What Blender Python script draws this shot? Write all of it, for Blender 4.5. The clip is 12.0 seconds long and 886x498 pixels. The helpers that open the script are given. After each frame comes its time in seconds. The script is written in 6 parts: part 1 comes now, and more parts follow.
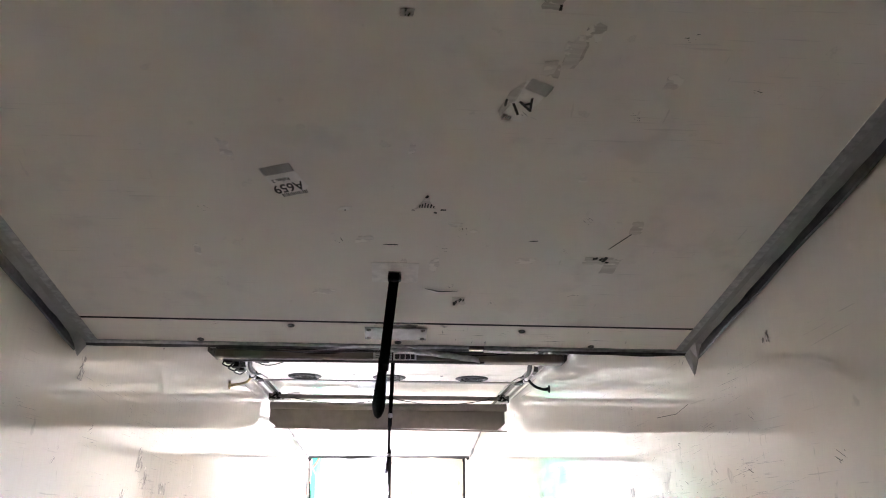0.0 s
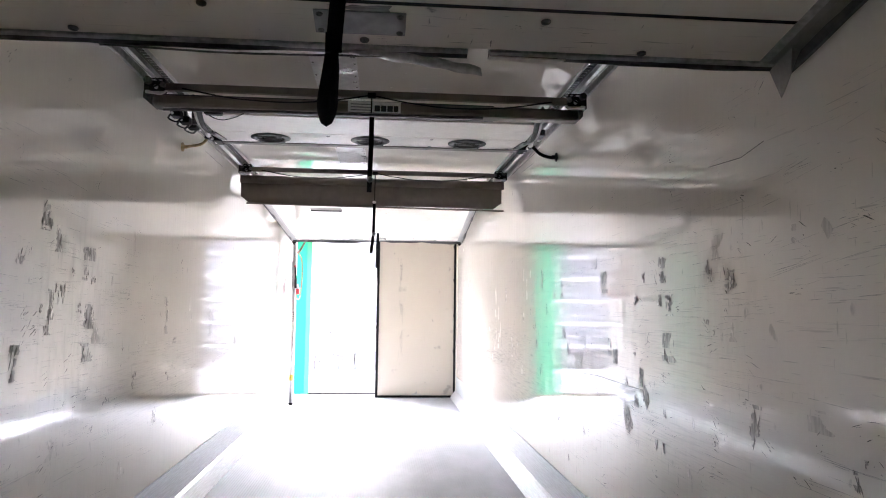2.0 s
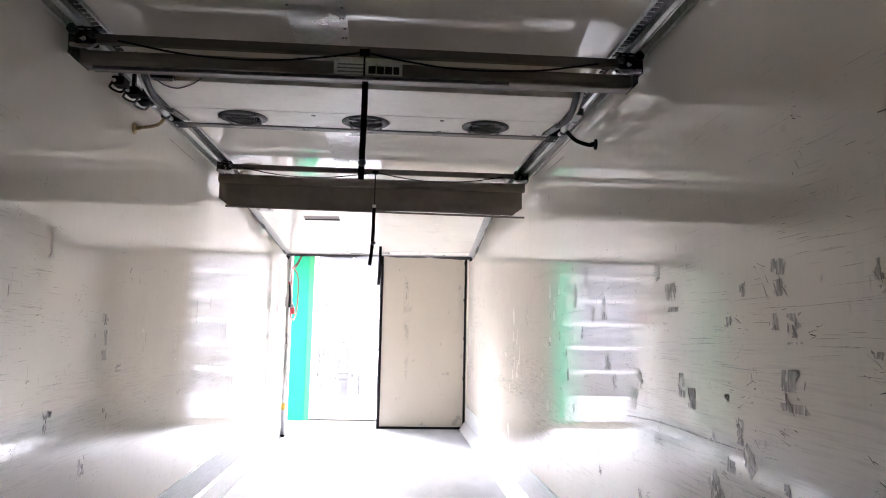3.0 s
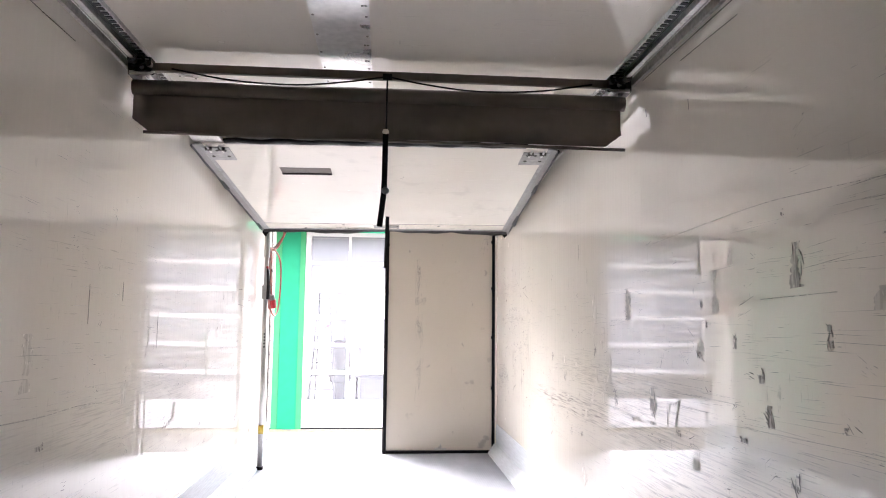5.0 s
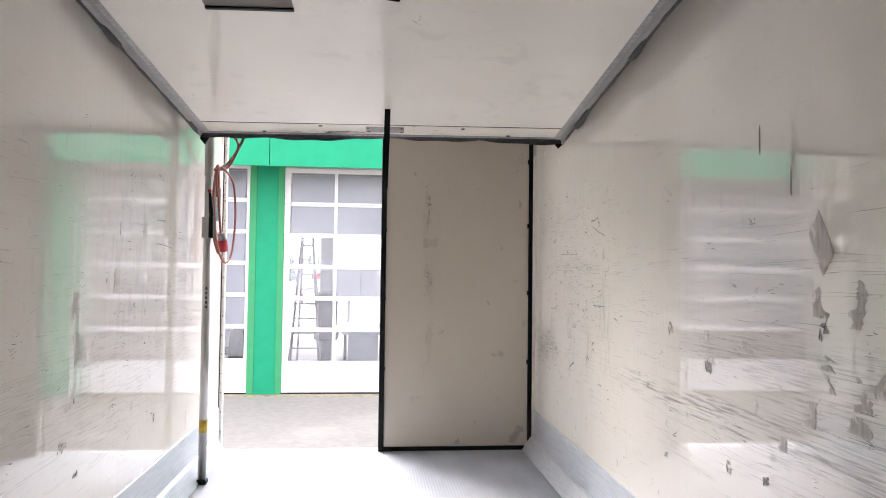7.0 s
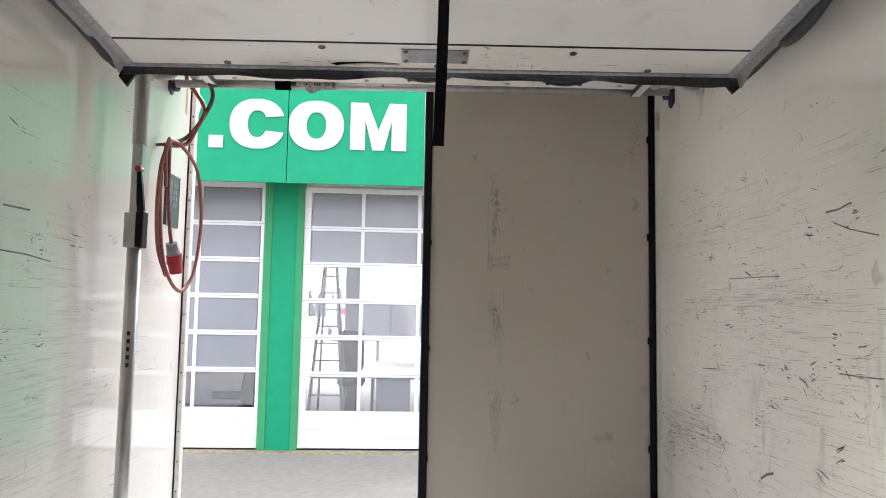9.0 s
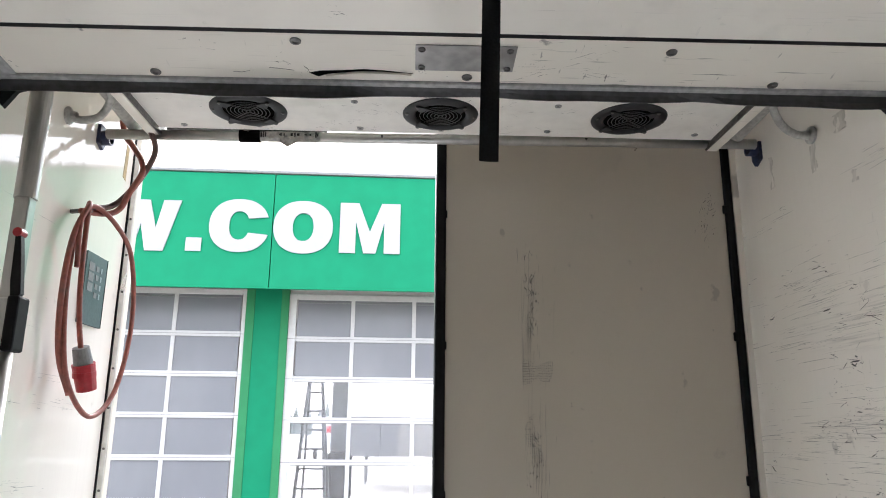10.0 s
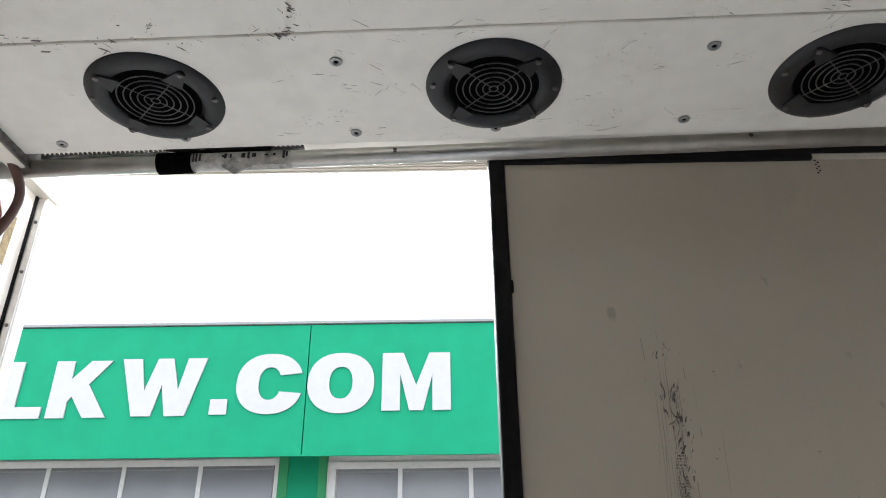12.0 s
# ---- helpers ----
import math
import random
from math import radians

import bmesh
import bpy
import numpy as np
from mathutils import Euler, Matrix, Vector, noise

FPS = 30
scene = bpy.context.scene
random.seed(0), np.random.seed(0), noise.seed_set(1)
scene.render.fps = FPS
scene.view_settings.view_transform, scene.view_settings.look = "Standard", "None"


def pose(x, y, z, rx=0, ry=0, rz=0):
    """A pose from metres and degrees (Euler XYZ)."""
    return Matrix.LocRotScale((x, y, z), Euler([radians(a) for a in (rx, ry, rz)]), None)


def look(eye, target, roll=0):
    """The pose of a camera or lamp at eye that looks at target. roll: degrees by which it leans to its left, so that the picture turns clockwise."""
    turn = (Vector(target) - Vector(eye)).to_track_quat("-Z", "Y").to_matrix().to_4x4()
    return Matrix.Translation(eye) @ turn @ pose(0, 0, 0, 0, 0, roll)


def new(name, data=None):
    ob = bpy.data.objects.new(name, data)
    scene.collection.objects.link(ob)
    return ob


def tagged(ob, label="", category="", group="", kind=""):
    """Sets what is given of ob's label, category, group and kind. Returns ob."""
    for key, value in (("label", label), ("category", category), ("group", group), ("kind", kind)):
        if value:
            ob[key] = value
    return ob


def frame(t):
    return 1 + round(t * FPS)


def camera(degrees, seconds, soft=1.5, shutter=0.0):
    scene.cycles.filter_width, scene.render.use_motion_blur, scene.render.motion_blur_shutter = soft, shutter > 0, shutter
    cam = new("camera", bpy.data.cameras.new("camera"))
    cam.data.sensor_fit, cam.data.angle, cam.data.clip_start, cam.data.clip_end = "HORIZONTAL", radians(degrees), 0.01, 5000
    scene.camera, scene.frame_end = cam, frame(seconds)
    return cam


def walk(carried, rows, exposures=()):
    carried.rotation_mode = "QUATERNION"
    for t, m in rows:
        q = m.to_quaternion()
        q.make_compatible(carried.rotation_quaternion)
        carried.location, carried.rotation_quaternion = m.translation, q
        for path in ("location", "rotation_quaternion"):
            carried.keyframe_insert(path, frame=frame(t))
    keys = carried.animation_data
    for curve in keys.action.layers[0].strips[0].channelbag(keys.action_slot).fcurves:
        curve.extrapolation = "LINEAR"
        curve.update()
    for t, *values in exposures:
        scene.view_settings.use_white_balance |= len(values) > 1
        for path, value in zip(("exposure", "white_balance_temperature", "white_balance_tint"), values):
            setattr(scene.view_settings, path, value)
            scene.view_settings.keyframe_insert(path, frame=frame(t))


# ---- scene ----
cam = camera(63.5, 12.0, soft=1.0)
PATH = [
    (0, (-0.013, -0.035, 1.427), (0.126, 1.833, 2.129), 0.1),
    (0.5, (0.004, -0.015, 1.42), (0.157, 1.84, 2.153), -0.2),
    (1, (0.07, 0.134, 1.387), (0.221, 2.064, 1.888), 0.2),
    (1.5, (0.062, 0.442, 1.342), (0.227, 2.421, 1.579), 0.5),
    (2, (0.073, 0.839, 1.351), (0.244, 2.825, 1.513), 0.7),
    (2.5, (0.135, 1.296, 1.373), (0.286, 3.282, 1.562), 1.1),
    (2.7, (0.138, 1.472, 1.347), (0.287, 3.456, 1.552), 1.2),
    (4.3, (0.035, 3.165, 1.373), (0.177, 5.145, 1.616), 0.6),
    (4.5, (0.022, 3.337, 1.37), (0.169, 5.318, 1.601), 0.5),
    (5, (0.01, 3.898, 1.374), (0.17, 5.881, 1.581), 0.6),
    (5.5, (-0.057, 4.491, 1.374), (0.121, 6.476, 1.547), 0.6),
    (6, (-0.046, 5.004, 1.357), (0.142, 6.99, 1.501), 0.6),
    (6.5, (-0.077, 5.545, 1.367), (0.115, 7.533, 1.470), 0.5),
    (7, (-0.045, 6.073, 1.367), (0.148, 8.062, 1.438), 0.7),
    (7.2, (-0.006, 6.282, 1.372), (0.179, 8.273, 1.434), 0.7),
    (8.8, (-0.034, 7.824, 1.353), (0.078, 9.816, 1.48), 1.0),
    (9, (-0.079, 8.044, 1.368), (0.028, 10.034, 1.537), 1.0),
    (9.5, (-0.126, 8.524, 1.381), (-0.014, 10.497, 1.691), 0.8),
    (10, (-0.138, 8.978, 1.414), (-0.008, 10.915, 1.894), 0.5),
    (10.5, (-0.152, 9.405, 1.463), (0.006, 11.288, 2.118), 0.2),
    (11, (-0.11, 9.786, 1.515), (0.054, 11.614, 2.31), -0.4),
    (11.5, (-0.117, 10.054, 1.532), (-0.009, 11.844, 2.418), -0.4),
    (12, (-0.089, 10.157, 1.556), (-0.105, 11.94, 2.462), -0.6),
]

EXPOSURES = [
    (0.0, 5.65, 6400, 25), (0.4, 5.95, 6250, 24), (1.0, 5.7, 6150, 24), (1.5, 5.0, 6100, 24), (2.0, 4.42, 6200, 24), (2.7, 4.1, 6300, 24), (4.3, 3.85, 6450, 24),
    (5.5, 3.35, 6500, 23), (7.0, 2.72, 6500, 21), (8.8, 2.3, 6450, 17), (9.5, 2.25, 6400, 15), (10.5, 2.25, 6300, 14), (12.0, 2.14, 6250, 13)]
walk(cam, [(t, look(eye, target, roll)) for t, eye, target, roll in PATH], EXPOSURES)

# ---- light ----
scene.cycles.max_bounces, scene.cycles.diffuse_bounces, scene.cycles.glossy_bounces = 32, 28, 16
scene.cycles.blur_glossy, scene.cycles.sample_clamp_indirect = 0.5, 2.5
world = bpy.data.worlds.new("overcast_sky")
scene.world = world
world.use_nodes = True
wn = world.node_tree.nodes
wl = world.node_tree.links
sky = wn.new("ShaderNodeTexSky")
sky.sky_type = "NISHITA"
sky.sun_disc = False
sky.sun_elevation, sky.sun_rotation = radians(32), radians(-15.7)
sky.air_density, sky.dust_density = 1.0, 3.0
cl_map = wn.new("ShaderNodeMapping")
cl_map.inputs["Scale"].default_value = (1.0, 1.0, 2.6)
cl_tc = wn.new("ShaderNodeTexCoord")
cl = wn.new("ShaderNodeTexNoise")
cl.inputs["Scale"].default_value = 3.0
cl.inputs["Detail"].default_value = 5.0
cl_ramp = wn.new("ShaderNodeValToRGB")
cl_ramp.color_ramp.elements[0].position, cl_ramp.color_ramp.elements[0].color = 0.32, (7.4, 8.0, 8.8, 1)
cl_ramp.color_ramp.elements[1].position, cl_ramp.color_ramp.elements[1].color = 0.62, (10.2, 10.3, 10.4, 1)
cl_mix = wn.new("ShaderNodeMixRGB")
cl_mix.inputs[0].default_value = 0.8
wl.new(cl_tc.outputs["Generated"], cl_map.inputs[0])
wl.new(cl_map.outputs[0], cl.inputs["Vector"])
wl.new(cl.outputs["Fac"], cl_ramp.inputs[0])
wl.new(sky.outputs[0], cl_mix.inputs[1])
wl.new(cl_ramp.outputs[0], cl_mix.inputs[2])
wl.new(cl_mix.outputs[0], wn["Background"].inputs["Color"])
wn["Background"].inputs["Strength"].default_value = 0.088
sun = new("sun", bpy.data.lights.new("sun", "SUN"))
sun.data.energy, sun.data.angle, sun.data.color = 4.4, radians(48), (1.0, 0.98, 0.95)
sun.matrix_world = look((-10.8, 38.5, 25.0), (0, 0, 0))


# ---- materials ----
def node_mat(name):
    m = bpy.data.materials.new(name)
    m.use_nodes = True
    n, l = m.node_tree.nodes, m.node_tree.links
    return m, n, l, n["Principled BSDF"]


def noise_node(n, l, scale, stretch=(1, 1, 1), turn=(0, 0, 0), detail=4.0, coords="Object", offset=(0, 0, 0)):
    tc = n.new("ShaderNodeTexCoord")
    mp = n.new("ShaderNodeMapping")
    mp.inputs["Scale"].default_value = stretch
    mp.inputs["Rotation"].default_value = [radians(a) for a in turn]
    mp.inputs["Location"].default_value = offset
    t = n.new("ShaderNodeTexNoise")
    t.inputs["Scale"].default_value, t.inputs["Detail"].default_value = scale, detail
    l.new(tc.outputs[coords], mp.inputs[0])
    l.new(mp.outputs[0], t.inputs["Vector"])
    return t.outputs["Fac"]


def band(n, l, fac, lo, hi):
    r = n.new("ShaderNodeMapRange")
    r.interpolation_type = "SMOOTHSTEP"
    r.inputs["From Min"].default_value, r.inputs["From Max"].default_value = lo, hi
    l.new(fac, r.inputs["Value"])
    return r.outputs["Result"]


def times(n, l, a, b):
    m = n.new("ShaderNodeMath")
    m.operation = "MULTIPLY"
    l.new(a, m.inputs[0])
    if isinstance(b, (int, float)):
        m.inputs[1].default_value = b
    else:
        l.new(b, m.inputs[1])
    return m.outputs[0]


def largest(n, l, a, b):
    m = n.new("ShaderNodeMath")
    m.operation = "MAXIMUM"
    l.new(a, m.inputs[0])
    l.new(b, m.inputs[1])
    return m.outputs[0]


def mix_colour(n, l, fac, a, b):
    m = n.new("ShaderNodeMixRGB")
    l.new(fac, m.inputs[0])
    for slot, v in ((1, a), (2, b)):
        if isinstance(v, tuple):
            m.inputs[slot].default_value = (*v, 1)
        else:
            l.new(v, m.inputs[slot])
    return m.outputs[0]


def bump_node(n, l, height, strength, distance, normal=None):
    b = n.new("ShaderNodeBump")
    b.inputs["Strength"].default_value, b.inputs["Distance"].default_value = strength, distance
    l.new(height, b.inputs["Height"])
    if normal:
        l.new(normal, b.inputs["Normal"])
    return b.outputs["Normal"]


def surf(name, colour, rough=0.5, metal=0.0, fine=40.0, vary=0.25, coarse=3.0, dirt=(0.12, 0.11, 0.1), dirty=0.25, bump=0.15, depth=0.001, stretch=(1, 1, 1)):
    """Paint, rubber or metal with fine grain, larger stains and a slight relief."""
    m, n, l, p = node_mat(name)
    g = noise_node(n, l, fine, stretch)
    s = noise_node(n, l, coarse, stretch, detail=6.0, offset=(3, 1, 7))
    dark = tuple(c * (1 - vary) for c in colour)
    light = tuple(min(1, c * (1 + vary * 0.5)) for c in colour)
    c = mix_colour(n, l, band(n, l, g, 0.3, 0.7), dark, light)
    c = mix_colour(n, l, times(n, l, band(n, l, s, 0.52, 0.75), dirty), c, dirt)
    l.new(c, p.inputs["Base Color"])
    r = n.new("ShaderNodeMapRange")
    r.inputs["To Min"].default_value, r.inputs["To Max"].default_value = max(0.03, rough - 0.08), min(1, rough + 0.12)
    l.new(s, r.inputs["Value"])
    l.new(r.outputs["Result"], p.inputs["Roughness"])
    p.inputs["Metallic"].default_value = metal
    l.new(bump_node(n, l, g, bump, depth), p.inputs["Normal"])
    return m


def grp(name, colour, rough, scuffs=0.5, wave=0.5, along="y", low=None, smears=(), mottle=0.0):
    """Glossy glass-fibre sheet: slightly wavy, scratched along the box, with smudges."""
    m, n, l, p = node_mat(name)
    cloud = noise_node(n, l, 1.1, detail=5.0)
    tint = mix_colour(n, l, band(n, l, cloud, 0.3, 0.7), tuple(c * 0.93 for c in colour), colour)
    warm = noise_node(n, l, 0.55, detail=3.0, offset=(4, 2, 9))
    tint = mix_colour(n, l, times(n, l, band(n, l, warm, 0.45, 0.75), 0.35), tint, (colour[0], colour[1] * 0.95, colour[2] * 0.86))
    st = (1.0, 2.2, 55.0) if along == "y" else (2.2, 55.0, 2.2)
    turn = (4, 0, 0) if along == "y" else (0, 0, 3)
    a = band(n, l, noise_node(n, l, 1.6, st, turn, 6.0), 0.645, 0.7)
    turn2 = (-9, 0, 0) if along == "y" else (0, 0, 30)
    b = band(n, l, noise_node(n, l, 2.3, st, turn2, 5.0, offset=(1, 5, 2)), 0.66, 0.7)
    st3 = (1.0, 34.0, 5.0) if along == "y" else (34.0, 5.0, 2.0)
    c = band(n, l, noise_node(n, l, 2.0, st3, detail=7.0, offset=(8, 1, 3)), 0.67, 0.72)
    patchy = band(n, l, noise_node(n, l, 0.9, detail=4.0, offset=(2, 7, 1)), 0.42, 0.66)
    spots = band(n, l, noise_node(n, l, 13.0, (1, 1, 0.7), detail=6.0, offset=(5, 3, 2)), 0.68, 0.74)
    marks = times(n, l, largest(n, l, largest(n, l, a, b), c), patchy)
    marks = largest(n, l, marks, times(n, l, spots, 0.8))
    if low is not None:
        tc = n.new("ShaderNodeTexCoord")
        sep = n.new("ShaderNodeSeparateXYZ")
        l.new(tc.outputs["Object"], sep.inputs[0])
        marks = times(n, l, marks, band(n, l, sep.outputs["Z"], low[1], low[0]))
    shade = mix_colour(n, l, times(n, l, marks, scuffs), tint, (0.10, 0.095, 0.09))
    # rubbed-in smears: middle y, z, half sizes, grain direction, strength
    for y, z, ry, rz, way, amount in smears:
        tc = n.new("ShaderNodeTexCoord")
        mp = n.new("ShaderNodeMapping")
        mp.inputs["Location"].default_value = (0, -y / ry, -z / rz)
        mp.inputs["Scale"].default_value = (0, 1 / ry, 1 / rz)
        ball = n.new("ShaderNodeTexGradient")
        ball.gradient_type = "SPHERICAL"
        l.new(tc.outputs["Object"], mp.inputs[0])
        l.new(mp.outputs[0], ball.inputs[0])
        grain = noise_node(n, l, 2.2, (1, 13, 3) if way == "v" else (1, 2.6, 62), detail=9.0, offset=(y, z, y))
        soft = times(n, l, band(n, l, ball.outputs["Fac"], 0.0, 0.6), band(n, l, grain, 0.46, 0.72))
        shade = mix_colour(n, l, times(n, l, soft, amount), shade, (0.21, 0.20, 0.19))
    if mottle:
        blot = times(n, l, band(n, l, noise_node(n, l, 7.0, detail=8.0, offset=(3, 9, 4)), 0.5, 0.68), band(n, l, noise_node(n, l, 1.7, detail=4.0, offset=(6, 2, 5)), 0.42, 0.62))
        shade = mix_colour(n, l, times(n, l, blot, mottle), shade, (0.42, 0.405, 0.38))
    l.new(shade, p.inputs["Base Color"])
    r = n.new("ShaderNodeMapRange")
    r.inputs["To Min"].default_value, r.inputs["To Max"].default_value = rough * 0.75, rough * 1.4
    l.new(cloud, r.inputs["Value"])
    add = n.new("ShaderNodeMath")
    add.operation = "ADD"
    l.new(r.outputs["Result"], add.inputs[0])
    l.new(times(n, l, marks, 0.3), add.inputs[1])
    l.new(add.outputs[0], p.inputs["Roughness"])
    p.inputs["IOR"].default_value = 2.05 if along == "y" else 1.75
    wst = (1.0, 0.4, 1.1) if along == "y" else (2.0, 0.6, 1.0)
    w = bump_node(n, l, noise_node(n, l, 1.5, wst, detail=2.0, offset=(1, 1, 4)), wave, 0.012)
    if along == "y":
        w = bump_node(n, l, noise_node(n, l, 1.5, (1.0, 15.0, 0.16), detail=2.0, offset=(2, 6, 1)), 0.45, 0.0022, w)
    w = bump_node(n, l, noise_node(n, l, 60.0, detail=3.0), 0.05, 0.0006, w)
    l.new(w, p.inputs["Normal"])
    return m


M_WALL = grp("gelcoat_wall", (0.96, 0.918, 0.84), 0.03, 0.36, 0.018, "y", (1.25, 2.35), smears=(
    (4.05, 1.3, 0.5, 0.6, "v", 0.14), (7.7, 0.92, 1.4, 0.22, "h", 0.3), (9.4, 0.85, 1.2, 0.35, "h", 0.3), (9.7, 1.45, 0.6, 0.6, "v", 0.16), (5.4, 0.9, 1.6, 0.35, "h", 0.2), (10.6, 1.1, 0.5, 0.6, "h", 0.25)))
M_WALL_R = grp("scuffed_gelcoat_wall", (0.96, 0.918, 0.84), 0.03, 0.36, 0.018, "y", (1.25, 2.35), smears=(
    (10.63, 1.0, 0.12, 0.35, "v", 0.3), (10.27, 1.0, 0.07, 0.25, "v", 0.28), (11.05, 0.95, 0.15, 0.35, "v", 0.2), (9.95, 1.1, 0.15, 0.35, "v", 0.25), (11.25, 0.86, 0.4, 0.13, "h", 0.6), (10.65, 1.42, 0.8, 0.06, "h", 0.4),
    (8.5, 0.86, 1.7, 0.09, "h", 0.7), (7.5, 1.0, 1.3, 0.25, "h", 0.4), (6.6, 0.7, 1.6, 0.3, "h", 0.4), (8.3, 1.12, 0.8, 0.12, "h", 0.35), (3.9, 1.0, 1.3, 0.45, "h", 0.16), (3.2, 1.4, 0.35, 0.6, "v", 0.07), (10.9, 1.72, 0.6, 0.1, "h", 0.25)))
M_CEIL = grp("gelcoat_ceiling", (0.96, 0.92, 0.85), 0.08, 0.25, 0.10, "x")
M_BOARD = grp("gelcoat_board", (0.96, 0.92, 0.85), 0.10, 0.25, 0.08, "x", mottle=0.17)
M_TRIM = grp("painted_trim", (0.87, 0.825, 0.74), 0.3, 0.85, 0.3, "x")
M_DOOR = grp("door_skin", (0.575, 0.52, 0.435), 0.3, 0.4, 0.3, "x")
M_FANB = surf("fan_board_paint", (0.86, 0.83, 0.775), 0.4, fine=25, vary=0.03, coarse=6.0, dirt=(0.60, 0.57, 0.51), dirty=0.35, bump=0.05)
M_KICK = surf("scuffed_aluminium", (0.66, 0.695, 0.73), 0.4, 0.3, fine=30, vary=0.13, coarse=6, dirt=(0.7, 0.725, 0.76), dirty=0.5, bump=0.15, stretch=(1, 0.25, 6))
M_ALU = surf("aluminium", (0.74, 0.74, 0.73), 0.3, 0.9, fine=70, vary=0.15, coarse=7, dirty=0.3, bump=0.1)
M_PLATE = surf("riveted_aluminium_plate", (0.78, 0.77, 0.75), 0.28, 0.75, fine=25, vary=0.1, coarse=4, dirty=0.12, bump=0.08)
M_DULL = surf("dull_zinc_plate", (0.40, 0.40, 0.40), 0.35, 0.65, fine=25, vary=0.2, coarse=5, dirt=(0.2, 0.19, 0.18), dirty=0.5, bump=0.08)
M_STEEL = surf("dull_steel", (0.17, 0.165, 0.16), 0.38, 0.85, fine=60, vary=0.4, coarse=9, dirty=0.5, bump=0.25)
M_ZINC = surf("galvanised_tube", (0.50, 0.49, 0.47), 0.3, 0.8, fine=30, vary=0.12, coarse=6, dirt=(0.3, 0.29, 0.28), dirty=0.3, bump=0.05, stretch=(1, 1, 0.3))
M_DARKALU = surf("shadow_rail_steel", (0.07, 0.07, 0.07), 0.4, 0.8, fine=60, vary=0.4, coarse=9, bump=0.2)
M_RUBBER = surf("grey_rubber", (0.055, 0.055, 0.058), 0.5, fine=50, vary=0.3, coarse=6, dirt=(0.12, 0.12, 0.118), dirty=0.3, bump=0.2)
M_SIDE = surf("mid_grey_rubber", (0.33, 0.325, 0.315), 0.45, fine=50, vary=0.06, coarse=1.5, dirt=(0.19, 0.18, 0.17), dirty=0.5, bump=0.05)
M_LIP = surf("pale_seal_lip", (0.42, 0.42, 0.42), 0.5, fine=50, vary=0.25, coarse=6, dirty=0.35, bump=0.3)
M_BLACK = surf("black_rubber", (0.007, 0.007, 0.008), 0.55, fine=50, vary=0.4, coarse=8, dirt=(0.03, 0.03, 0.028), dirty=0.3, bump=0.25)
M_BLACK.node_tree.nodes["Principled BSDF"].inputs["Specular IOR Level"].default_value = 0.2
M_CURTAIN = surf("grey_coated_fabric", (0.17, 0.147, 0.126), 0.5, fine=14, vary=0.08, coarse=3, dirt=(0.06, 0.055, 0.05), dirty=0.4, bump=0.25, depth=0.002)
M_STRAP = surf("black_webbing", (0.006, 0.0068, 0.0085), 0.75, fine=220, vary=0.5, coarse=12, dirt=(0.018, 0.026, 0.028), dirty=0.5, bump=0.6)
M_STRAP.node_tree.nodes["Principled BSDF"].inputs["Specular IOR Level"].default_value = 0.2
M_PLASTIC = surf("black_plastic", (0.013, 0.0135, 0.016), 0.5, fine=80, vary=0.25, coarse=10, dirt=(0.028, 0.028, 0.03), dirty=0.35, bump=0.15)
# near-black without gloss, painting the shade inside hollows; also the black tape
M_VOID = surf("hollow_shade_and_tape_black", (0.004, 0.004, 0.004), 0.9, vary=0.3, dirt=(0.006, 0.006, 0.006), bump=0.0)
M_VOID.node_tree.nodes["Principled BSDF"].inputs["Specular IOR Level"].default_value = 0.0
M_WIRE = surf("grey_wire", (0.10, 0.10, 0.10), 0.4, 0.4, bump=0.05)
M_CABLE = surf("red_brown_cable", (0.30, 0.085, 0.06), 0.45, fine=60, vary=0.2, coarse=14, dirty=0.4, bump=0.1)
M_CABLE_D = surf("brown_cable", (0.11, 0.055, 0.045), 0.5, fine=60, vary=0.2, coarse=14, dirty=0.4, bump=0.1)
M_RED = surf("red_plug_plastic", (0.42, 0.02, 0.03), 0.38, fine=80, vary=0.15, coarse=14, dirty=0.3, bump=0.1)
M_GREYP = surf("grey_plastic", (0.22, 0.23, 0.235), 0.45, fine=80, vary=0.15, coarse=14, dirty=0.3, bump=0.1)
M_CTRL = surf("teal_grey_keypad", (0.075, 0.12, 0.125), 0.4, fine=80, vary=0.15, coarse=9, dirty=0.25, bump=0.05)
M_KEY = surf("key_pale", (0.3, 0.36, 0.38), 0.4, vary=0.1, bump=0.05)
M_BLUE = surf("dark_blue_bracket", (0.02, 0.03, 0.075), 0.45, fine=60, vary=0.3, coarse=12, dirty=0.4)
M_YELLOW = surf("yellow_tape", (0.6, 0.42, 0.06), 0.5, vary=0.2, coarse=20, dirty=0.5)
M_HOSE_Y = surf("yellowed_hose", (0.45, 0.33, 0.16), 0.55, fine=60, vary=0.3, coarse=20, dirty=0.5)
M_HOSE_W = surf("pale_grey_hose", (0.5, 0.49, 0.46), 0.5, fine=60, vary=0.2, coarse=20, dirty=0.4)
M_PAPER = surf("paper_label", (0.72, 0.72, 0.70), 0.6, fine=60, vary=0.1, coarse=14, dirty=0.5)
M_INK = surf("black_ink", (0.02, 0.02, 0.022), 0.6, vary=0.4, bump=0.0)


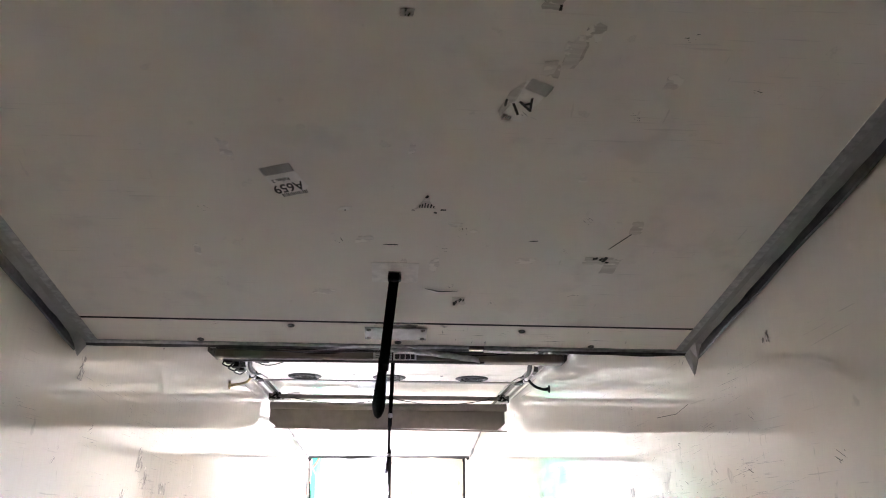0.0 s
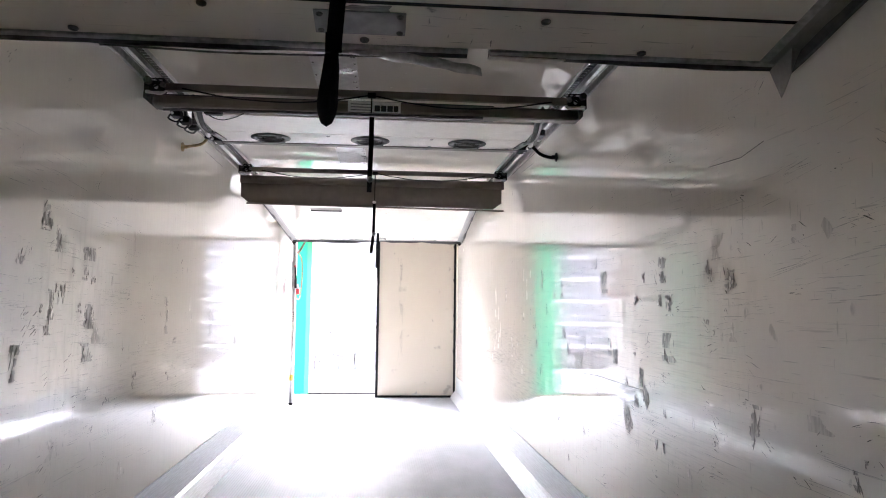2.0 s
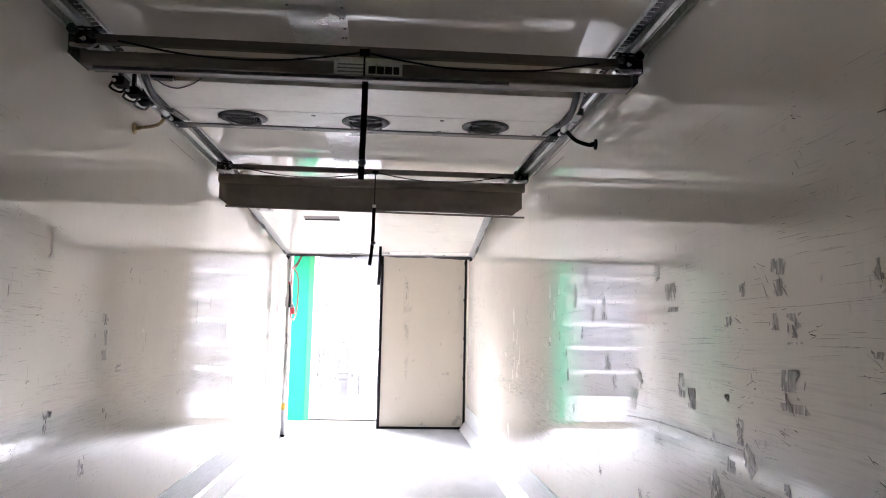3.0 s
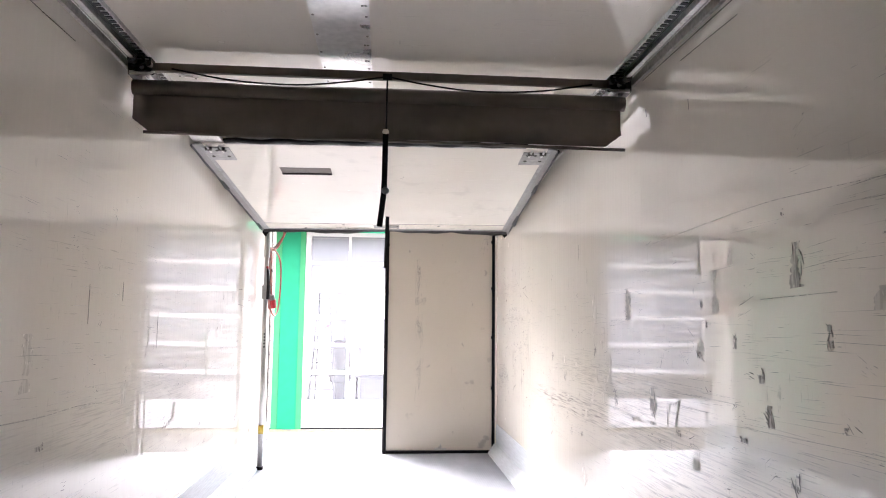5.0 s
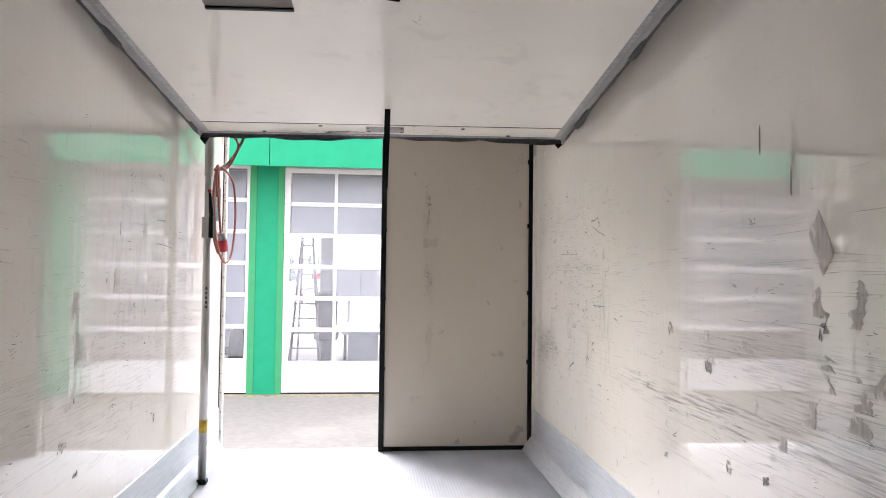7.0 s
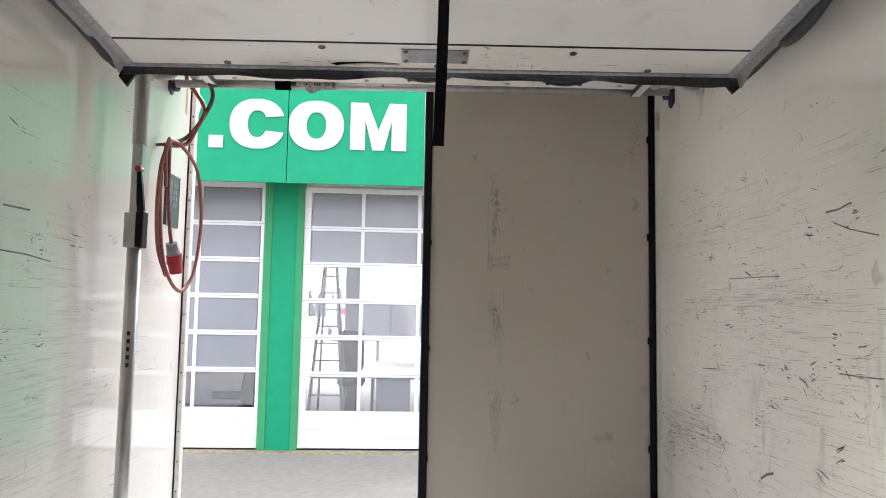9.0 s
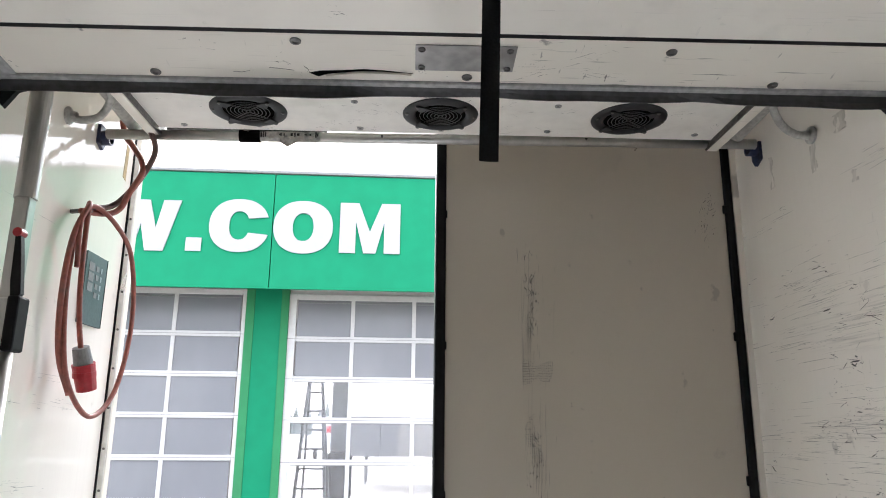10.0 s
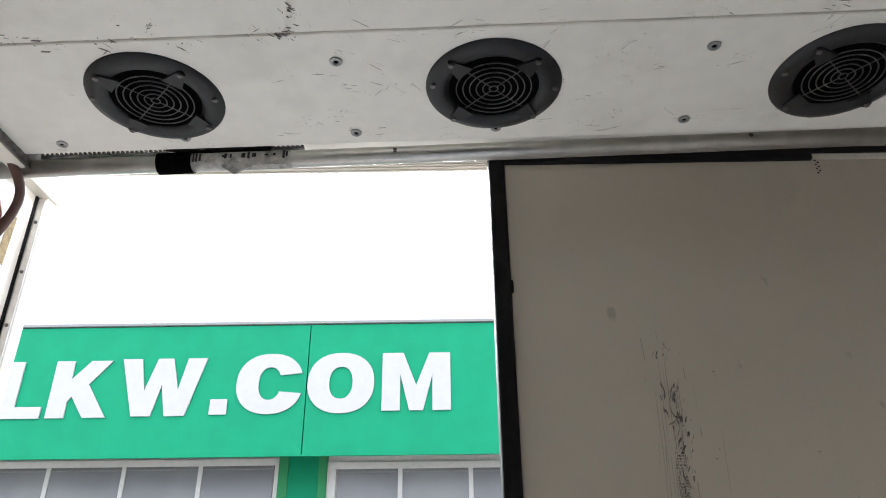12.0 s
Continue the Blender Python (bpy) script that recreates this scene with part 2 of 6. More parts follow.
def residue(name, grey, dark, pale, cover):
    """Glue and paper film left by torn tape: streaks along its length, worn through to the wall in patches."""
    m, n, l, p = node_mat(name)
    c = mix_colour(n, l, band(n, l, noise_node(n, l, 9.0, (1, 9, 1.6), (12, 0, 0), 6.0), 0.40, 0.60), dark, grey)
    c = mix_colour(n, l, band(n, l, noise_node(n, l, 26.0, (1, 1.6, 0.8), detail=6.0, offset=(2, 4, 1)), cover, cover + 0.06), c, pale)
    l.new(c, p.inputs["Base Color"])
    p.inputs["Roughness"].default_value = 0.42
    l.new(bump_node(n, l, noise_node(n, l, 70.0, detail=4.0), 0.2, 0.0008), p.inputs["Normal"])
    return m


M_RESID = residue("torn_tape_residue", (0.56, 0.53, 0.485), (0.33, 0.31, 0.28), (0.80, 0.765, 0.70), 0.56)
M_RESID_L = residue("faded_tape_residue", (0.68, 0.645, 0.585), (0.56, 0.525, 0.47), (0.83, 0.79, 0.725), 0.57)
M_SHARD = residue("dark_tape_shreds", (0.36, 0.335, 0.30), (0.19, 0.178, 0.16), (0.42, 0.39, 0.35), 0.60)
M_GRIME = residue("rubbed_grime", (0.78, 0.745, 0.69), (0.68, 0.645, 0.595), (0.88, 0.845, 0.78), 0.50)
M_SMUDGE = residue("dark_smudge", (0.66, 0.615, 0.56), (0.54, 0.50, 0.45), (0.88, 0.845, 0.78), 0.48)
M_SCUFF = surf("dark_scuff", (0.09, 0.085, 0.08), 0.6, fine=90, vary=0.5, coarse=20, dirt=(0.3, 0.29, 0.27), dirty=0.8, bump=0.0)
M_SCUFF_L = surf("pale_scuff", (0.46, 0.44, 0.41), 0.6, fine=90, vary=0.4, coarse=20, dirty=0.3, bump=0.0)
M_RUB = surf("faint_rub_mark", (0.17, 0.16, 0.145), 0.6, fine=120, vary=0.4, coarse=25, dirt=(0.4, 0.37, 0.32), dirty=0.8, bump=0.0)
M_LABELD = surf("dirty_label_paper", (0.5, 0.49, 0.47), 0.55, fine=70, vary=0.25, coarse=30, dirt=(0.15, 0.145, 0.14), dirty=0.9, bump=0.1)
M_PALE = surf("pale_tape", (0.86, 0.84, 0.79), 0.35, vary=0.1, coarse=9, dirty=0.15)
M_LAMP = surf("lamp_lens", (0.82, 0.81, 0.78), 0.25, vary=0.1, bump=0.05)

# floor with fine ribs and wear
M_FLOORM, fn, fl, fp = node_mat("ribbed_floor")
f_tc = fn.new("ShaderNodeTexCoord")
f_wave = fn.new("ShaderNodeTexWave")
f_wave.bands_direction = "X"
f_wave.inputs["Scale"].default_value = 16.0
f_wave.inputs["Distortion"].default_value = 0.4
fl.new(f_tc.outputs["Object"], f_wave.inputs["Vector"])
f_g = noise_node(fn, fl, 3.0, (1.4, 0.5, 1), detail=7.0)
f_g2 = noise_node(fn, fl, 45.0, detail=4.0)
f_c = mix_colour(fn, fl, band(fn, fl, f_g, 0.35, 0.7), (0.365, 0.39, 0.42), (0.45, 0.475, 0.51))
f_c = mix_colour(fn, fl, times(fn, fl, band(fn, fl, f_g2, 0.55, 0.75), 0.25), f_c, (0.3, 0.31, 0.32))
fl.new(f_c, fp.inputs["Base Color"])
f_r = fn.new("ShaderNodeMapRange")
f_r.inputs["To Min"].default_value, f_r.inputs["To Max"].default_value = 0.34, 0.5
fl.new(f_g, f_r.inputs["Value"])
fl.new(f_r.outputs["Result"], fp.inputs["Roughness"])
fp.inputs["IOR"].default_value = 1.16
fl.new(bump_node(fn, fl, f_g2, 0.15, 0.001, bump_node(fn, fl, f_wave.outputs["Fac"], 0.35, 0.003)), fp.inputs["Normal"])

M_CONC = surf("concrete_yard", (0.255, 0.236, 0.21), 0.8, fine=9, vary=0.1, coarse=0.35, dirt=(0.38, 0.352, 0.31), dirty=0.8, bump=0.15, depth=0.003)
M_GREEN = surf("green_cladding", (0.0016, 0.24, 0.12), 0.6, fine=4, vary=0.06, coarse=0.7, dirt=(0.012, 0.26, 0.135), dirty=0.2, bump=0.05)
M_GREEN_L = surf("light_green_trim", (0.034, 0.245, 0.104), 0.6, fine=6, vary=0.06, coarse=1.0, dirty=0.08, bump=0.05)
for m in (M_GREEN, M_GREEN_L):
    m.node_tree.nodes["Principled BSDF"].inputs["Specular IOR Level"].default_value = 0.2
M_WHITE = surf("pale_frame_paint", (0.62, 0.62, 0.63), 0.4, fine=14, vary=0.05, coarse=2.0, dirt=(0.56, 0.56, 0.54), dirty=0.15, bump=0.05)
M_LETTER = surf("white_letter", (0.40, 0.405, 0.435), 0.4, fine=9, vary=0.03, coarse=2.0, dirty=0.03, bump=0.03)
M_GAR = surf("garage_wall", (0.6, 0.6, 0.615), 0.7, fine=8, vary=0.1, coarse=0.8, dirty=0.25)
M_SEMI = surf("trailer_side_paint", (0.20, 0.205, 0.215), 0.5, fine=3, vary=0.06, coarse=0.5, dirty=0.1)
M_DARK = surf("dark_upholstery", (0.03, 0.03, 0.033), 0.6, vary=0.3, coarse=6)
M_TYRE = surf("tyre_rubber", (0.02, 0.02, 0.02), 0.7, vary=0.3, coarse=6)
M_LADDER = surf("ladder_aluminium", (0.14, 0.14, 0.145), 0.5, 0.3, vary=0.2)
M_RUST = surf("yellow_kerb_paint", (0.33, 0.28, 0.17), 0.8, fine=12, vary=0.35, coarse=3.5, dirt=(0.18, 0.17, 0.155), dirty=1.0)
# dark green paled to grey: the haze of distance is in the colour
M_TREES = surf("haze_paled_conifers", (0.11, 0.135, 0.125), 0.9, fine=2, vary=0.4)
M_GLASS, gn, gl, gp = node_mat("window_glass")
gp.inputs["Base Color"].default_value = (0.80, 0.82, 0.86, 1)
gp.inputs["Transmission Weight"].default_value = 0.9
gp.inputs["IOR"].default_value = 1.45
g_d = noise_node(gn, gl, 1.3, detail=5.0)
g_r = gn.new("ShaderNodeMapRange")
g_r.inputs["To Min"].default_value, g_r.inputs["To Max"].default_value = 0.0, 0.07
gl.new(g_d, g_r.inputs["Value"])
gl.new(g_r.outputs["Result"], gp.inputs["Roughness"])
M_GLASS_H, hn, hl, hp = node_mat("hazy_plastic_cloud_reflections")
# pale and darker patches paint the clouds mirrored in the hazy panes
hl.new(mix_colour(hn, hl, band(hn, hl, noise_node(hn, hl, 0.7, (1, 1, 0.6), detail=4.0), 0.35, 0.7), (0.30, 0.315, 0.355), (0.38, 0.395, 0.43)), hp.inputs["Base Color"])
hp.inputs["Transmission Weight"].default_value = 0.4
hp.inputs["Roughness"].default_value = 0.22
hp.inputs["IOR"].default_value = 1.45

# ---- mesh helpers ----
import itertools
from mathutils.geometry import tessellate_polygon

PLACE = {}


def mesh_of(name, bm, material, smooth=False):
    me = bpy.data.meshes.new(name)
    bmesh.ops.recalc_face_normals(bm, faces=bm.faces)
    bm.to_mesh(me)
    bm.free()
    if material:
        me.materials.append(material)
    if smooth:
        for f in me.polygons:
            f.use_smooth = True
    return me


def thing(name, at, label, category, group="", kind="", turn=None):
    """An Empty at the thing's base; parts are given in world places and moved under it."""
    ob = new(name)
    m = Matrix.Translation(at) @ (turn or Matrix())
    ob.matrix_world = m
    ob.empty_display_size = 0.1
    PLACE[ob.name] = m
    return tagged(ob, label, category, group, kind)


def part(name, bm, material, parent, label="", smooth=False, local=False):
    """One mesh object under a thing or a part; its geometry is in world places unless local."""
    base = PLACE.get(parent.name, Matrix())
    if not local:
        bm.transform(base.inverted())
    ob = new(name, mesh_of(name, bm, material, smooth))
    ob.parent = parent
    PLACE[ob.name] = base
    return tagged(ob, label)


def solo(name, bm, material, label, category, group="", kind="", smooth=False):
    ob = new(name, mesh_of(name, bm, material, smooth))
    PLACE[ob.name] = Matrix()
    return tagged(ob, label, category, group, kind)


def box(x0, x1, y0, y1, z0, z1, bevel=0.0, bm=None):
    own = bmesh.new()
    bmesh.ops.create_cube(own, size=1.0, matrix=Matrix.LocRotScale(((x0 + x1) / 2, (y0 + y1) / 2, (z0 + z1) / 2), None, (x1 - x0, y1 - y0, z1 - z0)))
    if bevel:
        bmesh.ops.bevel(own, geom=own.edges[:], offset=bevel, segments=2, affect="EDGES", profile=0.5)
    return join(bm, own)


def join(bm, own):
    if bm is None:
        return own
    me = bpy.data.meshes.new("tmp")
    own.to_mesh(me)
    own.free()
    bm.from_mesh(me)
    bpy.data.meshes.remove(me)
    return bm


def rod(p0, p1, r, seg=14, bm=None, r2=None):
    own = bmesh.new()
    a, b = Vector(p0), Vector(p1)
    d = b - a
    m = Matrix.Translation((a + b) / 2) @ d.to_track_quat("Z", "Y").to_matrix().to_4x4()
    bmesh.ops.create_cone(own, cap_ends=True, segments=seg, radius1=r, radius2=r if r2 is None else r2, depth=d.length, matrix=m)
    return join(bm, own)


def spline(points, steps=8):
    """Catmull-Rom through the points."""
    p = [Vector(q) for q in points]
    p = [p[0] * 2 - p[1]] + p + [p[-1] * 2 - p[-2]]
    out = []
    for i in range(1, len(p) - 2):
        for k in range(steps):
            t = k / steps
            out.append(0.5 * (2 * p[i] + (p[i + 1] - p[i - 1]) * t + (2 * p[i - 1] - 5 * p[i] + 4 * p[i + 1] - p[i + 2]) * t * t + (3 * p[i] - p[i - 1] - 3 * p[i + 1] + p[i + 2]) * t ** 3))
    return out + [p[-2]]


def sweep(points, rx, ry=None, seg=10, bm=None, up=(0, 0, 1)):
    """A tube (or a flat oval band, rx wide and ry thick) along points."""
    own = bmesh.new()
    ry = rx if ry is None else ry
    pts = [Vector(q) for q in points]
    rings = []
    side = None
    for i, c in enumerate(pts):
        d = (pts[min(i + 1, len(pts) - 1)] - pts[max(i - 1, 0)]).normalized()
        if side is None:
            side = d.cross(Vector(up))
            if side.length < 0.01:
                side = d.cross(Vector((0, 1, 0)))
        side = (side - d * side.dot(d)).normalized()
        nor = d.cross(side)
        rings.append([own.verts.new(c + side * rx * math.cos(2 * math.pi * k / seg) + nor * ry * math.sin(2 * math.pi * k / seg)) for k in range(seg)])
    for a, b in zip(rings, rings[1:]):
        for k in range(seg):
            own.faces.new((a[k], a[(k + 1) % seg], b[(k + 1) % seg], b[k]))
    own.faces.new(rings[0][::-1])
    own.faces.new(rings[-1])
    return join(bm, own)


def lathe(profile, at, seg=40, bm=None, axis="z"):
    """profile: (radius, height) pairs turned about an axis through at."""
    own = bmesh.new()
    rings = []
    for r, h in profile:
        rings.append([own.verts.new((max(r, 1e-4) * math.cos(2 * math.pi * k / seg), max(r, 1e-4) * math.sin(2 * math.pi * k / seg), h)) for k in range(seg)])
    for a, b in zip(rings, rings[1:]):
        for k in range(seg):
            own.faces.new((a[k], a[(k + 1) % seg], b[(k + 1) % seg], b[k]))
    rot = Matrix() if axis == "z" else (Matrix.Rotation(radians(90), 4, "Y") if axis == "x" else Matrix.Rotation(radians(-90), 4, "X"))
    own.transform(Matrix.Translation(at) @ rot)
    return join(bm, own)


def slab(outline, axis, a, b, bm=None):
    """A flat polygon, given in the two other axes, made solid between a and b on axis."""
    own = bmesh.new()
    i = "xyz".index(axis)

    def at(u, v, w):
        q = [u, v]
        q.insert(i, w)
        return q
    lo = [own.verts.new(at(u, v, a)) for u, v in outline]
    hi = [own.verts.new(at(u, v, b)) for u, v in outline]
    k = len(outline)
    if k <= 4:
        own.faces.new(lo[::-1])
        own.faces.new(hi)
    else:
        for tri in tessellate_polygon([[Vector((u, v, 0)) for u, v in outline]]):
            own.faces.new([lo[q] for q in tri])
            own.faces.new([hi[q] for q in tri])
    for j in range(k):
        own.faces.new((lo[j], lo[(j + 1) % k], hi[(j + 1) % k], hi[j]))
    return join(bm, own)


def letters(text, x0, x1, z0, z1, y, depth, bold=0.0, shear=0.0):
    """Built-in font, filling x0..x1 and z0..z1 on a wall that faces -y."""
    cu = bpy.data.curves.new("txt", "FONT")
    cu.body, cu.offset, cu.extrude, cu.shear = text, bold, 0.01, shear
    cu.resolution_u = 6
    ob = new("txt", cu)
    bpy.context.view_layer.update()
    me = bpy.data.meshes.new_from_object(ob.evaluated_get(bpy.context.evaluated_depsgraph_get()))
    bm = bmesh.new()
    bm.from_mesh(me)
    bpy.data.objects.remove(ob)
    bpy.data.curves.remove(cu)
    bpy.data.meshes.remove(me)
    xs = [v.co.x for v in bm.verts]
    ys = [v.co.y for v in bm.verts]
    zs = [v.co.z for v in bm.verts]
    for v in bm.verts:
        px = x0 + (v.co.x - min(xs)) / (max(xs) - min(xs)) * (x1 - x0)
        pz = z0 + (v.co.y - min(ys)) / (max(ys) - min(ys)) * (z1 - z0)
        py = y - depth * (v.co.z - min(zs)) / (max(zs) - min(zs))
        v.co = (px, py, pz)
    return bm


def torn_piece(cx, cy, w, h):
    """A torn rectangle: straight runs with nicks and a bitten corner."""
    out = []
    sides = (((-1, -1), (1, -1)), ((1, -1), (1, 1)), ((1, 1), (-1, 1)), ((-1, 1), (-1, -1)))
    lean = random.uniform(-0.25, 0.25)
    for (ax, ay), (bx, by) in sides:
        for k in range(5):
            f = k / 5
            bite = random.random() ** 3 * 0.28
            u, v = ax + (bx - ax) * f, ay + (by - ay) * f
            out.append((cx + w / 2 * (u * (1 - bite) + lean * v), cy + h / 2 * v * (1 - bite * 0.6)))
    return out


def ragged(cx, cy, w, h, n=9, diamond=False, rough=0.25):
    """An uneven outline about a middle."""
    out = []
    for k in range(n):
        a = 2 * math.pi * k / n
        c, s = math.cos(a), math.sin(a)
        q = abs(c) + abs(s) if diamond else max(abs(c), abs(s))
        r = 1 / q * (1 - rough * random.random())
        out.append((cx + w / 2 * c * r, cy + h / 2 * s * r))
    return out


# ---- the box of the trailer ----
W, H, REAR, FRONT = 1.235, 2.61, 11.70, -1.75
wall_left = solo("wall_left", box(-W - 0.07, -W, FRONT, 11.85, -0.08, H + 0.06), M_WALL, "scratched glossy off-white fibreglass side wall of trailer", "wall", kind="structure")
wall_right = solo("wall_right", box(W, W + 0.07, FRONT, REAR, -0.08, H + 0.06), M_WALL_R, "scuffed glossy off-white fibreglass side wall of trailer", "wall", kind="structure")
wall_front = solo("wall_front", box(-W - 0.07, W + 0.07, FRONT - 0.07, FRONT, -0.08, H + 0.06), M_WALL, "plain off-white fibreglass front wall of trailer", "wall", kind="structure")
ceiling = solo("ceiling", box(-W, W, FRONT, REAR, H, H + 0.06), M_CEIL, "glossy off-white fibreglass trailer ceiling", "ceiling", kind="structure")
floor = solo("floor", box(-W, W, FRONT, REAR, -0.08, 0.0), M_FLOORM, "pale grey finely ribbed trailer floor with worn sheen", "floor", kind="structure")
for sgn, nm in ((-1, "baseboard_left"), (1, "baseboard_right")):
    x0, x1 = sorted((sgn * W, sgn * (W - 0.012)))
    kick = thing(nm, (sgn * W, 5, 0), "scuffed grey aluminium kick plate along foot of wall", "kick plate", kind="structure")
    part("kick_sheet", box(x0, x1, FRONT, 11.845 if sgn < 0 else REAR - 0.005, 0.0, 0.31, 0.003), M_KICK, kick)
    toe = slab([(sgn * (W - 0.012), 0.001), (sgn * (W - 0.10), 0.001), (sgn * (W - 0.095), 0.012), (sgn * (W - 0.035), 0.10), (sgn * (W - 0.012), 0.112)], "y", FRONT, REAR - 0.01)
    part("toe_moulding", toe, M_KICK, kick)

# rear frame: posts, header, sill
rear = thing("rear_frame", (0, REAR, 0), "off-white painted steel rear door frame with rivet line", "door frame", kind="structure")
post_l = part("post", box(-W - 0.07, -1.207, 11.862, 11.91, -0.1, 2.66, 0.004), M_TRIM, rear)
part("joint_seal", box(-W - 0.02, -1.2305, 11.8505, 11.861, 0.0, 2.6), M_BLACK, rear, "thin black joint between wall and frame")
part("header_end", box(-W - 0.07, -1.2, REAR + 0.0555, 11.91, 2.6, 2.66, 0.003), M_TRIM, rear)
part("post", box(1.212, W + 0.07, REAR, REAR + 0.06, -0.1, 2.66, 0.004), M_TRIM, rear)
# added strip that blocks light leaking between door seal and wall
part("light_gap_filler", box(1.2105, W - 0.0005, REAR - 0.06, REAR, 0.0, 2.6), M_TRIM, rear)
part("header", box(-W + 0.002, 1.212, REAR + 0.01, REAR + 0.055, 2.597, 2.66, 0.004), M_TRIM, rear)
for y in (0.014, 0.026, 0.04):
    part("header_ridge", box(-W + 0.004, 1.21, REAR + y, REAR + y + 0.005, 2.5935, 2.5975, 0.001), M_TRIM, rear)
    part("header_groove", box(-W + 0.004, 1.21, REAR + y + 0.0052, REAR + y + 0.0075, 2.5962, 2.5975), M_RUBBER, rear, "thin dark line beside the ridge")
part("sill", box(-W + 0.002, 1.212, REAR, REAR + 0.06, -0.1, 0.002, 0.004), M_KICK, rear, "worn metal door sill")
jamb = part("jamb_angle", box(-1.2302, -1.209, 11.857, 11.8615, 0.0, 2.59, 0.002), M_PLATE, rear, "thin white edge angle")
for k in range(17):
    part("rivet", lathe([(0.005, 0.0), (0.0045, -0.003), (0.0, -0.004)], (-1.219, 11.857, 0.12 + 0.15 * k), 8, axis="y"), M_STEEL, rear)

# ---- closed right-hand rear door ----
DY = 11.655
door = thing("rear_door", (0.6, DY, 0.0), "closed beige insulated rear door leaf with black rubber edging", "door")
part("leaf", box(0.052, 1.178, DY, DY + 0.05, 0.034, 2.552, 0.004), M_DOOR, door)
part("edge_seal", box(0.012, 0.052, DY - 0.016, DY + 0.05, 0.0, 2.588, 0.006), M_BLACK, door, "black rubber door seal")
part("edge_seal", box(1.178, 1.21, DY - 0.012, DY + 0.05, 0.0, 2.588, 0.006), M_BLACK, door, "black rubber door seal")
part("bottom_seal", box(0.052, 1.178, DY - 0.012, DY + 0.05, 0.003, 0.034, 0.005), M_BLACK, door, "black rubber door seal")
part("top_seal", box(0.052, 0.815, DY - 0.012, DY + 0.05, 2.548, 2.586, 0.005), M_BLACK, door, "black rubber door seal")
part("top_seal", box(0.8155, 1.178, DY - 0.009, DY + 0.05, 2.570, 2.586, 0.004), M_BLACK, door, "torn thin rest of the door seal")
part("bare_edge", box(0.8155, 1.178, DY - 0.001, DY + 0.05, 2.5525, 2.5695, 0.002), M_TRIM, door, "bare leaf edge where the seal is torn off")
for k in range(7):
    part("screw_hole", lathe([(0.0028, 0.0), (0.0, 0.0)], (0.822 + 0.006 * (k % 2), DY - 0.0013, 2.548 - 0.006 * k), 8, axis="y"), M_VOID, door)
for z in (0.62, 1.16, 1.69, 2.2):
    part("seal_clip", box(0.046, 0.057, DY - 0.014, DY, z, z + 0.03, 0.003), M_BLACK, door)
    part("seal_clip", box(1.166, 1.184, DY - 0.012, DY, z + 0.05, z + 0.085, 0.004), M_BLACK, door)
part("chipped_patch", slab([(0.56, 0.034), (0.70, 0.034), (0.69, 0.06), (0.65, 0.055), (0.63, 0.11), (0.61, 0.07), (0.57, 0.06)], "y", DY - 0.002, DY + 0.001), M_HOSE_W, door, "chipped patch at the door's foot")

# ---- ceiling rails ----
for sgn in (-1, 1):
    rail = thing("ceiling_track", (sgn * 1.18, 5, H), "perforated aluminium partition track fixed along ceiling edge", "track", "ceiling tracks")
    def bx(a, b, z0, z1, m, nm):
        x0, x1 = sorted((sgn * a, sgn * b))
        return part(nm, box(x0, x1, FRONT + 0.02, 11.35, z0, z1, 0.002), m, rail)
    bx(1.1, 1.132, H - 0.022, H - 0.001, M_ALU, "toothed_strip")
    # slot floors are near-black strips; the shade inside the track is their colour
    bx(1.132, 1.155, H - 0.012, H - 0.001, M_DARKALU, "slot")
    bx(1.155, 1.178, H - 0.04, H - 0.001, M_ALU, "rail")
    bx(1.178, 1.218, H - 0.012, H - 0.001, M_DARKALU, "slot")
    bx(1.194, 1.2, H - 0.03, H - 0.012, M_ALU, "inner_lip")
    bx(1.218, 1.234, H - 0.05, H - 0.001, M_HOSE_W, "wall_angle")
    # small dark tiles paint the shade of the punched holes
    slot_me = mesh_of("tooth_slot_shade", box(-0.011, 0.011, -0.011, 0.011, -0.0025, 0.0025), M_DARKALU)
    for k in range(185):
        o = new("tooth_slot_shade", slot_me)
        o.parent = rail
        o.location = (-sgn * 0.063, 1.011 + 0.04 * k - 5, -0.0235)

# riveted aluminium strip along the ceiling
strip = thing("ceiling_strip", (-0.19, 5, H), "riveted aluminium cover strip along the ceiling", "cover strip")
part("sheet", box(-0.312, -0.072, 2.0, 8.4, H - 0.004, H - 0.0005), M_PLATE, strip)
rivet_me = mesh_of("rivet", lathe([(0.006, 0.0), (0.005, -0.003), (0.0, -0.004)], (0, 0, 0), 8), M_STEEL)
for k in range(60):
    for x in ((-0.3, -0.085, -0.098)[k % 2 * 2], -0.085) if k % 2 else (-0.3, -0.085):
        r = new("rivet", rivet_me)
        r.parent = strip
        r.location = (x + 0.19, 2.3 + 0.1 * k - 5, -0.004)

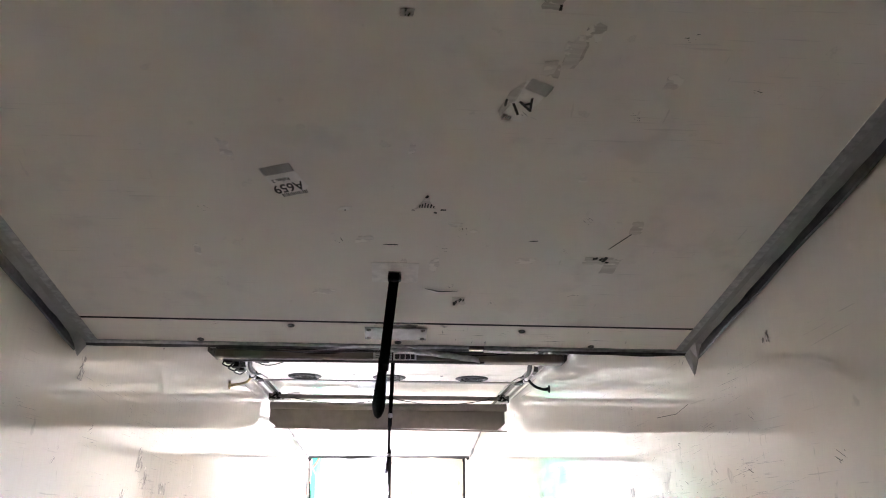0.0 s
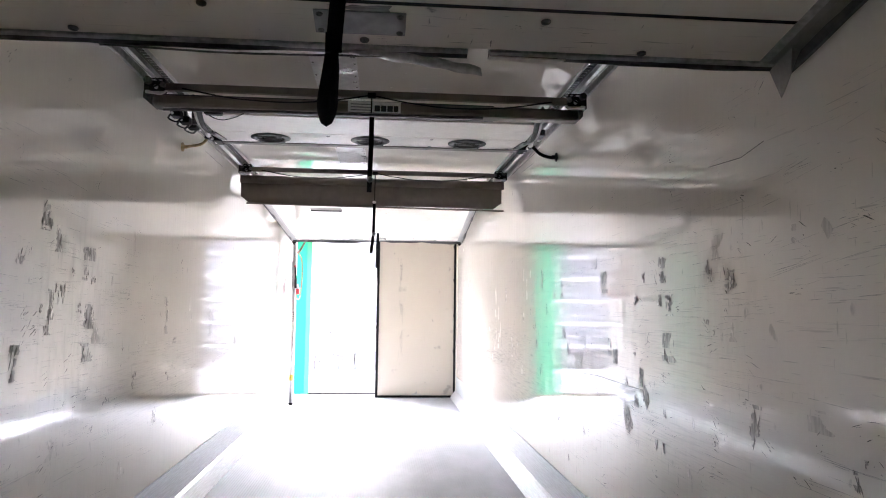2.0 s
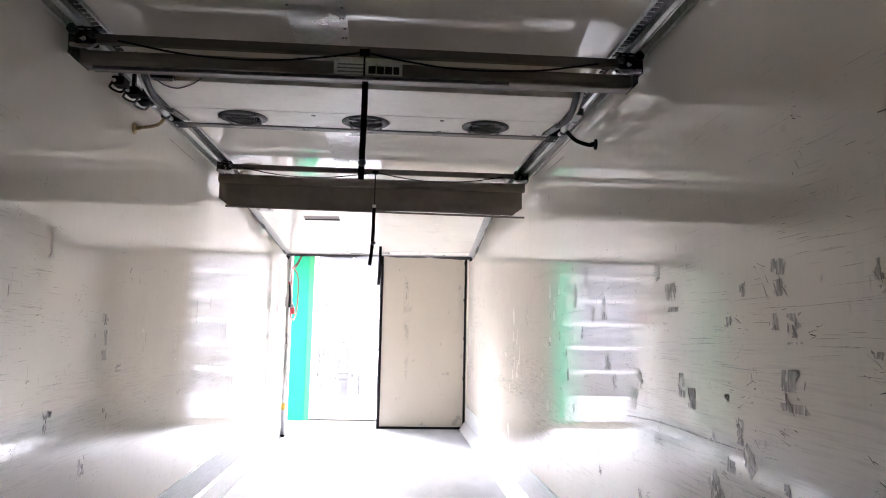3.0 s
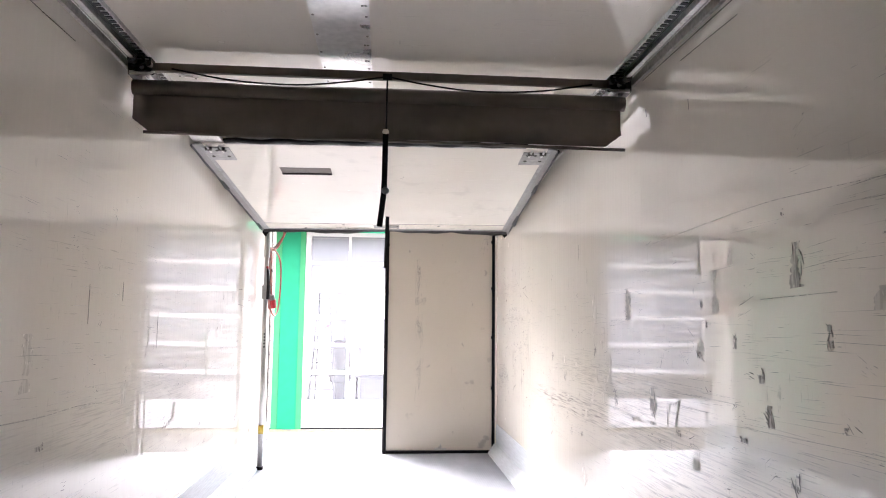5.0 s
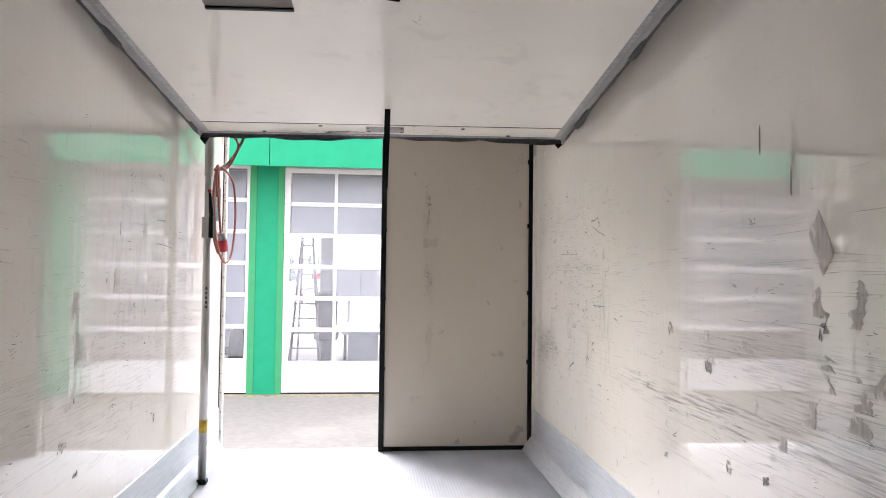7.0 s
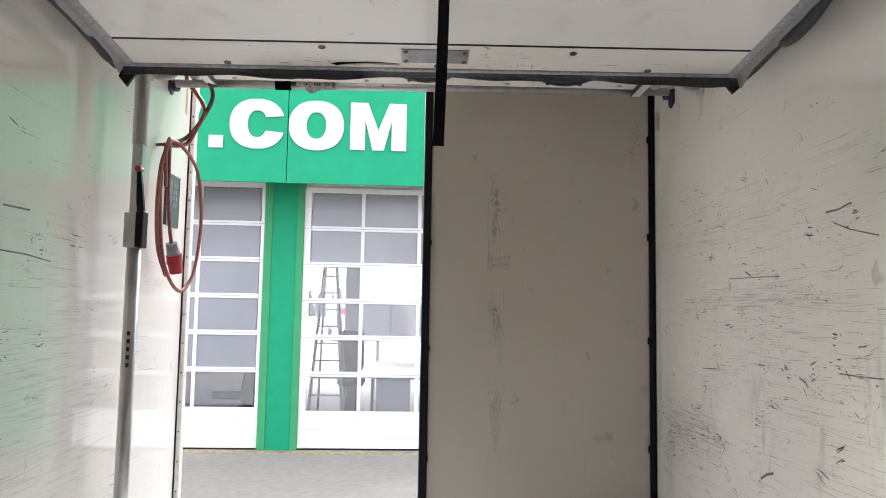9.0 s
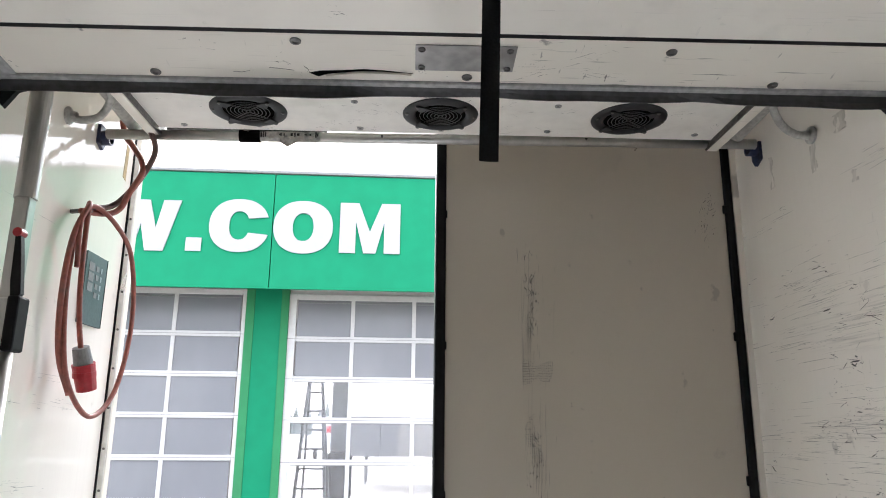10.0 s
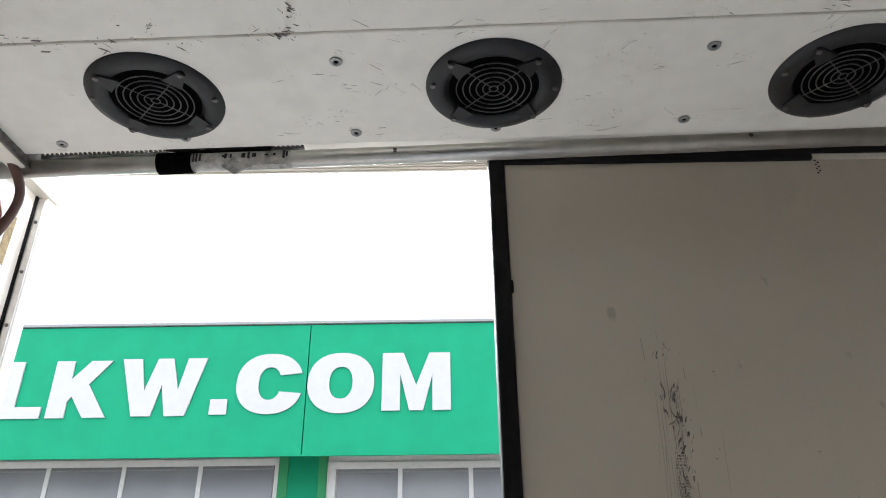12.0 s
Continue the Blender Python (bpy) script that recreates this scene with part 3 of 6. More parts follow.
# round ceiling lamps
for x, y in ((0.978, 4.14), (-0.975, 7.44)):
    lamp = thing("ceiling_lamp", (x, y, H), "round flush ceiling lamp with white rim, switched off", "lamp", "ceiling lamps")
    part("rim", lathe([(0.086, 0.0), (0.085, -0.008), (0.076, -0.012), (0.068, -0.008), (0.066, 0.0)], (x, y, H - 0.0005)), M_PALE, lamp, smooth=True)
    for k in range(6):
        part("rim_screw", lathe([(0.005, 0.0), (0.004, -0.003), (0.0, -0.003)], (x + 0.077 * math.cos(k * 1.047 + 0.4), y + 0.077 * math.sin(k * 1.047 + 0.4), H - 0.0115), 8), M_STEEL, lamp)
    part("lens", lathe([(0.0, -0.012), (0.035, -0.011), (0.066, -0.006), (0.066, 0.0)], (x, y, H - 0.0005)), M_LAMP, lamp, smooth=True)


# ---- the two raised partition boards ----
def screw(x, y, z, r=0.008, deep=False):
    prof = [(r * 1.5, 0.0), (r * 1.4, -0.003), (r * 0.8, -0.004), (r * 0.6, -0.001), (0.0, -0.001)]
    return lathe(prof, (x, y, z), 12)


def partition(yend, zend, slope, length, front_hinges, torn, tail, reach, X, mid, yaw, hem, roll=0.0, bulges=()):
    """A raised insulated board; local y runs back from its end edge, its underside at z = 0."""
    turn = Matrix.Rotation(yaw, 4, "Z") @ Matrix.Rotation(-math.atan(slope), 4, "X") @ Matrix.Rotation(-roll, 4, "Y")
    t = thing("partition_board", (mid, yend, zend), "raised white insulated partition board with grey rubber edge seals", "partition", "partition boards", turn=turn)
    part("board", box(-X, X, -length, -0.198, 0.0, 0.06, 0.003), M_BOARD, t, local=True)
    part("end_board", box(-X, X, -0.187, 0.0, 0.0005, 0.058, 0.004), M_TRIM, t, "scratched white end strip", local=True)
    part("joint", box(-X + 0.002, X - 0.002, -0.2, -0.185, 0.0008, 0.02), M_BLACK, t, local=True)
    for s in (-1, 1):
        # side seal: pale flange, then a drooping dark lip towards the wall
        prof = [(s * (X - 0.018), -0.001), (s * (X + 0.008), -0.004), (s * (X + 0.012), 0.02), (s * X, 0.03), (s * (X - 0.018), 0.003)]
        part("side_flange", slab(prof, "y", -length, 0.012), M_LIP, t, local=True)
        lip = bmesh.new()
        rows = []
        n = 40
        for k in range(n + 1):
            y = -length + (length + 0.035) * k / n
            w = 0.002 * math.sin(k * 0.9) + 0.002 * math.sin(k * 2.3)
            drop = 0.012 + (tail * (0.4 if s < 0 else 0.8) if k >= n - 2 else 0.0) * (k - n + 2) / 2
            rows.append([lip.verts.new(q) for q in ((s * (X + 0.004), y, -0.003), (s * (X + reach * 0.55), y, -0.004 + w * 0.4), (s * (X + reach), y, -drop + w), (s * (X + reach + 0.006), y, -drop + 0.008 + w), (s * (X + reach * 0.6), y, 0.008 + w * 0.4), (s * (X + 0.004), y, 0.014))])
        for a, b in zip(rows, rows[1:]):
            for j in range(6):
                lip.faces.new((a[j], a[(j + 1) % 6], b[(j + 1) % 6], b[j]))
        lip.faces.new(rows[0])
        lip.faces.new(rows[-1][::-1])
        part("side_seal", lip, M_SIDE, t, "grey rubber side seal", local=True)
        n = 24
        edge = sweep([(s * (X + reach + 0.004), -length + length * k / n, -0.006 - hem * 0.5 + 0.003 * math.sin(k * 1.3)) for k in range(n + 1)], 0.006, hem * 0.5 + 0.006, 8)
        part("seal_hem", edge, M_RUBBER, t, "dark hem of the side seal", local=True)
    # end seal: pale flange and a wavy dark lip
    spans = ((-X - 0.03, 0.30), (0.36, X + 0.03)) if torn else ((-X - 0.03, X + 0.03),)
    deep = 0.005 if torn else 0.023
    for a, b in spans:
        part("end_flange", box(a, b, 0.0, 0.022, -0.006, 0.05, 0.003), M_LIP, t, local=True)
        lip = bmesh.new()
        n = 60
        rows = []
        for k in range(n + 1):
            x = a + (b - a) * k / n
            w = (0.006 * math.sin(x * 4.1 + 1) + 0.005 * math.sin(x * 9 + 2) + 0.003 * math.sin(x * 23)) * (1.0 if torn else 1.6)
            if not torn:
                w += 0.008 * max(0.0, 1 - abs(x - 0.62) / 0.05) - 0.006 * max(0.0, 1 - abs(x + 0.55) / 0.12)
            rows.append([lip.verts.new(q) for q in ((x, 0.016, -0.006), (x, 0.024 + w * 0.3, -0.006 - deep * 0.4 + w * 0.5), (x, 0.028 + w, -0.006 - deep + w), (x, 0.034 + w, -0.004 - deep + w), (x, 0.034 + w * 0.5, -0.004 + w * 0.5), (x, 0.022, 0.012))])
        for p0, p1 in zip(rows, rows[1:]):
            for j in range(6):
                lip.faces.new((p0[j], p0[(j + 1) % 6], p1[(j + 1) % 6], p1[j]))
        lip.faces.new(rows[0])
        lip.faces.new(rows[-1][::-1])
        part("end_seal", lip, M_RUBBER, t, "dark grey rubber end seal", local=True)
    for s in () if torn else (-1, 1):
        k = 1.0 if s > 0 else 1.25
        corner = slab([(s * (X - 0.045), -0.02), (s * (X - 0.012), -0.03), (s * (X + 0.012 * k), -0.062 * k), (s * (X + 0.037 * k), -0.04), (s * (X + 0.026 * k), -0.006), (s * (X - 0.02), -0.004)], "y", 0.026, 0.04)
        part("corner_tip", corner, M_BLACK, t, "curled dark corner of the seal", local=True)
    for s, y, long, drop in bulges:
        flap = bmesh.new()
        rows = []
        for k in range(15):
            u = k / 14
            d = drop * (math.sin(math.pi * u) ** 0.6) * (0.75 + 0.4 * u)
            yy = y - yend + (u - 0.5) * long
            rows.append([flap.verts.new(q) for q in ((s * (X + reach - 0.012), yy, -0.004), (s * (X + reach - 0.004), yy, -0.008 - d * 0.6), (s * (X + reach + 0.004), yy, -0.010 - d), (s * (X + reach + 0.012), yy, -0.008 - d * 0.5), (s * (X + reach + 0.006), yy, 0.004))])
        for a, b in zip(rows, rows[1:]):
            for j in range(5):
                flap.faces.new((a[j], a[(j + 1) % 5], b[(j + 1) % 5], b[j]))
        part("loose_flap", flap, M_RUBBER, t, "loose bulging stretch of seal", smooth=True, local=True)
    if torn:
        n = 26
        rows = []
        flap = bmesh.new()
        for k in range(n + 1):
            u = k / n
            x, y, z = -0.06 + 0.40 * u, 0.026 + 0.03 * u * u, -0.008 - 0.026 * u ** 1.5 + 0.002 * math.sin(k * 1.1)
            w = 0.006 + 0.013 * min(1.0, u * 3) - (0.006 * (u - 0.9) / 0.1 if u > 0.9 else 0)
            rows.append([flap.verts.new(q) for q in ((x, y - w, z), (x + 0.004, y - w * 0.2, z - 0.005), (x + 0.008, y + w, z - 0.002 - 0.006 * u), (x + 0.008, y + w, z + 0.002 - 0.006 * u), (x + 0.004, y, z), (x, y - w, z + 0.004))])
        for p0, p1 in zip(rows, rows[1:]):
            for j in range(6):
                flap.faces.new((p0[j], p0[(j + 1) % 6], p1[(j + 1) % 6], p1[j]))
        flap.faces.new(rows[0])
        flap.faces.new(rows[-1][::-1])
        part("torn_lip", flap, M_LIP, t, "torn pale strip peeling from the end seal", smooth=True, local=True)
        part("lip_fold", slab([(-0.03, 0.024), (0.03, 0.022), (0.075, 0.034), (0.02, 0.042)], "z", -0.015, -0.012), M_PLATE, t, "bright bent fold of the strip", local=True)
        part("loose_cord", sweep(spline([(-0.7, 0.03, -0.014), (-0.35, 0.036, -0.02), (-0.05, 0.034, -0.015), (0.1, 0.03, -0.012)], 6), 0.003, seg=6), M_RUBBER, t, local=True)
        part("pale_end", slab([(0.36, 0.012), (0.36, 0.03), (0.56, 0.034), (0.58, 0.016)], "z", -0.013, -0.009), M_PALE, t, "worn pale end of the seal", local=True)
        smear = slab(ragged(0.03, -0.165, 0.16, 0.04, 14, rough=0.5), "z", -0.0008, 0.002)
        part("glue_smear", smear, M_SHARD, t, "dark glue smear by the plate", local=True)
    part("latch_plate", box(-0.115, 0.122, -0.156, -0.056, -0.004, 0.0003, 0.001), M_DULL, t, "dull aluminium plate with screws", local=True)
    for x, y in ((-0.1, -0.142), (-0.1, -0.07), (0.107, -0.142), (0.107, -0.07)):
        part("screw", screw(x, y, -0.0042, 0.006), M_STEEL, t, local=True)
    for x, y in ((-0.75, -0.022), (0.79, -0.018), (0.013, -0.025), (-0.39, -0.158), (0.487, -0.146)):
        part("screw", screw(x, y, 0.0003, 0.009), M_STEEL, t, local=True)
    for s in (-1, 1):
        if front_hinges:
            part("hinge_plate", box(s * 1.03 - 0.085, s * 1.03 + 0.085, -length + 0.06, -length + 0.30, -0.005, 0.0, 0.001), M_DULL, t, "perforated aluminium hinge plate", local=True)
            for j, (dx, dy) in enumerate(((-0.05, 0.09), (0.0, 0.09), (0.05, 0.09), (-0.05, 0.2), (0.05, 0.2))):
                part("hinge_screw", screw(s * 1.03 + dx, -length + dy + 0.02, -0.005, 0.008), M_STEEL, t, local=True)
            for dx in (-0.04, 0.04):
                part("hinge_knuckle", rod((s * 1.03 + dx - 0.02, -length + 0.055, -0.014), (s * 1.03 + dx + 0.02, -length + 0.055, -0.014), 0.012), M_STEEL, t, smooth=False, local=True)
                part("hinge_rod", rod((s * 1.03 + dx, -length + 0.0, -0.016), (s * 1.03 + dx, -length + 0.12, -0.012), 0.007, 8), M_ALU, t, local=True)
            part("arm", box(s * 1.06 - 0.09, s * 1.06 + 0.09, -length - 0.75, -length + 0.04, 0.012, 0.05, 0.004), M_ALU, t, "pale metal hinge arm", local=True)
    if front_hinges:
        part("front_seal", box(-0.95, 0.95, -length - 0.02, -length, -0.002, 0.05, 0.005), M_LIP, t, local=True)
        part("front_lip", sweep([(-0.95 + 1.9 * k / 24, -length - 0.05, 0.004 + 0.006 * math.sin(k * 1.7)) for k in range(25)], 0.03, 0.012, 8), M_BLACK, t, "black rubber front seal", smooth=True, local=True)
        # recessed grip
        part("grip_recess", box(-0.692, -0.342, -1.81, -1.685, -0.0015, 0.004), M_CURTAIN, t, "dark grey recessed hand grip", local=True)
        part("grip_lip", box(-0.692, -0.342, -1.692, -1.672, -0.010, 0.002, 0.003), M_DARK, t, local=True)
    return t


def on_board(yend, zend, slope, x, y, down=0.0):
    """World place of a spot on a board's underside at world y."""
    return (x, y, zend - slope * (y - yend) - down)


P1 = (2.77, 2.068, 0.21)
P2 = (10.62, 2.253, 0.104)
partition(*P1, 2.42, False, True, 0.10, 0.055, 1.164, 0.003, 0.0, 0.035)
board2 = partition(*P2, 2.26, True, False, 0.03, 0.046, 1.113, 0.014, -0.03, 0.012, 0.006, ((1, 10.19, 0.34, 0.045), (1, 9.2, 0.26, 0.03), (-1, 9.2, 0.26, 0.028), (-1, 10.5, 0.2, 0.022)))
crack = slab([(-0.374, -0.031), (-0.349, -0.040), (-0.30, -0.043), (-0.24, -0.050), (-0.19, -0.046), (-0.12, -0.036), (-0.19, -0.042), (-0.25, -0.043), (-0.30, -0.034), (-0.33, -0.028), (-0.354, -0.016)], "z", -0.0008, 0.004)
part("lifted_splinter", slab([(-0.335, -0.026), (-0.25, -0.041), (-0.19, -0.040), (-0.125, -0.034), (-0.18, -0.031), (-0.26, -0.030)], "z", -0.006, -0.001), M_TRIM, board2, "pale splinter lifting from the crack", local=True)
part("chipped_edge", crack, M_VOID, board2, "dark chipped crack near the end edge", local=True)
for run in (((-0.385, -0.06), (-0.376, -0.045), (-0.374, -0.03)), ((-0.47, -0.05), (-0.44, -0.046), (-0.41, -0.04)), ((-0.56, -0.03), (-0.54, -0.028), (-0.52, -0.034))):
    part("hairline_crack", sweep([(x, y, -0.0002) for x, y in run], 0.0006, seg=5), M_RUB, board2, local=True)


# ---- hanging straps ----
def strap(points, width, label, knob=None, loop=False, mount=None):
    t = thing("pull_strap", points[0], label, "strap", "pull straps")
    part("webbing", sweep(spline(points, 6), width, 0.0022, 8, up=(0, 1, 0)), M_STRAP, t)
    if loop:
        e = Vector(points[-1])
        ring = spline([e + Vector(q) for q in ((0.0, 0.0, 0.01), (-0.007, 0.004, -0.04), (-0.014, 0.010, -0.085), (-0.018, 0.014, -0.12), (-0.009, 0.018, -0.15), (0.002, 0.016, -0.125), (0.004, 0.010, -0.085), (0.005, 0.004, -0.04), (0.001, 0.001, 0.005))], 6)
        part("loop", sweep(ring, 0.0175, 0.0028, 8, up=(0.5, 0.87, 0)), M_STRAP, t)
        part("stitching", box(e.x - 0.017, e.x + 0.017, e.y - 0.005, e.y + 0.005, e.z - 0.012, e.z + 0.03, 0.002), M_STRAP, t)
    if knob:
        part("knob", lathe([(0.0, -0.008), (0.014, -0.008), (0.018, 0.0), (0.014, 0.008), (0.0, 0.008)], knob, 16, axis="y"), M_GREYP, t, "grey round stud", smooth=True)
    if mount:
        x, y, z = mount
        pad = box(x - 0.075, x + 0.078, y - 0.062, y + 0.062, z - 0.0012, z + 0.001)
        for v in pad.verts:
            v.co.z -= P1[2] * (v.co.y - y)
        part("pad", pad, M_PALE, t, "pale tape patch")
        part("ring", sweep([(x + 0.019 * math.cos(a), y + 0.004, z - 0.014 - 0.015 * math.sin(a)) for a in [2 * math.pi * k / 20 for k in range(21)]], 0.0035, seg=6), M_STEEL, t, "dark steel ring", smooth=True)
        part("anchor", rod((x - 0.02, y, z - 0.012), (x + 0.02, y, z - 0.012), 0.016, 12), M_STEEL, t, smooth=True)
        part("keeper", box(x - 0.022, x + 0.022, y - 0.016, y + 0.016, z - 0.03, z - 0.004, 0.006), M_BLACK, t)
    return t


sx, sy, sz = on_board(*P1, -0.006, 2.215)
strap([(sx, sy, sz - 0.012), (sx - 0.014, sy + 0.04, sz - 0.15), (sx - 0.028, sy + 0.08, sz - 0.30)], 0.0165, "black webbing pull strap with loop hanging from raised board", loop=True, mount=(sx, sy, sz))
strap([(0.006, 4.76, 2.40), (0.004, 4.80, 2.25), (0.0, 4.83, 2.12), (-0.003, 4.85, 1.99)], 0.0135, "black webbing pull strap hanging from roller housing", knob=(0.0, 4.838, 2.062))
strap([(0.0, 7.262, 2.275), (-0.001, 7.258, 2.13), (-0.004, 7.256, 1.99), (-0.021, 7.262, 1.825)], 0.0135, "black webbing pull strap hanging below the grey flap", knob=(0.004, 7.244, 1.995))
kx, ky, kz = on_board(*P2, 0.022, 10.1)
strap([(kx, ky, kz - 0.01), (kx - 0.003, ky, kz - 0.2), (kx - 0.01, ky - 0.006, 1.843)], 0.0165, "black webbing pull strap hanging from raised board")


# ---- roller carriages with curtain ----
def carriage(y, z_bar, flap_low, label, hanging):
    t = thing("curtain_carriage", (0, y, z_bar), label, "partition carriage", "partition carriages")
    part("cross_bar", box(-1.115, 1.13, y - 0.06, y - 0.03, z_bar - 0.04, z_bar, 0.004), M_CURTAIN, t)
    if hanging:
        n = 30
        fl = bmesh.new()
        rows = []
        xs = [-1.185 + 2.345 * k / n for k in range(n + 1)]
        for x in xs:
            e = min(x + 1.185, 1.16 - x)
            low = flap_low + 0.004 * math.sin(x * 4) + (0.06 * (1 - e / 0.07) if e < 0.07 else 0)
            prof = ((2.45, -0.004), (2.43, -0.008), (2.34, -0.006 + 0.003 * math.sin(x * 7)), (low, -0.012 + 0.008 * math.sin(x * 3.1)))
            rows.append([fl.verts.new((x, y + d, z)) for z, d in prof] + [fl.verts.new((x, y + d + 0.006, z)) for z, d in prof[::-1]])
        for a, b in zip(rows, rows[1:]):
            m = len(a)
            for j in range(m):
                fl.faces.new((a[j], a[(j + 1) % m], b[(j + 1) % m], b[j]))
        fl.faces.new(rows[0])
        fl.faces.new(rows[-1][::-1])
        part("flap", fl, M_CURTAIN, t, "hanging grey coated fabric flap", smooth=True)
        part("roll", rod((-1.19, y, 2.468), (1.18, y, 2.47), 0.037, 28), M_CURTAIN, t, "rolled grey fabric", smooth=True)
        part("bottom_rod", rod((-1.13, y - 0.012, flap_low + 0.0), (1.18, y - 0.006, flap_low - 0.016), 0.008, 10), M_CURTAIN, t)
    else:
        part("housing", box(-1.165, 1.168, y - 0.03, y + 0.07, z_bar - 0.118, z_bar - 0.054, 0.018), M_CURTAIN, t, "grey rolled curtain housing", smooth=False)
        part("end_cap", slab([(1.166, z_bar - 0.117), (1.188, z_bar - 0.094), (1.19, z_bar - 0.06), (1.166, z_bar - 0.055)], "y", y - 0.028, y + 0.07), M_STEEL, t)
        part("end_cap", slab([(-1.163, z_bar - 0.117), (-1.212, z_bar - 0.075), (-1.212, z_bar - 0.04), (-1.163, z_bar - 0.05)], "y", y - 0.028, y + 0.07), M_STEEL, t)
        part("bottom_rod", rod((-1.10, y - 0.04, z_bar - 0.137), (0.62, y - 0.03, z_bar - 0.124), 0.008, 10), M_RUBBER, t)
        # added dark sheet; keeps the gap above the housing dark up to x 0.7
        part("gap_dark_sheet", box(-1.15, 0.70, y + 0.055, y + 0.1, z_bar - 0.112, z_bar - 0.025, 0.01), M_RUBBER, t)
        lab = part("label", box(-0.125, 0.163, y - 0.0335, y - 0.0305, z_bar - 0.113, z_bar - 0.055), M_PAPER, t, "white printed label")
        for j, (xa, xb) in enumerate(((0.02, 0.05), (0.055, 0.085), (0.09, 0.12), (0.125, 0.15))):
            part("print_bar", box(xa, xb, y - 0.0345, y - 0.0333, z_bar - 0.108, z_bar - 0.075), M_INK, t)
        for j in range(3):
            part("print_bar", box(-0.11, 0.0, y - 0.0345, y - 0.0333, z_bar - 0.106 + 0.016 * j, z_bar - 0.1 + 0.016 * j), M_GREYP, t)
    for s in (-1, 1):
        b = part("end_bracket", box(s * 1.128 - 0.04, s * 1.128 + 0.04, y - 0.085, y - 0.015, z_bar - 0.05, z_bar + 0.02, 0.009), M_BLACK, t, "greasy black carriage bracket")
        part("bracket_web", box(s * 1.185 - 0.018, s * 1.185 + 0.018, y - 0.055, y + 0.05, z_bar - 0.06, z_bar + 0.03, 0.005), M_DARKALU, b)
        part("roller", rod((s * 1.168, y - 0.11, z_bar - 0.002), (s * 1.168, y - 0.05, z_bar - 0.002), 0.02, 14), M_STEEL, b, smooth=False)
        part("roller", rod((s * 1.095, y - 0.1, z_bar - 0.02), (s * 1.095, y - 0.075, z_bar - 0.02), 0.014, 12), M_STEEL, b)
        part("bolt_head", rod((s * 1.128, y - 0.1, z_bar - 0.034), (s * 1.128, y - 0.084, z_bar - 0.034), 0.011, 6), M_ALU, b)
        part("guide_edge", box(s * 1.128 - 0.03, s * 1.128 + 0.03, y - 0.09, y - 0.084, z_bar + 0.002, z_bar + 0.007), M_ALU, b)
        part("latch", slab([(s * 1.075, z_bar - 0.045), (s * 1.11, z_bar - 0.066), (s * 1.19, z_bar - 0.06), (s * 1.19, z_bar - 0.045)], "y", y - 0.07, y - 0.055), M_ALU, b)
        part("shackle", sweep(spline([(s * 1.13, y - 0.1, z_bar + 0.01), (s * 1.1, y - 0.125, z_bar - 0.02), (s * 1.13, y - 0.13, z_bar - 0.045), (s * 1.17, y - 0.11, z_bar - 0.03)], 5), 0.005, seg=6), M_BLACK, b)
    # release cord, sagging between the bracket and the middle
    for s in (-1, 1):
        pts = [(s * 1.0, y - 0.065, z_bar - 0.03), (s * 0.72, y - 0.066, z_bar - 0.075), (s * 0.42, y - 0.067, z_bar - 0.085), (s * 0.18, y - 0.066, z_bar - 0.06), (0.004, y - 0.064, z_bar - 0.028)]
        part("release_cord", sweep(spline(pts, 6), 0.0042, seg=6), M_BLACK, t, "thin black release cord")
    part("cord_guide", box(-0.018, 0.026, y - 0.072, y - 0.058, z_bar - 0.045, z_bar - 0.015, 0.003), M_BLACK, t)
    low = 2.285 if hanging else 2.40
    part("drop_cord", sweep([(0.004, y - 0.066, z_bar - 0.03), (0.003, y - 0.05, 2.40), (0.002, y - 0.02, low)], 0.0042, seg=6), M_BLACK, t)
    if hanging:
        part("cord_bead", lathe([(0.0, -0.016), (0.012, -0.012), (0.017, 0.0), (0.012, 0.012), (0.0, 0.016)], (0.0, y - 0.02, 2.285), 14), M_PALE, t, "pale round bead", smooth=True)
    return t


carriage(4.74, 2.524, 0, "grey rolled-up curtain carriage under the ceiling", False)
carriage(7.29, 2.572, 2.252, "grey carriage bar with hanging coated fabric flap", True)


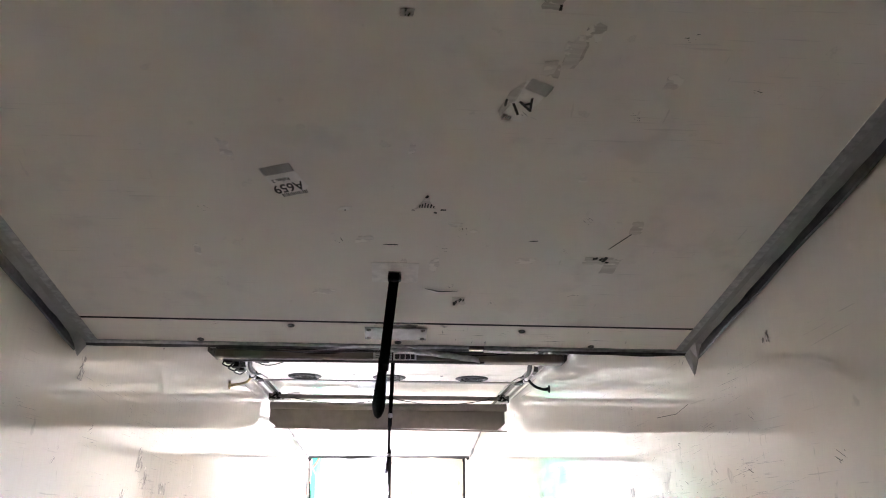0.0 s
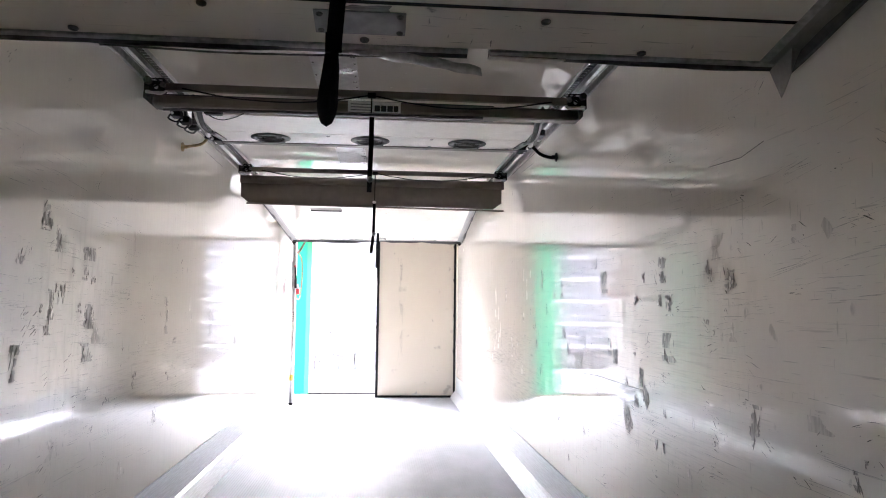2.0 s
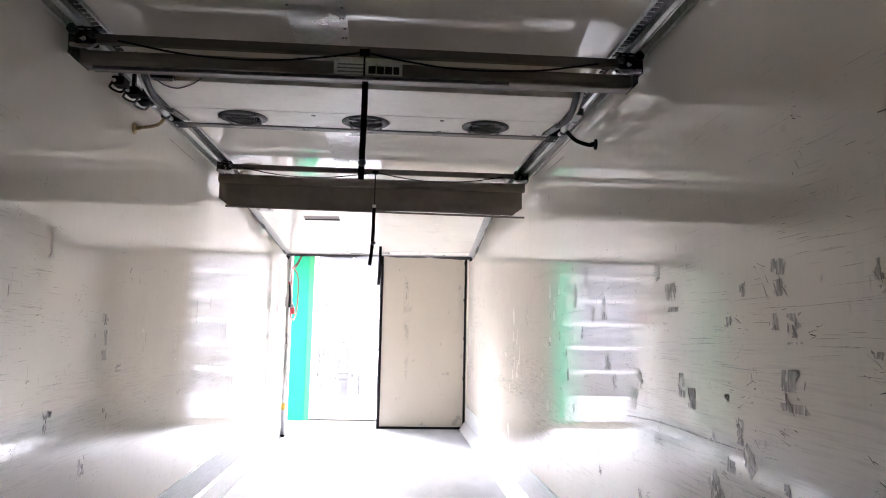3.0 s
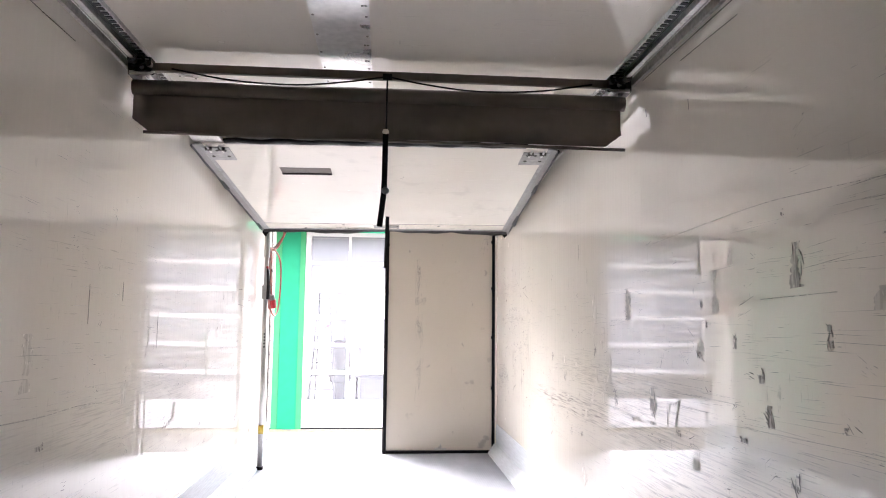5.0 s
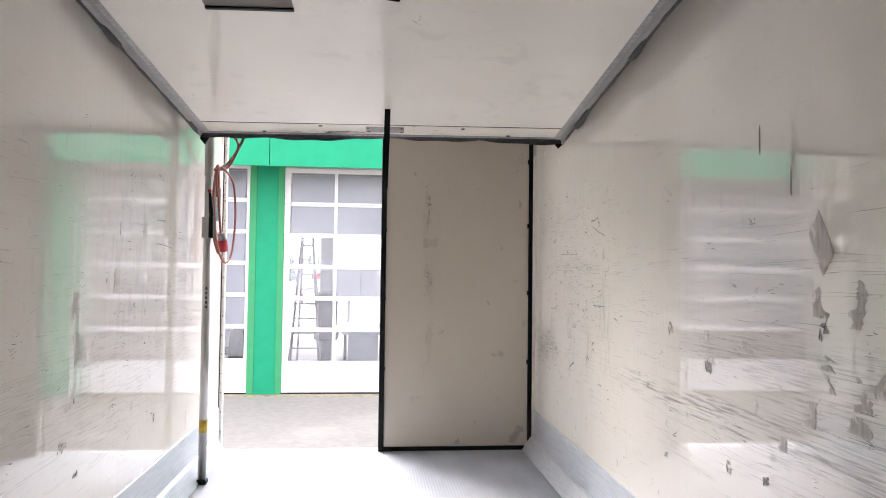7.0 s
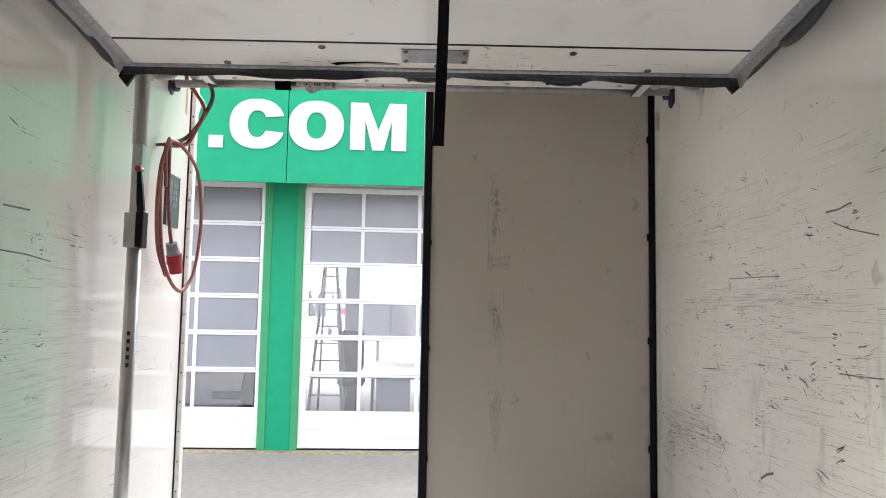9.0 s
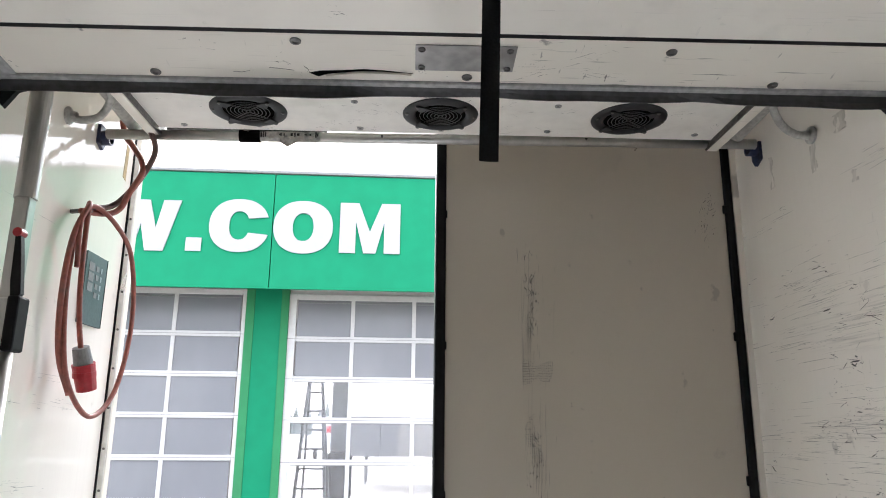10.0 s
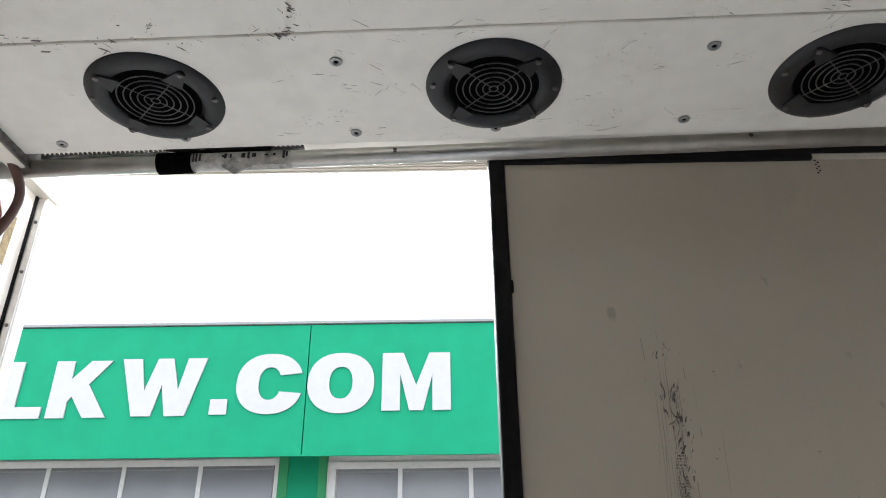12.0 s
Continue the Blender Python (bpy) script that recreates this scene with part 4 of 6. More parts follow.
# ---- fan boards ----
def fan_grille(parent, x, y, z, r=0.128):
    g = part("fan_vent", lathe([(r, 0.0), (r - 0.001, -0.003), (r - 0.018, -0.010), (r - 0.032, -0.011), (r - 0.042, -0.004), (r - 0.043, -0.001)], (x, y, z), 48), M_PLASTIC, parent, "round black plastic fan vent", smooth=True)
    # flat disc; the dark of the vent's depth is only in its colour
    part("fan_shade_disc", lathe([(r - 0.04, -0.0015), (0.0, -0.0012)], (x, y, z), 32), M_VOID, g)
    for k in range(6):
        rr = 0.008 + 0.0125 * k
        ring = bmesh.new()
        pts = [(x + rr * math.cos(a), y + rr * math.sin(a), z - 0.006) for a in [2 * math.pi * j / 36 for j in range(37)]]
        part("wire_ring", sweep(pts, 0.0013, seg=5), M_WIRE, g)
    for k in range(4):
        a = radians(45 + 90 * k)
        ca, sa = math.cos(a), math.sin(a)
        part("wire_spoke", rod((x + 0.006 * ca, y + 0.006 * sa, z - 0.006), (x + 0.078 * ca, y + 0.078 * sa, z - 0.006), 0.0012, 5), M_WIRE, g)
        clip = slab([(0.074, -0.02), (0.112, -0.008), (0.118, 0.0), (0.112, 0.008), (0.074, 0.02)], "z", z - 0.0145, z - 0.009)
        clip.transform(Matrix.Translation((x, y, 0)) @ Matrix.Rotation(a, 4, "Z"))
        c = part("clip", clip, M_PLASTIC, g)
        part("clip_screw", lathe([(0.006, 0), (0.005, -0.003), (0.0, -0.003)], (x + 0.11 * ca, y + 0.11 * sa, z - 0.0142), 8), M_STEEL, g)
    for a in (0.0, 3.3):
        part("rim_screw", lathe([(0.006, 0), (0.005, -0.003), (0.0, -0.003)], (x + 0.115 * math.cos(a), y + 0.115 * math.sin(a), z - 0.0095), 8), M_STEEL, g)


def fan_board(y_fan, y_back, y_seam, y_front, z, xs, label, half):
    t = thing("fan_board", (0, y_fan, z), label, "fan board", "fan boards")
    part("board", box(-half, half, y_seam + 0.002, y_back, z, z + 0.05, 0.003), M_FANB, t)
    part("front_board", box(-half, half, y_front, y_seam - 0.001, z + 0.001, z + 0.05, 0.003), M_FANB, t)
    for x in xs:
        fan_grille(t, x, y_fan, z - 0.0005)
    for x, y in ((-0.284, y_fan - 0.084), (0.385, y_fan - 0.088), (-0.636, y_fan + 0.128), (-0.28, y_fan + 0.13), (0.007, y_fan + 0.129), (0.386, y_fan + 0.122), (0.639, y_fan + 0.119), (-0.9, y_fan + 0.135), (0.92, y_fan + 0.12)):
        if y < y_back - 0.01:
            b = part("bolt", screw(x, y, z - 0.0002, 0.0078), M_DULL, t, "small pan-head bolt")
            part("washer", lathe([(0.0118, 0.0), (0.0118, -0.0006), (0.0105, -0.0006)], (x, y, z - 0.0002), 14), M_STEEL, b)
            # black disc paints the shade in the bolt's socket
            part("socket_shade_disc", lathe([(0.0046, -0.0012), (0.0, -0.0012)], (x, y, z - 0.0002), 8), M_VOID, b)
    return t


Z_FAN = 2.44
fb1 = fan_board(5.515, 5.655, 5.38, 4.98, Z_FAN, (-0.66, -0.016, 0.627), "white fan board with three black round vents under the ceiling", 1.0)
part("back_channel", box(-1.0, 1.0, 5.657, 5.72, Z_FAN - 0.006, Z_FAN + 0.05, 0.004), M_CURTAIN, fb1, "grey metal edge channel")
for x in (-0.36, 0.36):
    part("channel_bolt", screw(x, 5.69, Z_FAN - 0.007, 0.008), M_STEEL, fb1)
for s in (-1, 1):
    part("end_cap", box(s * 1.03 - 0.03, s * 1.03 + 0.03, 5.6, 5.73, Z_FAN - 0.012, Z_FAN + 0.05, 0.004), M_BLACK, fb1)
    arc = spline([(s * 0.962, 4.84, Z_FAN + 0.02), (s * 0.982, 4.98, Z_FAN - 0.006), (s * 1.01, 5.16, Z_FAN - 0.012), (s * 1.022, 5.32, Z_FAN - 0.012), (s * 1.004, 5.43, Z_FAN - 0.010)], 6)
    part("edge_rubber", sweep(arc, 0.016, 0.005, 8), M_BLACK, fb1, "curved black rubber edge")
    part("edge_skirt", sweep([(p.x + s * 0.025, p.y, p.z + 0.03) for p in arc], 0.012, 0.03, 8), M_HOSE_W, fb1, "pale curved skirt", smooth=True)
    part("corner_plate", slab([(s * 0.985, 5.40), (s * 1.03, 5.42), (s * 1.0, 5.58), (s * 0.955, 5.60)], "z", Z_FAN - 0.008, Z_FAN - 0.001), M_STEEL, fb1, "grey steel corner plate")
    lt = part("latch", rod((s * 1.035, 5.38, Z_FAN - 0.002), (s * 1.06, 5.53, Z_FAN + 0.004), 0.017, 16), M_PLATE, fb1, "bright latch cylinder", smooth=True)
    part("latch_rod", rod((s * 1.06, 5.53, Z_FAN + 0.002), (s * 1.045, 5.69, Z_FAN - 0.002), 0.011, 14), M_PLATE, lt, smooth=True)
    part("latch_eye", lathe([(0.02, 0.008), (0.024, 0.0), (0.02, -0.008), (0.011, -0.008), (0.009, 0.0), (0.011, 0.008), (0.02, 0.008)], (s * 1.065, 5.535, Z_FAN - 0.008), 16), M_DARKALU, lt, smooth=True)
    part("hanger", slab([(s * 1.0, H - 0.002), (s * 1.11, H - 0.002), (s * 1.09, Z_FAN + 0.04), (s * 1.0, Z_FAN)], "y", 5.74, 5.78), M_CURTAIN, fb1, "grey sheet hanger")
    part("side_hanger", box(s * 1.09 - 0.02, s * 1.09 + 0.02, 5.3, 5.75, Z_FAN + 0.02, Z_FAN + 0.06, 0.004), M_STEEL, fb1)
    part("clamp", rod((s * 1.1, 5.42, Z_FAN + 0.03), (s * 1.1, 5.55, Z_FAN + 0.05), 0.02, 10), M_ALU, fb1)
part("loose_wire", sweep(spline([(-0.935, 4.96, Z_FAN - 0.004), (-0.905, 5.01, Z_FAN - 0.014), (-0.86, 5.035, Z_FAN - 0.016), (-0.79, 4.99, Z_FAN - 0.012), (-0.725, 4.92, Z_FAN - 0.006)], 6), 0.003, seg=6), M_BLACK, fb1, "thin black wire")
part("wire_box", box(-0.935, -0.84, 4.88, 4.93, Z_FAN - 0.022, Z_FAN + 0.002, 0.005), M_BLACK, fb1, "small black junction box")
for k, (x, y, z, m) in enumerate(((-1.155, 5.15, 2.47, M_BLACK), (-1.135, 5.27, 2.462, M_DARKALU), (-1.115, 5.37, 2.455, M_STEEL))):
    clamp = part("track_clamp", box(x - 0.032, x + 0.026, y - 0.04, y + 0.04, z - 0.012, z + 0.028, 0.006), M_BLACK, fb1, "greasy black clamp under the track")
    part("hanger", box(x - 0.012, x + 0.004, y - 0.012, y + 0.012, z + 0.026, H - 0.045), M_DARKALU, clamp)
    part("clamp_bolt", rod((x - 0.018, y - 0.05, z + 0.004), (x - 0.018, y - 0.036, z + 0.004), 0.009, 6), M_ALU, clamp)
    part("clamp_loop", sweep(spline([(x - 0.03, y - 0.03, z), (x - 0.05, y, z - 0.018), (x - 0.012, y + 0.03, z - 0.03), (x + 0.02, y + 0.01, z - 0.012)], 5), 0.006, seg=6), m, clamp)
fb2 = fan_board(11.222, 11.392, 11.067, 10.58, Z_FAN, (-0.645, 0.0, 0.645), "white fan board with three black round vents by rear doors", 1.0)
part("front_wall", box(-1.0, 1.0, 10.56, 10.579, Z_FAN - 0.002, H - 0.002), M_FANB, fb2)
for s in (-1, 1):
    part("side_channel", box(s * 1.027 - 0.02, s * 1.027 + 0.02, 10.74, 11.455, Z_FAN - 0.018, Z_FAN + 0.055, 0.004), M_TRIM, fb2, "white folded side channel")
    part("channel_web", box(s * 1.0 - 0.003, s * 1.0 + 0.003, 10.74, 11.44, Z_FAN - 0.02, Z_FAN + 0.05), M_STEEL, fb2)
    part("end_cap", box(s * 1.05 - 0.045, s * 1.05 + 0.045, 10.80, 10.88, Z_FAN - 0.02, Z_FAN + 0.05, 0.004), M_BLACK, fb2)
    part("guide_tube", rod((s * 1.11, 10.7, Z_FAN + 0.08), (s * 1.11, 11.46, Z_FAN + 0.03), 0.026, 14), M_HOSE_W, fb2, "pale guide tube", smooth=True)


def hose(points, r, mat, label, base):
    t = thing("drain_hose", points[0], label, "hose", "hoses")
    part("hose", sweep(spline(points, 6), r, seg=10), mat, t, smooth=True)
    part("wall_flange", lathe([(0.0, 0.0), (0.03, 0.0), (0.03, 0.008), (r * 1.2, 0.014), (r * 1.1, 0.03)], points[0], 16, axis="x") if base < 0 else lathe([(0.0, 0.0), (0.03, 0.0), (0.03, -0.008), (r * 1.2, -0.014), (r * 1.1, -0.03)], points[0], 16, axis="x"), mat, t)
    return t


hose([(-W, 5.57, 2.372), (-1.18, 5.57, 2.379), (-1.11, 5.565, 2.395), (-1.075, 5.56, 2.43)], 0.009, M_HOSE_Y, "yellowed stiff hose between wall and fan board", -1)
hose([(W, 5.505, 2.366), (1.19, 5.505, 2.362), (1.12, 5.5, 2.383), (1.07, 5.5, 2.43)], 0.011, M_BLACK, "black bent hose between wall and fan board", 1)
hose([(-W, 11.256, 2.402), (-1.19, 11.26, 2.39), (-1.13, 11.25, 2.40), (-1.08, 11.2, 2.44), (-1.07, 11.12, 2.47)], 0.013, M_HOSE_W, "pale grey bent hose between wall and fan board", -1)
hose([(W, 11.114, 2.365), (1.175, 11.105, 2.362), (1.11, 11.07, 2.375), (1.05, 11.01, 2.405), (1.02, 10.95, 2.45)], 0.013, M_HOSE_W, "pale grey bent hose between wall and fan board", 1)

fb2.matrix_world = Matrix.Translation((0, 11.222, Z_FAN)) @ Matrix.Rotation(-0.03, 4, "Z")

# stowed load bar across the rear, in two wall brackets
TY, TZ = 11.432, 2.437
bar = thing("load_bar", (0, TY, TZ), "stowed aluminium load bar across the rear with torn label", "load bar")
part("tube", rod((-1.19, TY, TZ - 0.002), (1.19, TY, TZ - 0.008), 0.019, 24), M_ZINC, bar, smooth=True)
part("sleeve", rod((-0.716, TY, TZ - 0.003), (-0.641, TY, TZ - 0.003), 0.0235, 20), M_VOID, bar, "black tape sleeve", smooth=True)
part("rack", box(-0.98, -0.40, TY - 0.008, TY + 0.006, TZ + 0.0185, TZ + 0.024), M_STEEL, bar)
for k in range(56):
    part("rack_tooth", box(-0.978 + 0.0104 * k, -0.9732 + 0.0104 * k, TY - 0.012, TY + 0.004, TZ + 0.0235, TZ + 0.029), M_DARKALU, bar)
for x in (-1.0, -0.2, 0.55):
    part("dent", lathe([(0.006, 0.0), (0.0, -0.0012)], (x, TY - 0.0185, TZ - 0.004), 8, axis="y"), M_RUBBER, bar)
part("lever", box(-0.70, -0.47, TY - 0.02, TY + 0.012, TZ + 0.0175, TZ + 0.032, 0.004), M_BLACK, bar)
part("label", rod((-0.641, TY, TZ - 0.003), (-0.425, TY, TZ - 0.004), 0.0198, 24), M_LABELD, bar, "torn dirty printed label", smooth=True)
part("torn_paper", slab([(-0.56, TZ - 0.012), (-0.45, TZ - 0.012), (-0.43, TZ - 0.03), (-0.5, TZ - 0.028), (-0.54, TZ - 0.05), (-0.57, TZ - 0.03)], "y", TY - 0.02, TY - 0.018), M_LABELD, bar, "torn hanging paper")
for k, (x, w, h) in enumerate(((-0.636, 0.003, 0.02), (-0.629, 0.003, 0.02), (-0.622, 0.004, 0.018), (-0.572, 0.01, 0.005), (-0.567, 0.005, 0.013), (-0.555, 0.004, 0.009), (-0.53, 0.008, 0.012), (-0.517, 0.005, 0.014), (-0.507, 0.009, 0.010), (-0.48, 0.008, 0.004), (-0.462, 0.006, 0.006), (-0.441, 0.005, 0.02), (-0.434, 0.004, 0.012))):
    part("print_bar", box(x, x + w, TY - 0.0206, TY - 0.018, TZ - 0.003 - h / 2, TZ - 0.003 + h / 2), M_INK, bar)
for k in range(5):
    x = -0.60 + 0.036 * k
    part("torn_edge", slab(ragged(x, TZ - 0.014, 0.03, 0.014, 9, rough=0.5), "y", TY - 0.0205, TY - 0.0185), M_RESID, bar)
bar.matrix_world = Matrix.Translation((0, TY, TZ + 0.005)) @ Matrix.Rotation(-0.03, 4, "Z") @ Matrix.Rotation(-0.010, 4, "Y")
for s, yb in ((-1, TY + 0.085), (1, TY + 0.03)):
    br = thing("bar_bracket", (s * W, yb, 2.42), "dark blue steel load bar bracket on the wall", "bracket", "bar brackets")
    x0, x1 = sorted((s * W, s * (W - 0.012)))
    part("wall_plate", slab([(yb - 0.03, 2.405), (yb + 0.012, 2.388), (yb + 0.03, 2.415), (yb + 0.03, 2.475), (yb - 0.03, 2.475)], "x", x0, x1), M_BLUE, br)
    part("cup", lathe([(0.027, 0.0), (0.027, s * -0.03), (0.021, s * -0.03), (0.021, 0.0)], (s * (W - 0.012), yb, TZ + 0.005 + s * 0.011), 20, axis="x"), M_BLUE, br, smooth=False)

# upright telescopic load post against the left wall
PX, PY = -1.124, 10.865
pole = thing("load_post", (PX, PY, 0), "upright grey telescopic load post braced against wall", "load post")
part("foot", box(PX - 0.032, PX + 0.032, PY - 0.032, PY + 0.032, 0.0, 0.03, 0.006), M_BLACK, pole)
part("lower_tube", rod((PX, PY, 0.03), (PX, PY, 1.62), 0.026, 24), M_ZINC, pole, smooth=True)
part("yellow_band", rod((PX, PY, 0.33), (PX, PY, 0.41), 0.0267, 24), M_YELLOW, pole, "worn yellow tape band", smooth=True)
part("clamp_box", box(PX - 0.032, PX + 0.018, PY - 0.035, PY + 0.035, 1.585, 1.72, 0.005), M_ZINC, pole, "grey clamp housing")
part("clamp_jaw", box(PX + 0.012, PX + 0.042, PY - 0.04, PY + 0.02, 1.585, 1.725, 0.006), M_BLACK, pole)
part("inner_tube", box(PX - 0.02, PX + 0.02, PY - 0.02, PY + 0.02, 1.7, 2.02, 0.004), M_ZINC, pole)
lever = part("lever", slab([(PX + 0.02, 1.70), (PX + 0.042, 1.73), (PX + 0.03, 1.83), (PX + 0.022, 1.88), (PX + 0.008, 1.88), (PX + 0.012, 1.76)], "y", PY - 0.036, PY - 0.018), M_BLACK, pole, "black lever")
part("lever_knob", rod((PX + 0.013, PY - 0.04, 1.89), (PX + 0.013, PY - 0.01, 1.89), 0.012, 14), M_RED, lever, "red lever end")
part("upper_tube", rod((PX, PY, 1.99), (PX, PY, 2.5), 0.029, 24), M_ZINC, pole, "grey painted upper tube")
for k in range(5):
    z = 1.25 - 0.03 * k
    part("print_bar", box(PX + 0.0, PX + 0.012, PY - 0.0266, PY - 0.0245, z, z + 0.016), M_INK, pole)

# yellowed tape strip by the frame
tape = solo("tape_strip", slab([(11.765, 2.37), (11.795, 2.36), (11.80, 2.5), (11.772, 2.51)], "x", -W + 0.0003, -W + 0.0015), M_HOSE_Y, "yellowed peeling tape strip on the wall", "tape")

# control panel, cable and plug on the left wall
ctrl = thing("control_panel", (-W, 11.6, 1.88), "flat dark teal keypad control panel on the wall", "control panel")
part("plate", slab([(11.512, 1.752), (11.69, 1.752), (11.69, 2.006), (11.512, 2.006)], "x", -W, -W + 0.014), M_CTRL, ctrl)
for k in range(3):
    part("display", box(-W + 0.0138, -W + 0.0157, 11.533, 11.578, 1.868 + 0.037 * k, 1.898 + 0.037 * k), M_GREYP, ctrl, "grey display window")
part("rubber_edge", sweep([(-W + 0.010, 11.69, 1.752 + 0.254 * k / 6) for k in range(7)], 0.006, 0.003, 6), M_BLACK, ctrl)
for r in range(4):
    for c in range(1, 3):
        y0, z0 = 11.555 + 0.04 * c, 1.85 + 0.032 * r
        part("key", box(-W + 0.0138, -W + 0.0156, y0, y0 + (0.024 if c == 1 else 0.013), z0, z0 + 0.02), M_KEY if c == 2 else M_GREYP, ctrl)
cab = thing("power_cable", (-W, 11.36, 2.13), "coiled red-brown power cable hanging from a wall hook", "cable")
part("loop", sweep(spline([(-1.19, 11.37, 2.10), (-1.185, 11.31, 1.98), (-1.175, 11.29, 1.76), (-1.16, 11.33, 1.55), (-1.13, 11.45, 1.435), (-1.11, 11.58, 1.50), (-1.105, 11.66, 1.66), (-1.10, 11.66, 1.84), (-1.10, 11.58, 2.01), (-1.12, 11.46, 2.09), (-1.16, 11.37, 2.125), (-1.17, 11.31, 2.06), (-1.16, 11.30, 1.9)], 8), 0.0085), M_CABLE, cab, smooth=True)
part("tail", sweep(spline([(-1.195, 11.40, 2.12), (-1.17, 11.355, 2.13), (-1.16, 11.33, 2.03), (-1.155, 11.33, 1.85), (-1.15, 11.35, 1.72), (-1.145, 11.375, 1.64)], 8), 0.0085), M_CABLE, cab, smooth=True)
part("riser", sweep(spline([(-1.18, 11.37, 2.12), (-1.14, 11.45, 2.15), (-1.10, 11.48, 2.205), (-1.05, 11.49, 2.295), (-1.017, 11.475, 2.375), (-1.03, 11.425, 2.44), (-1.06, 11.41, 2.49), (-1.1, 11.40, 2.53)], 8), 0.0105), M_CABLE_D, cab, "darker brown stretch of cable", smooth=True)
part("riser", sweep(spline([(-1.19, 11.34, 2.10), (-1.15, 11.44, 2.12), (-1.12, 11.48, 2.15), (-1.085, 11.46, 2.205), (-1.055, 11.478, 2.286), (-1.07, 11.50, 2.34), (-1.12, 11.535, 2.41), (-1.159, 11.555, 2.456), (-1.18, 11.56, 2.52)], 8), 0.0105), M_CABLE, cab, smooth=True)
part("coil", sweep(spline([(-1.195, 11.40, 2.10), (-1.165, 11.345, 2.12), (-1.18, 11.29, 2.0), (-1.185, 11.275, 1.8), (-1.18, 11.30, 1.62), (-1.16, 11.36, 1.50)], 8), 0.0095), M_CABLE, cab, smooth=True)
part("hook", rod((-W, 11.37, 2.105), (-1.165, 11.37, 2.112), 0.008, 10), M_STEEL, cab, "small steel wall hook")
plug = part("plug", rod((-1.146, 11.372, 1.65), (-1.141, 11.395, 1.60), 0.026, 18, r2=0.03), M_GREYP, cab, "red and grey industrial plug", smooth=False)
part("plug_body", rod((-1.141, 11.395, 1.60), (-1.133, 11.425, 1.518), 0.036, 20, r2=0.031), M_RED, plug, "red plug body")
part("plug_collar", rod((-1.1385, 11.403, 1.575), (-1.1375, 11.407, 1.558), 0.036, 20), M_RED, plug)

# ---- labels left on the first board ----
def on1(x, y):
    return Vector(on_board(*P1, x, y, 0.0012))


def flat1(outline, mat, lift=0.0):
    bm = bmesh.new()
    vs = [bm.verts.new(on1(x, y) - Vector((0, 0, lift))) for x, y in outline]
    up = [bm.verts.new(v.co + Vector((0, 0, 0.0008))) for v in vs]
    bm.faces.new(vs)
    bm.faces.new(up[::-1])
    k = len(vs)
    for j in range(k):
        bm.faces.new((vs[j], up[j], up[(j + 1) % k], vs[(j + 1) % k]))
    return bm


def quad1(cx, cy, w, h, ang, mat, lift=0.0):
    a = radians(ang)
    pts = [(cx + u * math.cos(a) - v * math.sin(a), cy + u * math.sin(a) + v * math.cos(a)) for u, v in ((-w / 2, -h / 2), (w / 2, -h / 2), (w / 2, h / 2), (-w / 2, h / 2))]
    return flat1(pts, mat, lift)


def text1(text, cx, cy, w, h, ang):
    bm = letters(text, -w / 2, w / 2, -h / 2, h / 2, 0, 0.0006, 0.01)
    a = radians(ang)
    for v in bm.verts:
        u, q = v.co.x, v.co.z
        x, y = cx + u * math.cos(a) - q * math.sin(a), cy - u * math.sin(a) - q * math.cos(a)
        v.co = on1(x, y) + Vector((0, 0, -0.0012 + v.co.y))
    return bm


lab = thing("barcode_label", on1(-0.31, 1.745), "torn white barcode label stuck to the raised board", "label", "board labels")
part("paper", flat1([(-0.376, 1.704), (-0.297, 1.678), (-0.247, 1.766), (-0.28, 1.81), (-0.33, 1.82)], M_PALE), M_PALE, lab)
a0 = radians(-19)
for k in range(17):
    part("print_bar", quad1(-0.368 + 0.0052 * k * math.cos(a0), 1.712 + 0.0052 * k * math.sin(a0) + 0.002, (0.0016, 0.0034, 0.0024)[k % 3], 0.034, -19, M_INK, 0.0006), M_INK, lab)
for k in range(14):
    part("print_bar", quad1(-0.322 + 0.0054 * k * math.cos(a0), 1.812 + 0.0054 * k * math.sin(a0), (0.003, 0.0018, 0.0024)[k % 3], 0.014, -19, M_INK, 0.0006), M_INK, lab)
part("print", text1("Pallet: 2", -0.322, 1.742, 0.05, 0.013, 199), M_INK, lab)
part("print", text1("A659", -0.303, 1.774, 0.088, 0.036, 199), M_INK, lab)
lab = thing("barcode_label", on1(0.285, 1.41), "crumpled white barcode label stuck to the raised board", "label", "board labels")
part("paper", flat1([(0.283, 1.347), (0.345, 1.367), (0.327, 1.41), (0.292, 1.486), (0.24, 1.47), (0.262, 1.41)], M_PALE), M_PALE, lab)
part("torn_corner", flat1([(0.25, 1.385), (0.283, 1.352), (0.268, 1.41), (0.236, 1.468), (0.23, 1.45)], M_RESID_L), M_RESID_L, lab)
for k in range(11):
    part("print_bar", quad1(0.289 + 0.0052 * k, 1.358 + 0.0022 * k, (0.0016, 0.0034, 0.0024)[k % 3], 0.034, 22, M_INK, 0.0006), M_INK, lab)
for k in range(4):
    part("print_bar", quad1(0.247 + 0.005 * k, 1.466 + 0.002 * k, 0.003, 0.012, 22, M_INK, 0.0006), M_INK, lab)
part("print", text1("A1", 0.292, 1.43, 0.052, 0.042, 204), M_INK, lab)
random.seed(11)


random.seed(41)
